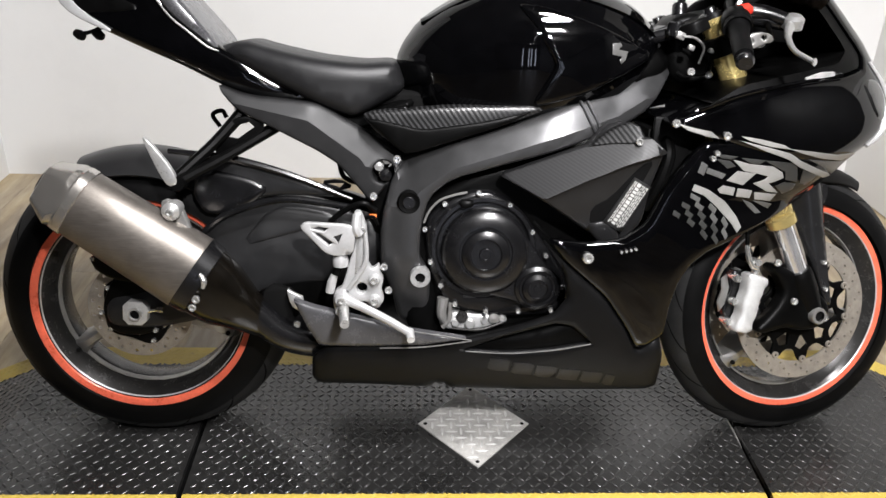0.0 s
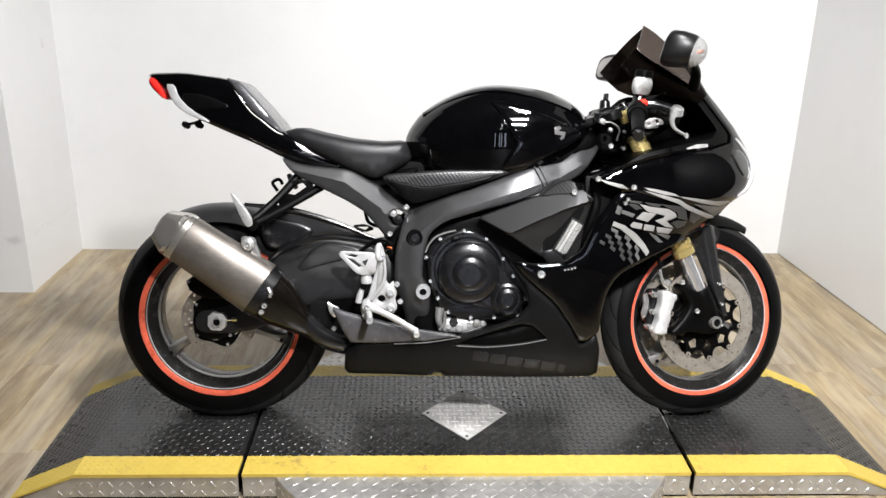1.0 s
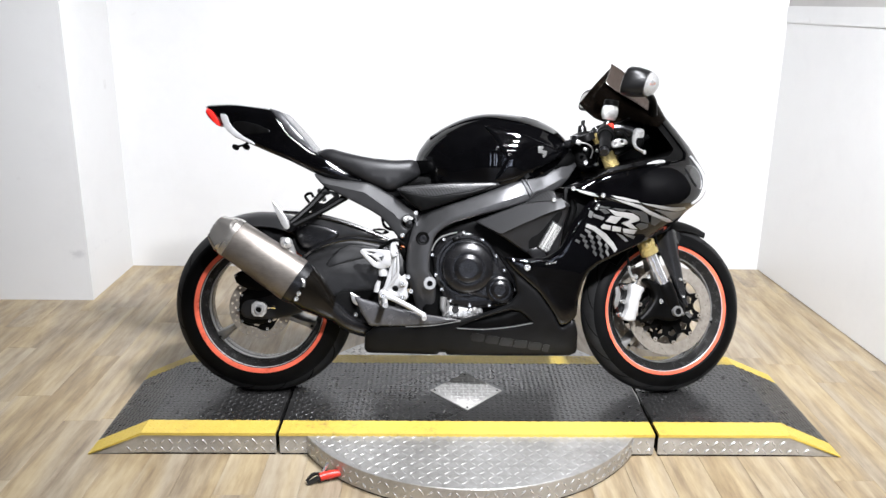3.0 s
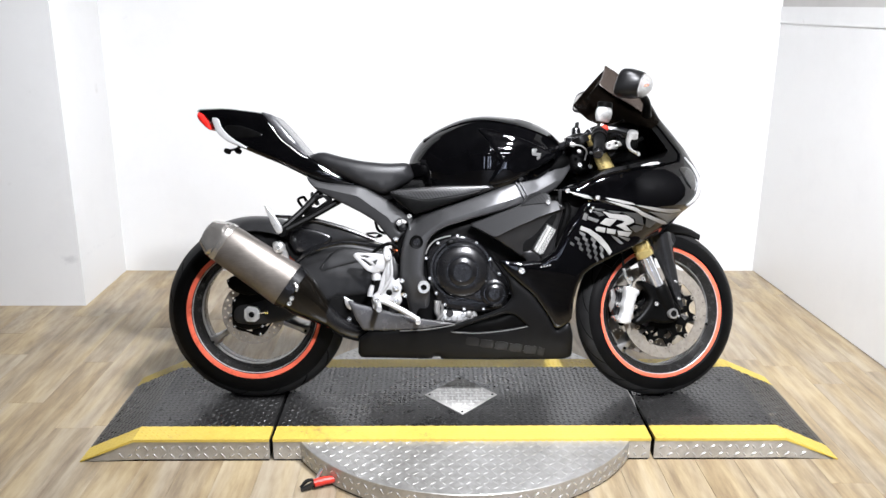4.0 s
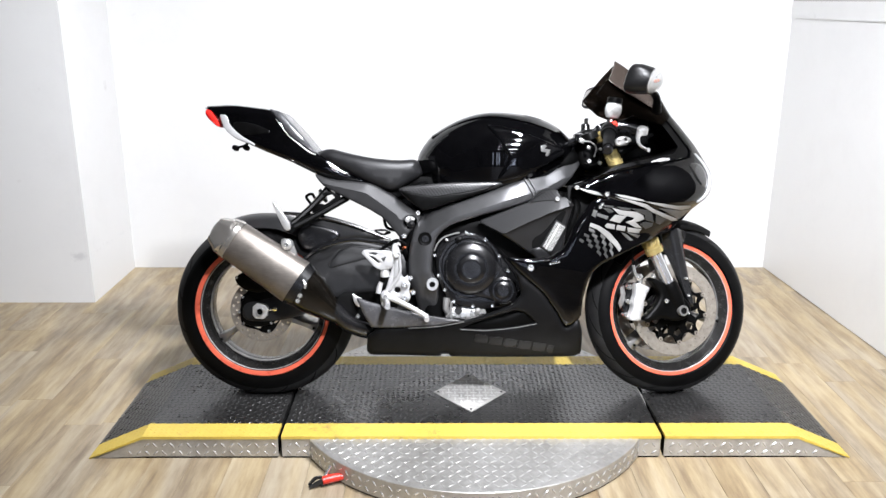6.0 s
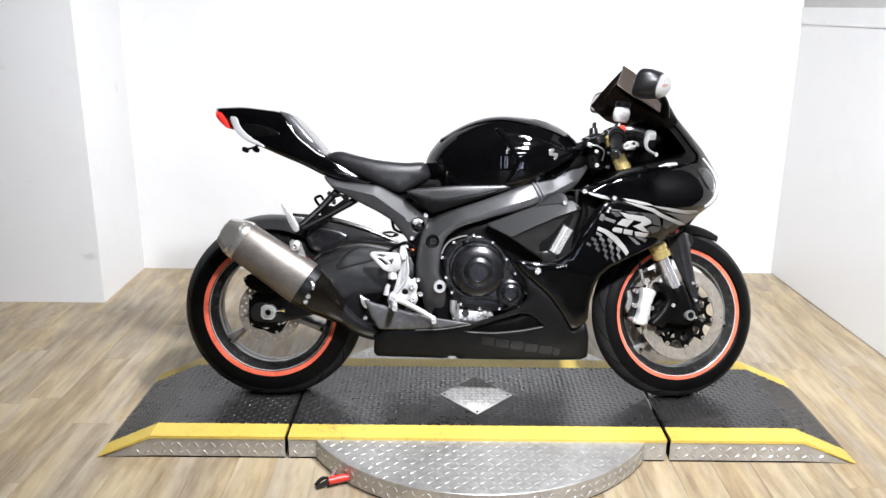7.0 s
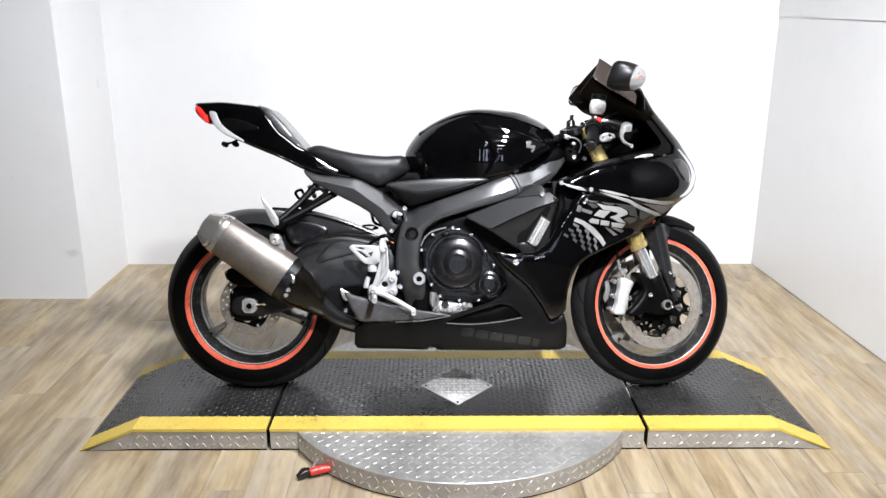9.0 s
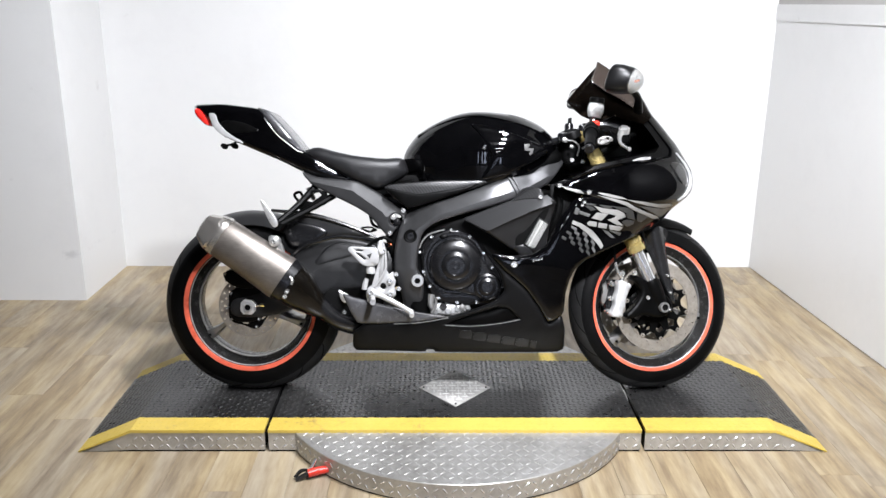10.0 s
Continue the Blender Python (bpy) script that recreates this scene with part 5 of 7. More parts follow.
part("starter_cover", lathe([(0.047, -0.165), (0.047, -0.186), (0.044, -0.191), (0.037, -0.194), (0.035, -0.191), (0.031, -0.191), (0.029, -0.196), (0.020, -0.199), (0.018, -0.195), (0.008, -0.195), (0.007, -0.197), (0, -0.197)], 48).at(KX, 0, KZ), M["case"], engine, "small round black starter cover")
part("cover_web", skin(two_rounds((CX, CZ), 0.0835, (KX, KZ), 0.041), lambda x, z: -0.1875, lambda x, z: -0.15, 0.008, 0.007, 0.015), M["case"], engine, "web that joins the two round covers")
part("filler_cap", skin(rounded([(-0.050, 0.557), (-0.023, 0.559), (-0.020, 0.547), (-0.044, 0.540)], 1), lambda x, z: -0.188, lambda x, z: -0.165, 0.005, 0.005), M["plastic"], engine, "black oil filler cap")
part("cast_tab", box(-0.035, -0.008, -0.174, -0.165, 0.357, 0.362, 0.0015), M["matte"], engine)
bolts(bolt_s, engine, [(x, -0.172, z) for x, z in ((-0.076, 0.549), (-0.011, 0.572), (0.051, 0.549), (0.097, 0.495), (0.126, 0.447), (0.163, 0.381), (0.142, 0.333), (0.076, 0.330), (0.011, 0.329), (-0.052, 0.344), (-0.081, 0.383), (-0.102, 0.432), (-0.114, 0.498))])
part("gasket_edge", tube([(-0.116, -0.172, 0.511), (-0.106, -0.173, 0.534), (-0.087, -0.173, 0.555), (-0.06, -0.173, 0.566), (-0.033, -0.172, 0.572)], 0.0024, 6), M["rim"], engine, "bright sealing edge")
part("sump", skin(rounded([(-0.07, 0.325), (-0.02, 0.322), (0.05, 0.318), (0.06, 0.300), (0.0, 0.283), (-0.06, 0.283), (-0.085, 0.293)]), lambda x, z: -0.164, lambda x, z: -0.12, 0.010, 0.008), M["silver"], engine, "grey cast sump edge")
part("sight_glass", lathe([(0, -0.168), (0.011, -0.168), (0.013, -0.164), (0.013, -0.15)], 20).at(-0.036, 0, 0.312), M["barrel"], engine, "dark oil sight glass")
for x, z, k in ((-0.05, 0.300, 0.010), (-0.02, 0.298, 0.013), (0.01, 0.305, 0.009), (0.045, 0.310, 0.008)):
    part("sump_lug", lathe([(0, -0.169), (k * 0.6, -0.169), (k, -0.163), (k, -0.15), (0, -0.15)], 14).at(x, 0, z), M["alu"], engine)
part("sump_rib", tube([(-0.055, -0.163, 0.288), (0.0, -0.166, 0.287), (0.05, -0.163, 0.303)], [0.003, 0.004, 0.003], 8), M["barrel"], engine)
part("drain_boss", lathe([(0, -0.172), (0.010, -0.170), (0.012, -0.15)], 12).at(0.028, 0, 0.312), M["rim"], engine)
part("sensor", tube([(-0.075, -0.165, 0.355), (-0.078, -0.168, 0.32), (-0.07, -0.165, 0.30)], [0.012, 0.010, 0.006], 10), M["rim"], engine, "grey sensor housing")
part("sensor_wire", tube([(-0.06, -0.168, 0.345), (-0.062, -0.170, 0.31), (-0.075, -0.168, 0.292)], 0.005, 8), M["rim"], engine)
part("wire", tube([(0.10, -0.165, 0.515), (0.118, -0.172, 0.495), (0.14, -0.17, 0.47), (0.15, -0.165, 0.44)], 0.003, 6), M["plastic"], engine)
part("radiator", box(0.31, 0.345, -0.17, 0.17, 0.35, 0.70, 0.004).at(0.0, 0, 0.0, 0, 0, 0), M["plastic"], bike, "black radiator behind the fairing")

# -- right footrest set --
rest = part("footrest_bracket", plate(rounded([(-0.248, 0.539), (-0.237, 0.539), (-0.231, 0.525), (-0.225, 0.506), (-0.224, 0.439), (-0.215, 0.425), (-0.202, 0.436), (-0.200, 0.417), (-0.193, 0.405), (-0.198, 0.385), (-0.192, 0.362), (-0.202, 0.346),
                                               (-0.216, 0.346), (-0.227, 0.359), (-0.246, 0.356), (-0.259, 0.360), (-0.268, 0.341), (-0.279, 0.333), (-0.290, 0.345), (-0.292, 0.365), (-0.286, 0.381), (-0.273, 0.389), (-0.259, 0.439), (-0.247, 0.478), (-0.253, 0.522)], 1, 0.15), -0.206, -0.188, [circle(-0.235, 0.387, 0.0105, 14)], 0.004), M["silver"], bike, "bright silver footrest bracket")
part("heel_guard", plate(rounded([(-0.352, 0.510), (-0.341, 0.520), (-0.305, 0.518), (-0.26, 0.516), (-0.246, 0.508), (-0.250, 0.458), (-0.285, 0.453), (-0.306, 0.461), (-0.328, 0.485)], 1, 0.18), -0.216, -0.207,
     [[(-0.329, 0.507), (-0.315, 0.5115), (-0.297, 0.508), (-0.305, 0.502)], [(-0.327, 0.500), (-0.313, 0.498), (-0.287, 0.479), (-0.297, 0.475)], [(-0.288, 0.491), (-0.271, 0.498), (-0.279, 0.478)]], 0.0025), M["silver"], rest, "silver pierced heel guard")
part("bracket_recess", plate(rounded([(-0.243, 0.497), (-0.231, 0.497), (-0.231, 0.445), (-0.240, 0.420), (-0.250, 0.408), (-0.247, 0.44)], 1), -0.2075, -0.2), M["alu"], rest, "flat web of the bracket")
part("upper_arm", tube([(-0.243, -0.205, 0.534), (-0.244, -0.21, 0.508), (-0.238, -0.21, 0.495)], [0.009, 0.011, 0.010], 10), M["silver"], rest)
part("rib", tube([(-0.228, -0.208, 0.50), (-0.228, -0.211, 0.44), (-0.262, -0.211, 0.385)], [0.004, 0.005, 0.004], 8), M["silver"], rest)
part("master_cylinder", lathe([(0, -0.014), (0.015, -0.014), (0.016, 0.0), (0.013, 0.006), (0.013, 0.014), (0, 0.014)], 16).at(-0.276, -0.200, 0.444, 90), M["silver"], rest, "rear brake master cylinder")
part("push_rod", tube([(-0.278, -0.20, 0.434), (-0.286, -0.20, 0.413)], 0.009, 10), M["plastic"], rest)
part("clevis", tube([(-0.287, -0.20, 0.415), (-0.294, -0.20, 0.395), (-0.298, -0.20, 0.376)], [0.007, 0.009, 0.009], 10), M["silver"], rest)
part("pivot_boss", lathe([(0, -0.226), (0.012, -0.226), (0.016, -0.220), (0.017, -0.195), (0, -0.195)], 20).at(-0.273, 0, 0.368), M["silver"], rest)
part("lower_boss", lathe([(0, -0.222), (0.008, -0.222), (0.010, -0.218), (0.010, -0.195), (0, -0.195)], 16).at(-0.277, 0, 0.343), M["silver"], rest)
part("brake_pedal", tube([(-0.270, -0.222, 0.372), (-0.235, -0.226, 0.356), (-0.19, -0.231, 0.334), (-0.155, -0.234, 0.314), (-0.140, -0.234, 0.304)], [0.012, 0.009, 0.0085, 0.0085, 0.009], 12, flat=0.8), M["silver"], rest, "silver brake pedal")
part("pedal_tip", tube([(-0.142, -0.226, 0.306), (-0.139, -0.250, 0.297)], [0.009, 0.008], 12), M["silver"], rest)
part("footpeg", tube([(-0.272, -0.20, 0.352), (-0.262, -0.30, 0.348)], [0.011, 0.009], 14), M["alu"], rest, "ribbed aluminium footpeg")
for x, z in ((-0.211, 0.405), (-0.210, 0.362)):
    part("mount_boss", lathe([(0, -0.214), (0.009, -0.214), (0.0125, -0.210), (0.0135, -0.19), (0, -0.19)], 18).at(x, 0, z), M["silver"], rest)
bolts(bolt_m, rest, [(-0.193, -0.186, 0.425), (-0.184, -0.186, 0.377), (-0.211, -0.213, 0.405), (-0.210, -0.213, 0.362), (-0.234, -0.21, 0.503), (-0.273, -0.226, 0.368)])
part("orange_plug", box(-0.222, -0.208, -0.172, -0.16, 0.517, 0.525, 0.002), M["amber"], rest, "orange connector")
part("wire", tube([(-0.235, -0.17, 0.515), (-0.215, -0.175, 0.522), (-0.205, -0.17, 0.505)], 0.0035, 6), M["plastic"], rest)

# -- fairing --
NOSE_Z = (0.10, 0.42, 0.56, 0.597, 0.641, 0.677, 0.700, 0.735, 0.772, 0.814, 0.864, 0.919, 0.968, 0.990)
NOSE_X = (0.95, 0.76, 0.682, 0.722, 0.761, 0.806, 0.824, 0.830, 0.823, 0.799, 0.768, 0.724, 0.683, 0.654)


def fair(x, z):
    """Half the width of the fairing at x and z."""
    w = smooth_at(z, (0.15, 0.20, 0.30, 0.45, 0.55, 0.72, 0.80, 0.90, 1.0), (0.174, 0.205, 0.230, 0.245, 0.25, 0.25, 0.225, 0.18, 0.13))
    tip = float(np.interp(z, NOSE_Z, NOSE_X)) + 0.004
    t = max(0.0, min(1.0, (x - tip + 0.40) / 0.40))
    back = 1.0 - 0.18 * max(0.0, min(1.0, (0.1 - x) / 0.5))
    return w * back * math.sqrt(max(0.0, 1 - t ** 2.8))


def fairing_panel(name, loop, material, label, parent=bike, lift=0.0, thick=0.018, r=0.012, drop=0.009, holes=(), both=True, res=0.02):
    g = skin(loop, lambda x, z: -fair(x, z) - lift, lambda x, z: -max(0.0, fair(x, z) + lift - thick), r, drop, res, holes)
    ob = part(name, g, material, parent, label)
    if both:
        part(name + "_far", g.mirrored(), material, ob)
    return ob


SLOT = [(-0.03, 0.260), (0.053, 0.293), (0.145, 0.322), (0.175, 0.316), (0.216, 0.282), (0.146, 0.268), (0.054, 0.258)]
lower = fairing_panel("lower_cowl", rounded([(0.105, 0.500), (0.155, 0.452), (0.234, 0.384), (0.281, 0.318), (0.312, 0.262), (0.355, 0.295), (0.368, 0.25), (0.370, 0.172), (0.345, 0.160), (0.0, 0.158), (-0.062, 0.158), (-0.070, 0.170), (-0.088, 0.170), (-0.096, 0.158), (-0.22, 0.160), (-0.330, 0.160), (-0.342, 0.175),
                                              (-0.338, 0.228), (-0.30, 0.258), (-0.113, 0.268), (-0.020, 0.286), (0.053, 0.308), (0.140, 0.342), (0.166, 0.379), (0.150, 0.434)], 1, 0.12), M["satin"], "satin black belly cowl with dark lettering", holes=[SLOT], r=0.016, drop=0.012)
part("belly", body(rounded([(-0.33, 0.215), (-0.33, 0.168), (-0.2, 0.162), (0.33, 0.162), (0.355, 0.18), (0.355, 0.24), (0.20, 0.34), (0.10, 0.30), (-0.1, 0.26)], 1), lambda x, z: fair(x, z) - 0.012, 0.02), M["plastic"], lower)
part("slot_edge", tube([(-0.03, -fair(-0.03, 0.26) - 0.001, 0.258), (0.054, -fair(0.054, 0.257) - 0.001, 0.256), (0.146, -fair(0.146, 0.267) - 0.001, 0.266), (0.216, -fair(0.216, 0.28) - 0.001, 0.280)], 0.0013, 6), M["rim"], lower)
grey = fairing_panel("side_wing", rounded([(-0.372, 0.362), (-0.334, 0.348), (-0.26, 0.331), (-0.14, 0.303), (-0.02, 0.287), (-0.113, 0.268), (-0.242, 0.260), (-0.322, 0.259), (-0.345, 0.30)], 1, 0.1), M["cowlgrey"], "satin grey cowl wing below the footrest", lift=0.008, thick=0.02)
part("bright_edge", tube([(-0.14, -fair(-0.14, 0.3) - 0.009, 0.303), (-0.08, -fair(-0.08, 0.295) - 0.009, 0.295), (-0.02, -fair(-0.02, 0.286) - 0.008, 0.2865)], 0.0012, 6), M["rim"], grey)
part("bright_edge", tube([(-0.20, -fair(-0.2, 0.262) - 0.009, 0.2615), (-0.11, -fair(-0.11, 0.268) - 0.009, 0.268), (-0.02, -fair(-0.02, 0.286) - 0.008, 0.285)], 0.0014, 6), M["rim"], grey)
part("wing_tip", plate(rounded([(-0.388, 0.372), (-0.372, 0.360), (-0.352, 0.352), (-0.362, 0.322), (-0.38, 0.335)], 1), -0.165, -0.155), M["alu"], grey, "pale tab at the wing's tip")
part("inner_shield", plate(rounded([(-0.46, 0.40), (-0.30, 0.41), (-0.23, 0.36), (-0.25, 0.27), (-0.33, 0.25), (-0.44, 0.30)], 1), -0.106, -0.096), M["plastic"], grey)
part("tail_shield", plate(rounded([(-0.43, 0.375), (-0.37, 0.36), (-0.33, 0.27), (-0.31, 0.225), (-0.34, 0.235), (-0.42, 0.27), (-0.45, 0.30)], 1), -0.150, -0.130), M["groove"], grey)
bolts(bolt_m, grey, [(-0.369, -0.152, 0.292)])
# six plain slanted blocks stand for the maker's lettering
for k in range(6):
    x, z, w = 0.015 + 0.0475 * k, 0.228 - 0.0072 * k, (0.043 if k < 5 else 0.022)
    fairing_panel("lettering_block", [(x, z - 0.010), (x + 0.008, z - 0.0145), (x + w - 0.002, z - 0.017), (x + w + 0.003, z + 0.008), (x + w - 0.004, z + 0.012), (x + 0.005, z + 0.014)], M["lettering"], "", lower, 0.0012, 0.004, 0.002, 0.0005, both=False)

side = fairing_panel("side_fairing", rounded([(0.115, 0.500), (0.187, 0.492), (0.258, 0.500), (0.300, 0.530), (0.330, 0.60), (0.390, 0.685), (0.45, 0.690), (0.60, 0.675), (0.69, 0.645), (0.725, 0.605), (0.685, 0.575), (0.62, 0.560), (0.549, 0.535), (0.495, 0.511), (0.425, 0.478), (0.395, 0.452),
                                               (0.376, 0.415), (0.364, 0.364), (0.360, 0.300), (0.312, 0.262), (0.281, 0.318), (0.234, 0.384), (0.155, 0.452)], 1, 0.12), M["gloss"], "glossy black side fairing with grey graphics", lift=0.003)
nose = part("nose_cowl", body(rounded([(0.322, 0.719), (0.379, 0.741), (0.462, 0.771), (0.571, 0.793), (0.668, 0.804), (0.718, 0.816), (0.726, 0.842), (0.704, 0.873), (0.664, 0.930), (0.622, 0.975), (0.630, 0.992), (0.683, 0.971), (0.725, 0.922), (0.769, 0.866), (0.800, 0.815),
                                       (0.824, 0.772), (0.830, 0.735), (0.822, 0.688), (0.800, 0.672), (0.761, 0.641), (0.720, 0.604), (0.64, 0.64), (0.49, 0.672), (0.40, 0.698)], 1, 0.10), lambda x, z: fair(x, z) + 0.006, 0.012, 0.008, 0.016), M["gloss"], bike, "glossy black nose cowl", 50)
part("headlight_edge", tube([(x, -fair(x, z) - 0.010, z) for x, z in ((0.745, 0.83), (0.778, 0.79), (0.795, 0.75), (0.790, 0.715), (0.772, 0.688), (0.745, 0.672))], [0.003, 0.005, 0.006, 0.007, 0.006, 0.004], 8), M["silver"], nose, "silver headlight surround")
part("headlight", skin(rounded([(0.70, 0.80), (0.765, 0.80), (0.785, 0.755), (0.782, 0.715), (0.74, 0.73)]), lambda x, z: -fair(x, z) - 0.009, lambda x, z: -fair(x, z) + 0.01, 0.01, 0.006), M["smoke"], nose, "dark headlight lens")
part("cowl_rim", tube([(0.379, -fair(0.379, 0.741) - 0.004, 0.744), (0.462, -fair(0.462, 0.771) - 0.004, 0.774), (0.571, -fair(0.571, 0.793) - 0.004, 0.796), (0.660, -fair(0.66, 0.806) - 0.004, 0.809)], 0.0035, 8), M["gloss"], nose)
part("marker_strip", tube([(x, -fair(x, z) - 0.006, z) for x, z in ((0.578, 0.800), (0.61, 0.806), (0.640, 0.809))], [0.004, 0.008, 0.006], 8, flat=0.5), M["lens"], nose, "small white marker strip")
# the second bolt is added in place of a small white glint
bolts(bolt_m, nose, [(0.430, -0.256, 0.700), (0.335, -0.254, 0.721)])
bolts(bolt_s, side, [(0.416, -0.254, 0.668), (0.410, -0.253, 0.658)])
bolts(bolt_l, side, [(0.192, -0.252, 0.466)])
for k in range(4):
    bolts(bolt_t, side, [(0.255 + 0.009 * k, -0.252, 0.478 + 0.002 * k)])
part("inner_panel", plate(rounded([(0.455, 0.945), (0.58, 0.955), (0.64, 0.955), (0.70, 0.87), (0.71, 0.82), (0.57, 0.785), (0.50, 0.70), (0.33, 0.68), (0.30, 0.76), (0.40, 0.80)]), 0.115, 0.128), M["plastic"], nose, "black inner cowl panel")
part("cockpit_liner", body(rounded([(0.40, 0.752), (0.462, 0.774), (0.571, 0.797), (0.665, 0.809), (0.713, 0.820), (0.721, 0.842), (0.700, 0.872), (0.660, 0.931), (0.620, 0.974), (0.598, 0.966), (0.640, 0.92), (0.674, 0.87), (0.684, 0.85), (0.660, 0.828), (0.57, 0.812), (0.46, 0.788)], 1, 0.12), lambda x, z: fair(x, z) - 0.002, 0.004, 0.002), M["plastic"], nose, "matte black cockpit liner")
# added dark block round the stem, there to hide the far fork tube
part("stem_shroud", body(rounded([(0.37, 0.77), (0.52, 0.78), (0.53, 0.88), (0.42, 0.92), (0.36, 0.90)]), lambda x, z: 0.06, 0.02), M["plastic"], nose, "black block that hides the far fork")
part("dash", box(0.52, 0.60, -0.09, 0.09, 0.86, 0.95, 0.012).at(0, 0, 0), M["plastic"], nose, "black instrument housing")
part("stay", tube([(0.42, -0.03, 0.80), (0.52, -0.06, 0.84), (0.62, -0.05, 0.90)], 0.012, 8), M["plastic"], nose)

# graphics on the side fairing
def graphic(loop, tone, parent, lift, name="graphic", label=""):
    return fairing_panel(name, loop, M[tone], label, parent, lift, 0.004, 0.002, 0.0005, both=False, res=0.012)


graphic([(0.447, 0.657), (0.482, 0.648), (0.529, 0.643), (0.551, 0.631), (0.556, 0.620), (0.542, 0.614), (0.527, 0.610), (0.552, 0.590), (0.527, 0.5935), (0.494, 0.611), (0.517, 0.618), (0.522, 0.624), (0.503, 0.629), (0.472, 0.635)], "decal", side, 0.0045, "emblem", "slanted silver emblem")
graphic([(0.459, 0.635), (0.496, 0.630), (0.474, 0.608), (0.441, 0.617)], "decal", side, 0.0045, "emblem_stroke")
for loop in ([(0.426, 0.600), (0.435, 0.608), (0.460, 0.603), (0.458, 0.588), (0.431, 0.593)], [(0.465, 0.602), (0.495, 0.597), (0.493, 0.582), (0.464, 0.586)], [(0.500, 0.594), (0.550, 0.587), (0.540, 0.573), (0.504, 0.579)]):
    graphic(loop, "decal", side, 0.0045, "lettering_block")
# slanted checks that fade to the rear, bounded by a sweeping stripe
quad = [Vector(p) for p in ((0.376, 0.594), (0.468, 0.516), (0.424, 0.492), (0.340, 0.552))]


def check_at(u, w):
    top, low = quad[0].lerp(quad[1], u), quad[3].lerp(quad[2], u)
    p = top.lerp(low, w)
    return (p.x + 0.010 * math.sin(u * math.pi) * (1 - w), p.y + 0.008 * math.sin(u * math.pi))


for i in range(6):
    for j in range(5):
        if (i + j) % 2 == 0:
            u0, u1, w0, w1 = i / 6, (i + 1) / 6, j * 0.2, (j + 1) * 0.2
            slip = 0.05
            graphic([check_at(u0, w0), check_at(u1, w0 + 0.03), check_at(u1 + slip, w1), check_at(u0 + slip, w1 - 0.03)], "decal_mid" if j < 2 else "decal_dark", side, 0.0045, "check")
graphic([(0.381, 0.610), (0.410, 0.599), (0.445, 0.576), (0.471, 0.548), (0.484, 0.526), (0.476, 0.515), (0.461, 0.535), (0.430, 0.565), (0.402, 0.588), (0.377, 0.598)], "decal", side, 0.0045, "stripe", "grey sweep stripe")
graphic([(0.479, 0.580), (0.501, 0.571), (0.525, 0.551), (0.512, 0.550), (0.492, 0.566)], "decal_mid", side, 0.0045, "stripe", "grey sweep stripe")
graphic([(0.500, 0.577), (0.529, 0.572), (0.548, 0.566), (0.540, 0.557), (0.530, 0.562)], "decal_mid", side, 0.0045, "stripe", "grey sweep stripe")
for loop in ([(0.402, 0.641), (0.438, 0.629), (0.432, 0.620), (0.400, 0.631)], [(0.390, 0.652), (0.402, 0.646), (0.396, 0.626), (0.384, 0.632)]):
    graphic(loop, "decal_mid", side, 0.0045, "check")
for loop in ([(0.417, 0.657), (0.443, 0.654), (0.455, 0.644), (0.439, 0.640)], [(0.421, 0.666), (0.457, 0.662), (0.445, 0.6565), (0.424, 0.659)], [(0.462, 0.660), (0.512, 0.655), (0.500, 0.648), (0.486, 0.648)],
             [(0.509, 0.655), (0.578, 0.648), (0.591, 0.609), (0.561, 0.616), (0.557, 0.632), (0.533, 0.643)], [(0.560, 0.611), (0.589, 0.606), (0.586, 0.595), (0.564, 0.586), (0.543, 0.604)], [(0.596, 0.640), (0.640, 0.620), (0.615, 0.600), (0.598, 0.606)]):
    graphic(loop, "decal_dark", side, 0.0045)
# streaks along the nose
for tone, loop in (("decal", [(0.457, 0.700), (0.494, 0.695), (0.542, 0.684), (0.556, 0.676), (0.514, 0.681), (0.472, 0.692)]),
                   ("decal", [(0.456, 0.692), (0.515, 0.679), (0.557, 0.668), (0.583, 0.653), (0.632, 0.633), (0.672, 0.620), (0.690, 0.610), (0.660, 0.611), (0.633, 0.621), (0.584, 0.640), (0.554, 0.657), (0.506, 0.673)]),
                   ("decal", [(0.552, 0.677), (0.608, 0.670), (0.665, 0.661), (0.720, 0.660), (0.735, 0.652), (0.690, 0.646), (0.628, 0.656), (0.580, 0.668)]),
                   ("decal_mid", [(0.600, 0.655), (0.690, 0.644), (0.735, 0.650), (0.715, 0.628), (0.690, 0.614), (0.650, 0.634)]),
                   ("decal", [(0.340, 0.7205), (0.370, 0.713), (0.402, 0.707), (0.417, 0.695), (0.394, 0.698), (0.357, 0.709)])):
    graphic(loop, tone, nose, 0.0080, "streak", "grey flame streak")

# -- air duct panel with warning label --
def duct_y(x, z):
    """Face of the duct panel, creased along its length."""
    line = 0.572 + 0.475 * (x - 0.108)
    return -0.218 - 0.016 * max(0, min(1, (x - 0.03) / 0.25)) + (0.5 * (z - line) if z > line else 0.22 * (line - z))


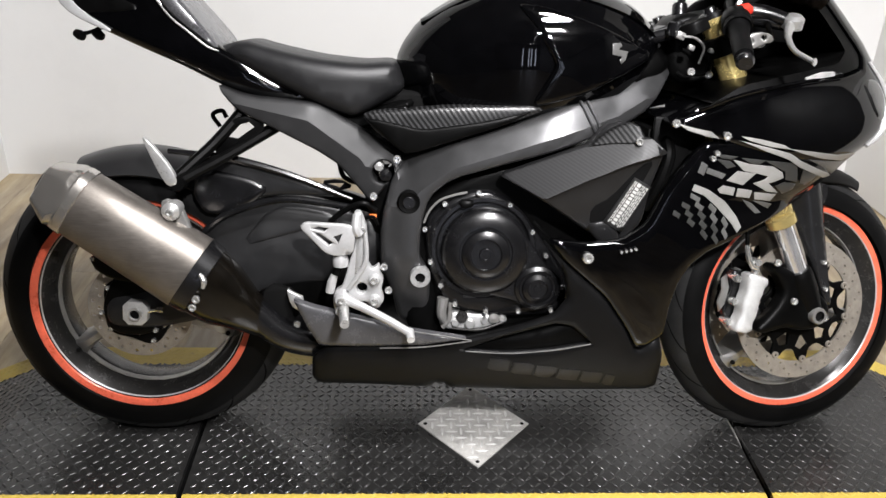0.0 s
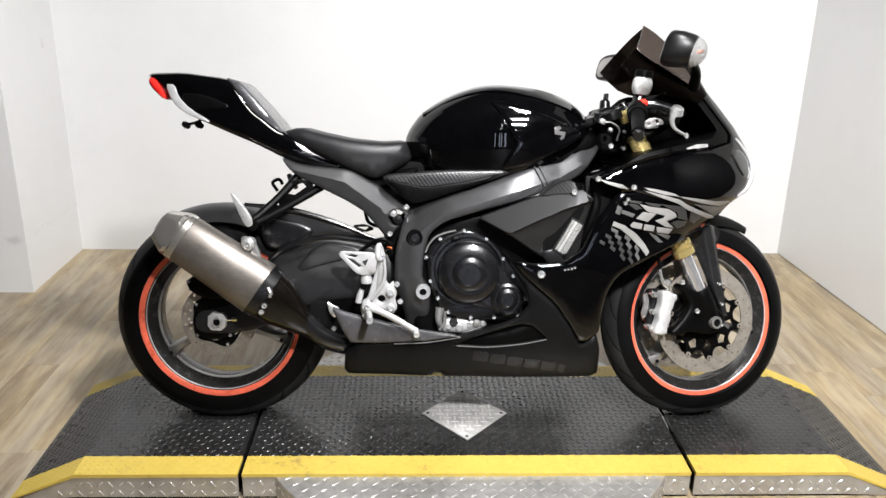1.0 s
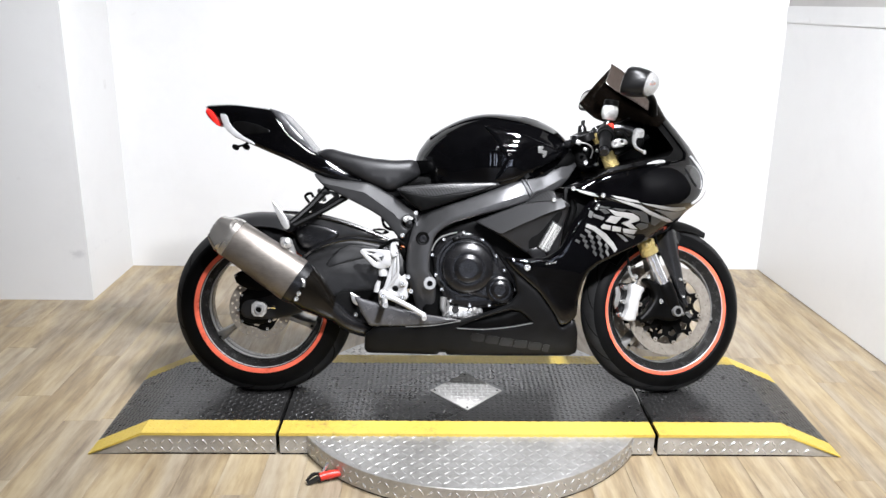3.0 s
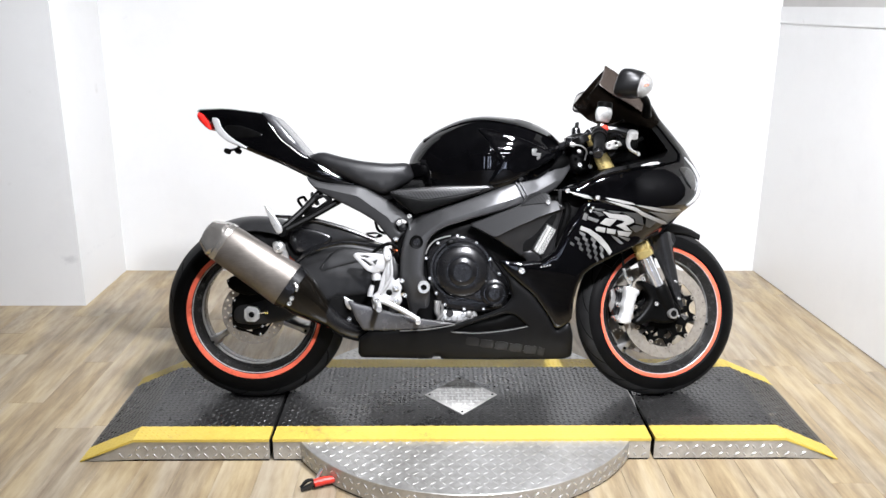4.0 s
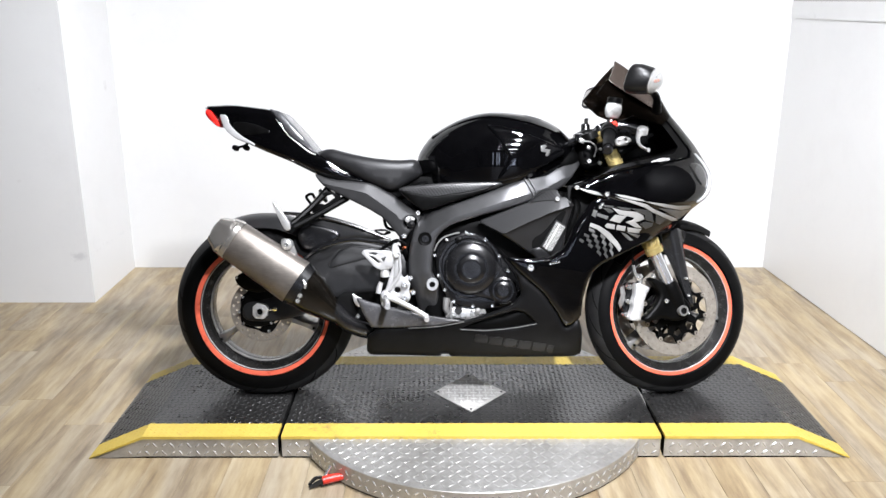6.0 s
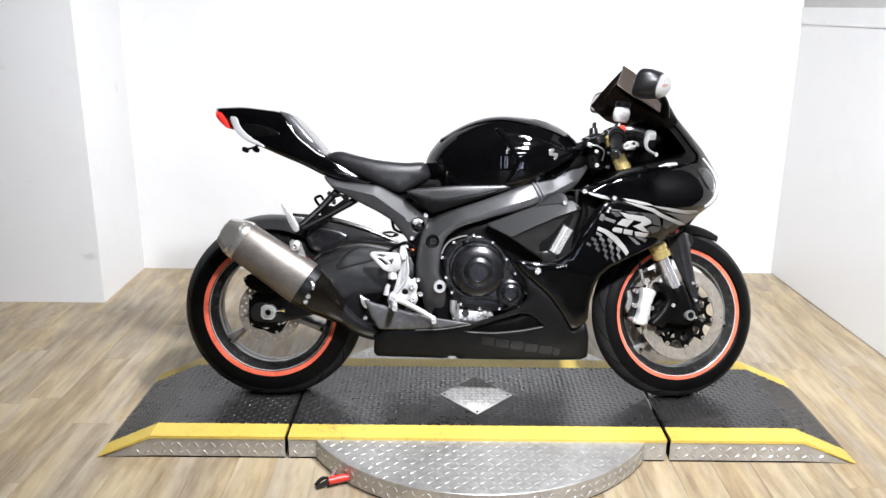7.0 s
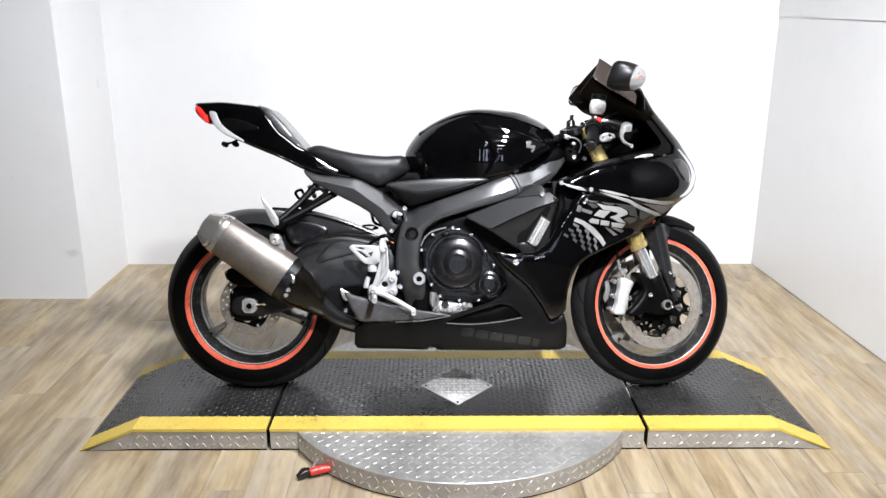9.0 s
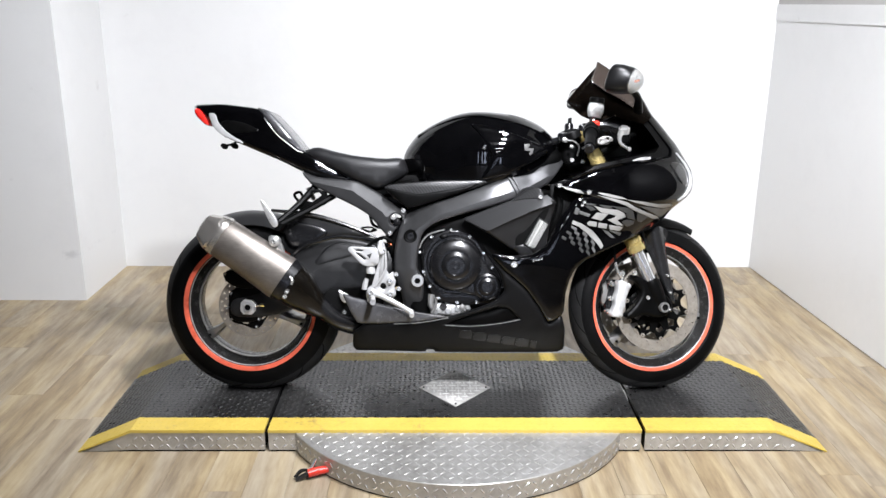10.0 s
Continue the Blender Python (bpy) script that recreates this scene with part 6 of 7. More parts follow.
duct = part("duct_panel", skin(rounded([(0.028, 0.607), (0.185, 0.662), (0.224, 0.708), (0.257, 0.717), (0.284, 0.690), (0.329, 0.664), (0.312, 0.597), (0.304, 0.521), (0.258, 0.470), (0.196, 0.505), (0.106, 0.568)], 1, 0.12), duct_y, lambda x, z: -0.165, 0.010, 0.008, 0.02, (), [[(0.115, 0.5753), (0.16, 0.5967), (0.21, 0.6205), (0.26, 0.6442), (0.30, 0.6632)]]), M["matte"], bike, "matte dark grey air duct panel", 20)
part("ribbed_face", skin(rounded([(0.026, 0.610), (0.187, 0.672), (0.300, 0.691), (0.331, 0.664), (0.262, 0.641), (0.185, 0.609), (0.108, 0.571)], 1, 0.06), lambda x, z: duct_y(x, z) - 0.011, lambda x, z: duct_y(x, z) + 0.01, 0.003, 0.002), M["ductface"], duct, "satin dark grey upper face", 20)
part("ribbed_inlay", skin(rounded([(0.184, 0.668), (0.208, 0.688), (0.232, 0.704), (0.262, 0.717), (0.280, 0.711), (0.289, 0.690), (0.273, 0.679), (0.232, 0.677)], 1, 0.12), lambda x, z: duct_y(x, z) - 0.014, lambda x, z: duct_y(x, z), 0.004, 0.003), M["carbon_dark"], duct, "dark ribbed inlay")
# nearly flush black patch: a recess's shade in colour, without its depth
part("recess", skin(rounded([(0.20, 0.555), (0.235, 0.575), (0.285, 0.64), (0.31, 0.65), (0.29, 0.60), (0.225, 0.52), (0.20, 0.52)], 1), lambda x, z: duct_y(x, z) - 0.0012, lambda x, z: duct_y(x, z), 0.003, 0.0005), M["groove"], duct)
part("lug", skin(rounded([(0.19, 0.520), (0.235, 0.530), (0.262, 0.50), (0.258, 0.470), (0.22, 0.483)], 1), lambda x, z: duct_y(x, z) - 0.007, lambda x, z: duct_y(x, z), 0.01, 0.006), M["matte"], duct)
bolts(bolt_m, duct, [(0.277, duct_y(0.277, 0.684) - 0.014, 0.684)])
warn = part("warning_label", skin([(0.275, 0.617), (0.309, 0.597), (0.263, 0.504), (0.226, 0.526)], lambda x, z: duct_y(x, z) - 0.0075, lambda x, z: duct_y(x, z), 0.002, 0.001, 0.02), M["label"], duct, "black warning label with rows of small pale print")
rl = random.Random(7)
ax, az = Vector((0.034, -0.020)), Vector((-0.047, -0.092))
for u, wide, lo, hi, gap in ((0.09, 0.05, 0.03, 0.10, 0.02), (0.18, 0.05, 0.03, 0.12, 0.02), (0.29, 0.21, 0.045, 0.075, 0.018), (0.56, 0.05, 0.03, 0.10, 0.02),
                             (0.66, 0.05, 0.04, 0.12, 0.02), (0.76, 0.05, 0.03, 0.09, 0.02), (0.86, 0.05, 0.03, 0.10, 0.02)):
    w0 = 0.05
    while w0 < 0.9:
        w1 = min(0.95, w0 + rl.uniform(lo, hi))
        q = [Vector((0.275, 0.617)) + ax * a + az * b for a, b in ((u, w0), (u + wide, w0), (u + wide, w1), (u, w1))]
        part("print_bar", skin([tuple(p) for p in q], lambda x, z: duct_y(x, z) - 0.0082, lambda x, z: duct_y(x, z) - 0.004, 0.0003, 0.0002, 0.05), M["ink"], warn)
        w0 = w1 + gap
part("hose", tube([(0.33, -0.16, 0.70), (0.345, -0.2, 0.66), (0.33, -0.205, 0.60), (0.31, -0.19, 0.55)], 0.012, 10), M["plastic"], duct, "black hose")
part("radiator_grille", box(0.315, 0.415, -0.19, -0.18, 0.53, 0.725, 0.003), M["plastic"], duct)

# -- front fork, steered with the wheel --
FT, FB = Vector((0.405, 0, 0.925)), Vector((0.692, 0, 0.310))
FD = (FB - FT).normalized()


def on_fork(t, y):
    return FT + FD * t + Vector((0, y, 0))


L = (FB - FT).length
fork = part("lower_clamp", plate(rounded([(-0.14, -0.05), (0.14, -0.05), (0.15, 0.02), (0.05, 0.05), (-0.05, 0.05), (-0.15, 0.02)]), -0.016, 0.016, [], 0.006).by(Matrix(((0, 0, 1, 0), (1, 0, 0, 0), (0, -1, 0, 0), (0, 0, 0, 1)))).by(Matrix.Translation(on_fork(0.21, 0))).by(S), M["plastic"], bike, "black lower fork clamp")
for y in (-0.105, 0.105):
    part("fork_tube", tube([on_fork(0.03, y), on_fork(0.45, y)], 0.0265, 24).by(S), M["gold"], fork, "gold fork tube")
    part("seal_head", lathe([(0.0265, 0), (0.031, 0.004), (0.031, 0.022), (0.0285, 0.025), (0.0285, 0.031), (0.0315, 0.034), (0.0315, 0.052), (0.022, 0.056)], 28).by(Matrix.Translation(on_fork(0.430, y)) @ Vector((0, 1, 0)).rotation_difference(FD).to_matrix().to_4x4()).by(S), M["gold"], fork, "gold seal collar")
    part("slider", tube([on_fork(0.45, y), on_fork(0.61, y)], 0.0205, 24).by(S), M["chrome"], fork, "chrome fork slider")
    part("fork_leg", tube([on_fork(0.592, y), on_fork(0.605, y), on_fork(0.64, y), on_fork(L + 0.01, y)], [0.026, 0.029, 0.029, 0.024], 20, 3).by(S), M["plastic"], fork, "black fork leg")
    sgn = -1 if y < 0 else 1
    foot = skin(rounded([(0.557, 0.266), (0.576, 0.255), (0.631, 0.268), (0.660, 0.258), (0.70, 0.258), (0.732, 0.278), (0.735, 0.31), (0.70, 0.345), (0.668, 0.375), (0.630, 0.392), (0.594, 0.408), (0.578, 0.398), (0.604, 0.378), (0.622, 0.345), (0.606, 0.315), (0.586, 0.292)], 1), lambda x, z: -0.122, lambda x, z: -0.09, 0.012, 0.010, 0.015)
    part("axle_clamp", (foot if y < 0 else foot.mirrored()).by(S), M["plastic"], fork, "black axle clamp and caliper mount")
    axle = lathe([(0.011, -0.137), (0.0165, -0.137), (0.018, -0.134), (0.018, -0.10), (0.011, -0.10)], 24).at(FX, 0, FR)
    part("axle_end", (axle if y < 0 else axle.mirrored()).by(S), M["rim"], fork)
    hole = lathe([(0, -0.130), (0.0115, -0.130), (0.0115, -0.10)], 16).at(FX, 0, FR)
    part("axle_bore", (hole if y < 0 else hole.mirrored()).by(S), M["groove"], fork)
    half = skin(rounded([(0.534, 0.385), (0.548, 0.388), (0.563, 0.380), (0.581, 0.375), (0.583, 0.362), (0.573, 0.353), (0.570, 0.339), (0.563, 0.328), (0.563, 0.312), (0.559, 0.295), (0.551, 0.280), (0.553, 0.264), (0.532, 0.260), (0.508, 0.266), (0.514, 0.283), (0.523, 0.302), (0.524, 0.327), (0.532, 0.349), (0.533, 0.365)], 1, 0.15), lambda x, z: -0.124 + 0.25 * abs(x - 0.545 - 0.25 * (z - 0.32)), lambda x, z: -0.088, 0.007, 0.006, 0.01)
    cal = part("caliper", (half if y < 0 else half.mirrored()).by(S), M["caliper"], fork, "silver radial brake caliper")
    inner = skin(rounded([(0.545, 0.262), (0.520, 0.266), (0.508, 0.281), (0.499, 0.304), (0.503, 0.328), (0.513, 0.345), (0.510, 0.368), (0.522, 0.388), (0.548, 0.388), (0.556, 0.33)], 1, 0.1), lambda x, z: -0.084, lambda x, z: -0.048, 0.006, 0.005, 0.012)
    part("caliper_half", (inner if y < 0 else inner.mirrored()).by(S), M["case"], cal, "dark inner caliper half")
    for cx, cz in ((0.515, 0.325), (0.506, 0.281), (0.520, 0.374)):
        pin = lathe([(0, -0.104), (0.006, -0.104), (0.0085, -0.100), (0.0085, -0.092), (0.0065, -0.09), (0.0065, -0.07), (0, -0.07)], 14).at(cx, 0, cz)
        part("pad_pin", (pin if y < 0 else pin.mirrored()).by(S), M["steel"], cal)
    spring = plate([(0.492, 0.372), (0.505, 0.380), (0.512, 0.352), (0.505, 0.318), (0.492, 0.300), (0.486, 0.322), (0.495, 0.348)], -0.083, -0.079)
    part("pad_spring", (spring if y < 0 else spring.mirrored()).by(S), M["rim"], cal)
    pipe = tube([(0.527, sgn * 0.112, 0.448), (0.531, sgn * 0.114, 0.424), (0.540, sgn * 0.115, 0.405), (0.552, sgn * 0.115, 0.396), (0.545, sgn * 0.113, 0.380)], 0.0055, 10)
    part("banjo_pipe", pipe.by(S), M["steel"], cal)
    line = tube([(0.527, sgn * 0.112, 0.445), (0.524, sgn * 0.115, 0.465), (0.520, sgn * 0.11, 0.50), (0.50, sgn * 0.10, 0.58)], 0.0045, 8)
    part("brake_hose", line.by(S), M["plastic"], fork, "black brake hose")
    ban = lathe([(0, -0.125), (0.007, -0.125), (0.009, -0.12), (0.009, -0.10), (0, -0.10)], 12).at(0.549, 0, 0.411)
    part("banjo", (ban if y < 0 else ban.mirrored()).by(S), M["steel"], cal)
bolts(bolt_m, fork, [(0.637, -0.127, 0.327), (0.590, -0.126, 0.411)], S)
bolts(bolt_s, fork, [(0.726, -0.096, 0.400), (0.735, -0.096, 0.341), (0.716, -0.127, 0.285)], S)

# -- front mudguard --
mud = []
for shell in (0, 1):
    for k in range(17):
        a = radians(142 - 5.3 * k)
        for j in range(11):
            t = -1 + j / 5
            rr = FR + 0.016 + 0.012 * (k / 16) - shell * 0.004 - 0.055 * (1 - 0.6 * (k / 16) ** 2) * abs(t) ** 2.2
            mud.append((FX + rr * math.cos(a), (0.082 - shell * 0.004) * (1 - 0.75 * (k / 16) ** 3) * t, FR + rr * math.sin(a)))
N = 17 * 11
mf = [(11 * k + j, 11 * k + j + 1, 11 * k + j + 12, 11 * k + j + 11) for k in range(16) for j in range(10)]
mf += [tuple(N + i for i in q[::-1]) for q in mf]
mf += [(11 * k, 11 * k + 11, N + 11 * k + 11, N + 11 * k) for k in range(16)] + [(11 * k + 10, N + 11 * k + 10, N + 11 * k + 21, 11 * k + 21) for k in range(16)]
mf += [(j, N + j, N + 1 + j, j + 1) for j in range(10)] + [(N - 11 + j, N - 10 + j, 2 * N - 10 + j, 2 * N - 11 + j) for j in range(10)]
guard = part("front_mudguard", Geo(mud, mf).by(S), M["plastic"], bike, "black front mudguard")
fin = skin(rounded([(0.640, 0.560), (0.70, 0.575), (0.745, 0.560), (0.726, 0.50), (0.736, 0.442), (0.748, 0.367), (0.760, 0.303), (0.744, 0.303), (0.716, 0.368), (0.684, 0.443), (0.655, 0.505)], 1), lambda x, z: -0.096 + 0.9 * max(0, abs(x - (0.70 + 0.22 * (0.5 - z))) - 0.012), lambda x, z: -0.072, 0.006, 0.004, 0.012)
for s, g in ((1, fin), (-1, fin.mirrored())):
    part("side_leg", g.by(S), M["legsatin"], guard, "dark grey mudguard side leg")

# -- bars and controls --
bars = part("top_clamp", plate(rounded([(-0.135, -0.04), (-0.09, 0.055), (0.09, 0.055), (0.135, -0.04), (0.10, -0.075), (0.03, -0.045), (-0.03, -0.045), (-0.10, -0.075)]), -0.012, 0.012, [], 0.005).by(Matrix(((0, 0, 1, 0), (1, 0, 0, 0), (0, -1, 0, 0), (0, 0, 0, 1)))).by(pose(0.415, 0, 0.893, 0, -22, 0)).by(S), M["plastic"], bike, "black top fork clamp")
part("key_switch", lathe([(0, -0.02), (0.012, -0.02), (0.015, -0.016), (0.016, 0.01)], 20).at(0.405, 0, 0.915, -90).by(S), M["case"], bars, "ignition switch")
part("key", box(-0.004, 0.004, -0.011, 0.011, 0.0, 0.026, 0.002).at(0.407, 0, 0.928, 0, 5, 0).by(S), M["plastic"], bars, "black ignition key")
for y in (-0.105, 0.105):
    s = -1 if y < 0 else 1
    cap = lathe([(0, -0.02), (0.010, -0.02), (0.012, -0.012), (0.024, -0.010), (0.026, 0.012)], 20).by(Matrix.Translation(on_fork(0.03, y)) @ Vector((0, 1, 0)).rotation_difference(FD).to_matrix().to_4x4()).by(S)
    part("fork_cap", cap, M["case"], bars, "black fork cap")
    part("clip_on", lathe([(0.0275, -0.02), (0.036, -0.018), (0.036, 0.018), (0.0275, 0.02)], 24).by(Matrix.Translation(on_fork(0.085, y)) @ Vector((0, 1, 0)).rotation_difference(FD).to_matrix().to_4x4()).by(S), M["plastic"], bars, "black clip-on clamp")
    a, b = (Vector((0.462, -0.125, 0.935)), Vector((0.413, -0.340, 0.838))) if s < 0 else (S @ Vector((0.440, 0.125, 0.912)), S @ Vector((0.340, 0.350, 0.818)))
    fwd = Vector((1, 0, 0)) if s < 0 else Vector((0.976, -0.216, 0))
    part("bar", tube([a, b], 0.0115, 14), M["plastic"], bars)
    g0, g1 = a.lerp(b, 0.44), a.lerp(b, 0.95)
    grip = part("grip", tube([g0, a.lerp(b, 0.50), a.lerp(b, 0.53), g1], [0.025, 0.025, 0.018, 0.0165], 18, 2), M["rubber"], bars, "black rubber grip")
    part("bar_end", tube([g1, a.lerp(b, 1.02), a.lerp(b, 1.05)], [0.013, 0.016, 0.012], 16, 2), M["case"], grip, "black bar end weight")
    part("switch_box", tube([a.lerp(b, 0.26), a.lerp(b, 0.30), a.lerp(b, 0.42), a.lerp(b, 0.44)], [0.018, 0.026, 0.028, 0.024], 14, 2), M["plastic"], bars, "black switch housing")
    up = Vector((0, 0, 1))
    piv = a.lerp(b, 0.33) + fwd * 0.106 - up * 0.002
    part("lever_perch", tube([a.lerp(b, 0.18), a.lerp(b, 0.22) + fwd * 0.05 + up * 0.004, piv], [0.017, 0.015, 0.012], 12, 3), M["case"], bars)
    part("lever_pivot", lathe([(0, -0.014), (0.012, -0.014), (0.019, -0.008), (0.019, 0.010), (0, 0.014)], 18).at(*piv, -70), M["alu"], bars, "silver lever pivot")
    lv = tube([piv, a.lerp(b, 0.42) + fwd * 0.096 - up * 0.004, a.lerp(b, 0.52) + fwd * 0.092 - up * 0.011, a.lerp(b, 0.68) + fwd * 0.099 - up * 0.016, a.lerp(b, 0.88) + fwd * 0.120 - up * 0.011, a.lerp(b, 0.91) + fwd * 0.125 - up * 0.010], [0.012, 0.010, 0.008, 0.007, 0.006, 0.0095], 10, 5, flat=0.7)
    part("lever", lv, M["alu"], bars, "bright aluminium lever")
part("stop_switch", box(-0.012, 0.012, -0.013, 0.013, 0, 0.014, 0.004).at(0.460, -0.195, 0.916, 20, -10, 0), M["redplastic"], bars, "red engine stop switch")
RS = Vector((0.463, -0.17, 0.968))
part("reservoir", lathe([(0, 0.026), (0.019, 0.026), (0.025, 0.016), (0.027, 0.004), (0.026, -0.010), (0.020, -0.024), (0, -0.026)], 22).at(*RS, 90, 8), M["jar"], bars, "clear brake fluid reservoir")
part("reservoir_cap", lathe([(0, 0.040), (0.022, 0.040), (0.0245, 0.037), (0.0245, 0.022), (0, 0.022)], 22).at(*RS, 90, 8), M["plastic"], bars, "black reservoir cap")
part("reservoir_stay", tube([RS + Vector((0, 0, -0.02)), RS + Vector((-0.008, -0.01, -0.035)), RS + Vector((-0.01, -0.01, -0.05))], 0.005, 8), M["steel"], bars)
for pts, r, mt in (([(0.36, -0.09, 0.885), (0.375, -0.12, 0.872), (0.40, -0.12, 0.868), (0.42, -0.115, 0.85), (0.415, -0.11, 0.82)], 0.0025, "rim"),
                   ([(0.50, -0.20, 0.90), (0.52, -0.18, 0.87), (0.50, -0.14, 0.85), (0.46, -0.12, 0.86)], 0.005, "plastic"),
                   ([(0.47, -0.20, 0.875), (0.485, -0.20, 0.858), (0.505, -0.19, 0.862), (0.49, -0.18, 0.88)], 0.003, "rim"),
                   ([(0.53, -0.16, 0.95), (0.50, -0.12, 0.93), (0.47, -0.10, 0.90)], 0.004, "plastic"),
                   ([(0.38, -0.09, 0.80), (0.40, -0.11, 0.79), (0.43, -0.115, 0.80), (0.44, -0.11, 0.84)], 0.005, "plastic")):
    part("cable", tube(pts, r, 8), M[mt], bars, "thin control cable")
for x, z, w in ((0.372, 0.872, 0.014), (0.395, 0.85, 0.010), (0.435, 0.845, 0.009), (0.478, 0.895, 0.011)):
    part("connector", box(-w * 0.6, w * 0.6, -0.006, 0.006, -w * 0.5, w * 0.5, 0.002).at(x, -0.115, z, 0, 20, 0), M["rim"], bars, "pale cable connector")
part("cable_holder", plate(rounded([(0.462, 0.872), (0.486, 0.884), (0.512, 0.880), (0.518, 0.866), (0.500, 0.862), (0.480, 0.852), (0.466, 0.856)], 1), -0.205, -0.195, [circle(0.476, 0.866, 0.004, 10), circle(0.498, 0.873, 0.005, 10)], 0.002), M["rim"], bars, "pale cable holder")
part("master_cylinder", tube([(0.490, -0.165, 0.905), (0.520, -0.175, 0.902), (0.556, -0.185, 0.894)], [0.012, 0.014, 0.010], 12), M["case"], bars, "black brake master cylinder")
part("steering_damper", tube([(0.33, -0.06, 0.865), (0.40, -0.085, 0.885)], 0.013, 12), M["case"], bars)
bolts(bolt_m, bars, [(0.395, -0.125, 0.805), (0.43, -0.125, 0.80)])
part("damper_knob", lathe([(0, -0.012), (0.016, -0.012), (0.018, 0), (0.018, 0.012), (0, 0.012)], 16).at(0.37, -0.09, 0.885, -80), M["case"], bars)

# -- windscreen --
def screen_geo(off):
    """The curved screen between its base on the cowl and its top edge."""
    v, f, nu, nv = [], [], 17, 9
    for sh in (0, 1):
        for i in range(nv):
            t = i / (nv - 1)
            for j in range(nu):
                u = -1 + 2 * j / (nu - 1)
                k = abs(u) ** 1.7
                x = smooth_at(t, (0, 0.35, 0.7, 1), (0.690, 0.650, 0.580, 0.500), 0.1) * (1 - k) + smooth_at(t, (0, 0.4, 0.75, 1), (0.640, 0.560, 0.470, 0.408), 0.1) * k
                z = smooth_at(t, (0, 0.35, 0.7, 1), (0.958, 1.034, 1.094, 1.146), 0.1) * (1 - k) + smooth_at(t, (0, 0.4, 0.75, 1), (0.925, 0.945, 0.965, 1.030), 0.1) * k
                v.append((x - sh * 0.003, 0.128 * math.sin(u * 1.45) / math.sin(1.45) * (1 - sh * 0.02), z - sh * 0.002))
    n = nu * nv
    f = [(nu * i + j, nu * i + j + 1, nu * i + nu + j + 1, nu * i + nu + j) for i in range(nv - 1) for j in range(nu - 1)]
    f += [tuple(n + k for k in q[::-1]) for q in f]
    ring_ = [j for j in range(nu)] + [nu * i + nu - 1 for i in range(1, nv)] + [nu * (nv - 1) + j for j in range(nu - 2, -1, -1)] + [nu * i for i in range(nv - 2, 0, -1)]
    f += [(a, b, n + b, n + a) for a, b in zip(ring_[1:] + ring_[:1], ring_)]
    return Geo(v, f)


screen = part("windscreen", screen_geo(0), M["screen"], bike, "dark smoked windscreen", 60)
# overlay on the near side: wall light through the screen, put into colour
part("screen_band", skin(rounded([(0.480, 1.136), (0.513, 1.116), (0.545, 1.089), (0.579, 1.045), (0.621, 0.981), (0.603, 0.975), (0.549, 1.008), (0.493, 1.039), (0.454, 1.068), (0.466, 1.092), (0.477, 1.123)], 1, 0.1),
     lambda x, z: -0.131 + 0.42 * max(0, z - 1.325 + 0.575 * x), lambda x, z: -0.126 + 0.42 * max(0, z - 1.325 + 0.575 * x), 0.002, 0.001), M["screenglow"], screen, "brown overlay for the back wall's light through the screen")

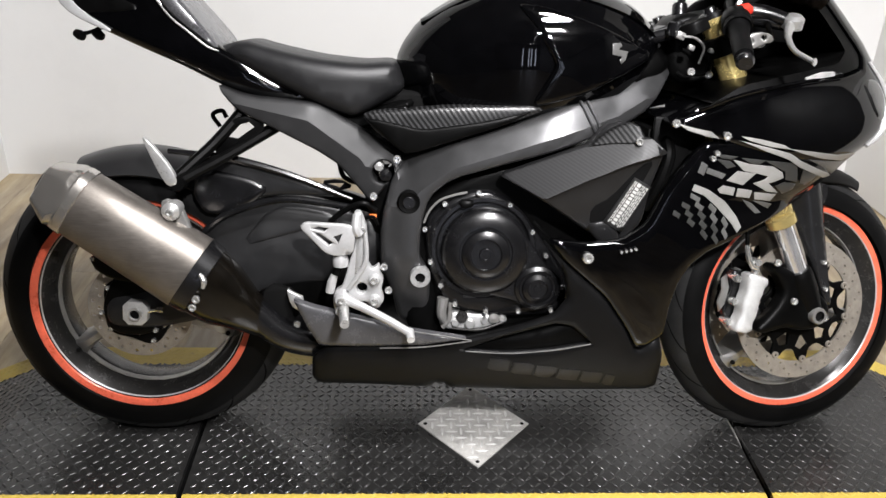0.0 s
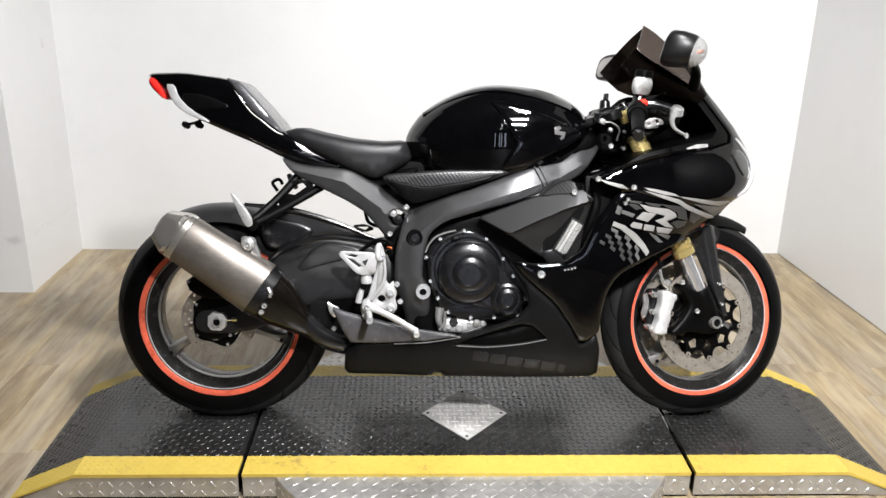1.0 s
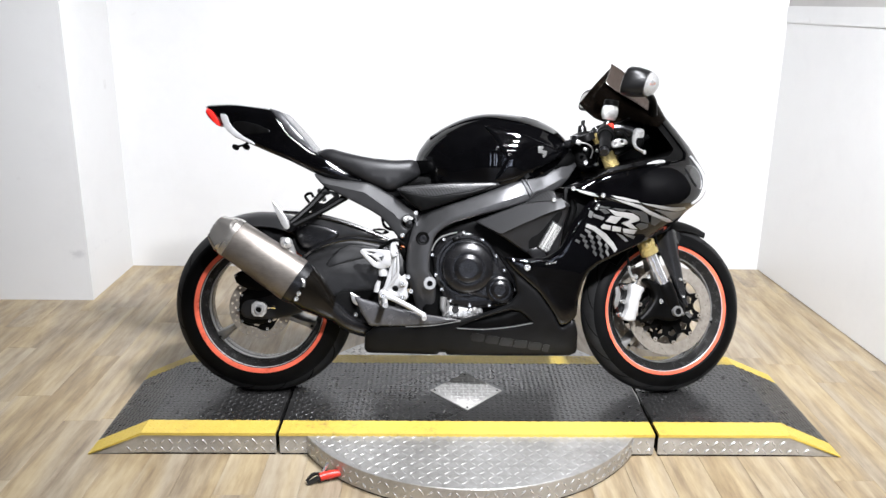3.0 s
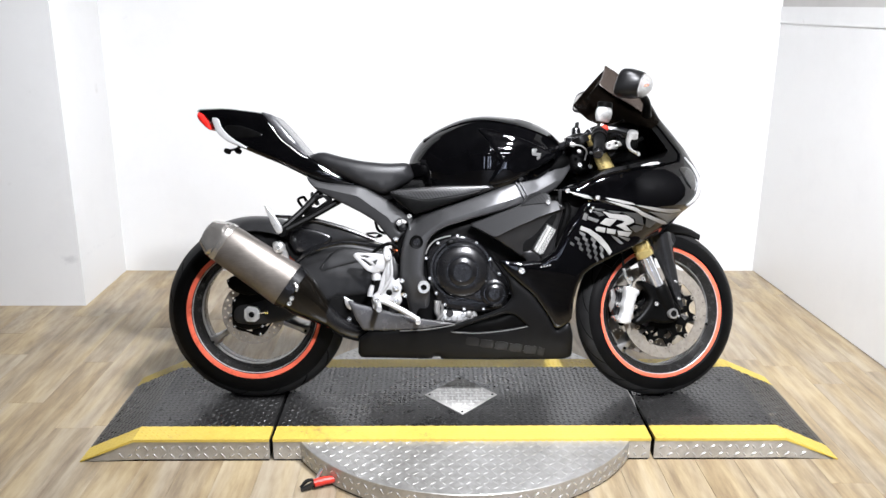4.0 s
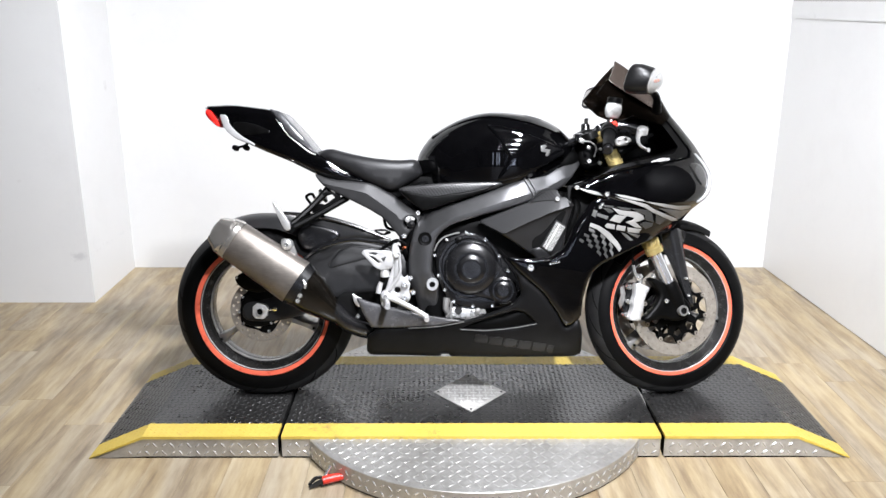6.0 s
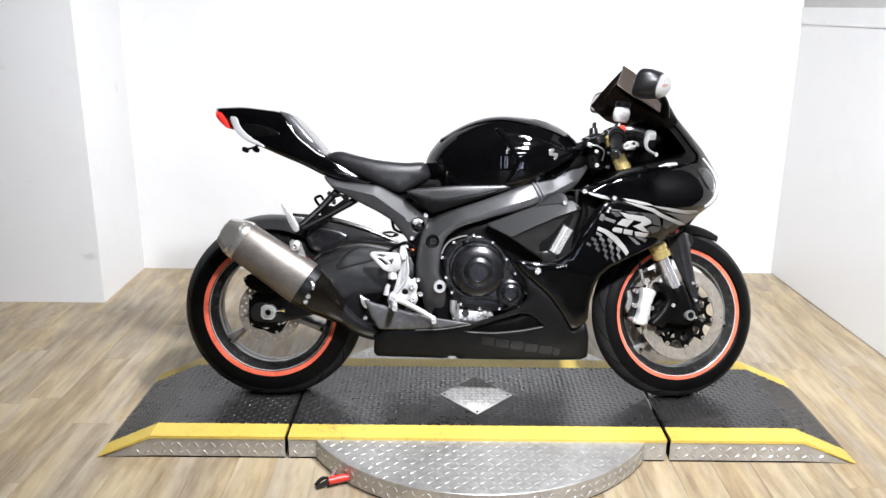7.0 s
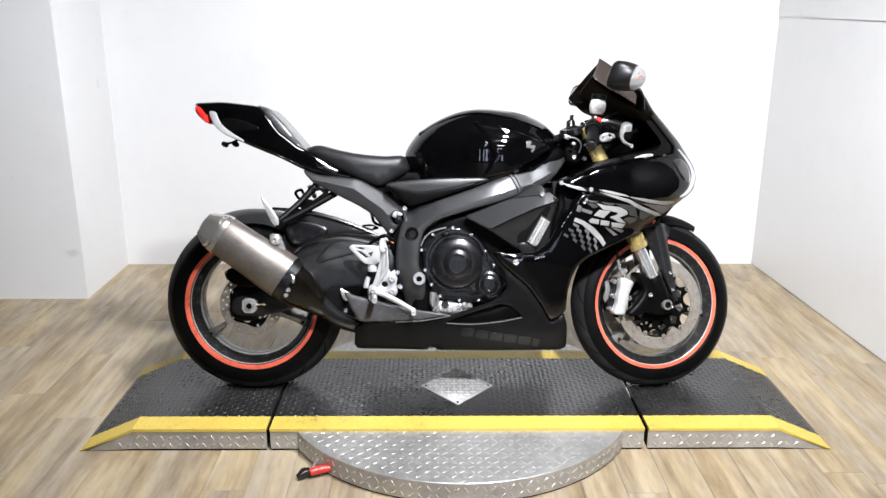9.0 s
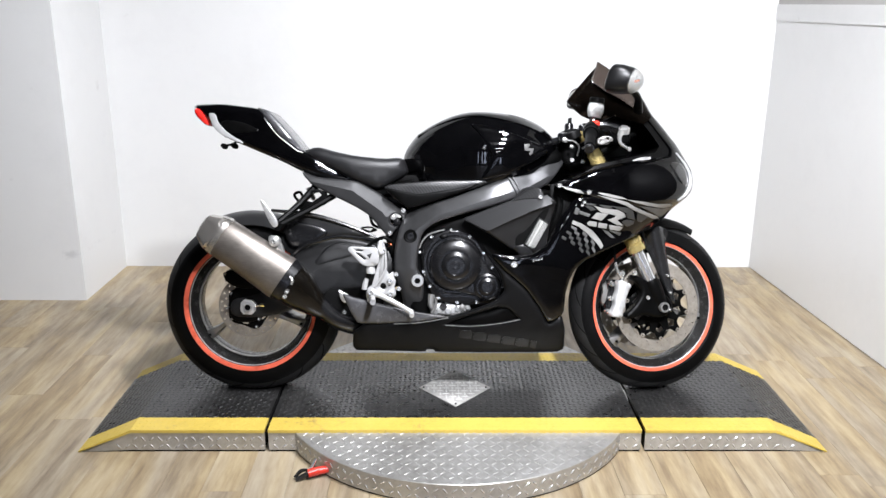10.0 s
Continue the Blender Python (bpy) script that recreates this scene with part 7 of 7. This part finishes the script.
# -- mirrors --
for s in (-1, 1):
    slant = Matrix(((1, 0, 0.32, -0.32 * 1.045), (0, 1, 0, 0), (0, 0, 1, 0), (0, 0, 0, 1)))
    turn = Matrix.Translation((0.51, s * 0.33, 0)) @ pose(0, 0, 0, 0, 0, 25 * s) @ Matrix.Translation((-0.51, 0, 0)) @ slant
    shell = loft([ring(Vector((x, 0, z)), Vector((1, 0, 0)), a, b, 28, p) for x, z, a, b, p in ((0.476, 1.052, 0.034, 0.058, 3.2), (0.479, 1.052, 0.040, 0.063, 3.4), (0.486, 1.052, 0.0425, 0.066, 3.6), (0.510, 1.049, 0.0425, 0.067, 3.4), (0.538, 1.044, 0.039, 0.062, 2.8), (0.548, 1.042, 0.036, 0.058, 2.6))])
    mir = part("mirror", shell.by(turn), M["satinshell"], bike, "black rear-view mirror with a clear indicator")
    part("mirror_glass", loft([ring(Vector((x, 0, 1.052)), Vector((1, 0, 0)), a, b, 28, 3.2) for x, a, b in ((0.4745, 0.030, 0.053), (0.477, 0.033, 0.056))]).by(turn), M["mirror"], mir, "mirror glass")
    part("indicator", loft([ring(Vector((x, 0, z)), Vector((1, 0, 0)), a, b, 28, 2.3) for x, z, a, b in ((0.546, 1.042, 0.0365, 0.0585), (0.556, 1.040, 0.034, 0.053), (0.569, 1.037, 0.025, 0.041), (0.576, 1.035, 0.011, 0.023))]).by(turn), M["clearlens"], mir, "clear indicator lens")
    part("bulb", lathe([(0, -0.009), (0.003, -0.008), (0.0048, 0), (0.003, 0.008), (0, 0.009)], 14).at(0.560, 0.02 * s, 1.042, 0, 0, 90).by(turn), M["amber"], mir, "orange indicator bulb")
    part("reflector", loft([ring(Vector((x, 0, 1.042)), Vector((1, 0, 0)), a, b, 24, 2.4) for x, a, b in ((0.547, 0.034, 0.055), (0.549, 0.030, 0.050))]).by(turn), M["alu"], mir, "bright reflector behind the lens")
    part("mirror_stalk", tube([(0.555, s * 0.30, 1.02), (0.585, s * 0.24, 1.00), (0.60, s * 0.18, 0.965)], [0.009, 0.010, 0.013], 12, flat=1.3), M["plastic"], mir, "black mirror stalk")


# ---- floor planks ----
PW, PL = 0.126, 0.92
plank = mesh_of("plank", Geo([(x, y, z) for z, e in ((0.0, 0.0008), (-0.0008, 0.0003), (-0.008, 0.0003)) for x, y in ((e, e), (PW - e, e), (PW - e, PL - e), (e, PL - e))],
                [(0, 1, 2, 3)] + [(4 * k + i, 4 * k + 4 + i, 4 * k + 4 + (i + 1) % 4, 4 * k + (i + 1) % 4) for k in (0, 1) for i in range(4)]), M["wood"], 0)
rng = random.Random(4)
far = []
cols = int((RIGHT - LEFT) / PW) + 1
for i in range(cols):
    x, top = RIGHT - (i + 1) * PW, BACK if RIGHT - (i + 0.5) * PW > STEP_X else STEP_Y
    cut = rng.uniform(0.25, 1.0) * PL
    while top > -3.6:
        shared("plank", plank, (x, top - cut, 0.0), floor, Matrix.Diagonal((1, cut / PL, 1, 1)))
        top, cut = top - cut, PL
    while top - PL > FRONT:
        far += [(x + 0.0004, top - PL + 0.0004, 0.0), (x + PW - 0.0004, top - PL + 0.0004, 0.0), (x + PW - 0.0004, top - 0.0004, 0.0), (x + 0.0004, top - 0.0004, 0.0)]
        top -= PL
# the boards of the far hall, joined
tagged(part("far_planks", Geo(far, [(4 * k, 4 * k + 1, 4 * k + 2, 4 * k + 3) for k in range(len(far) // 4)]), M["wood"], floor, "", 0), kind="stuff")
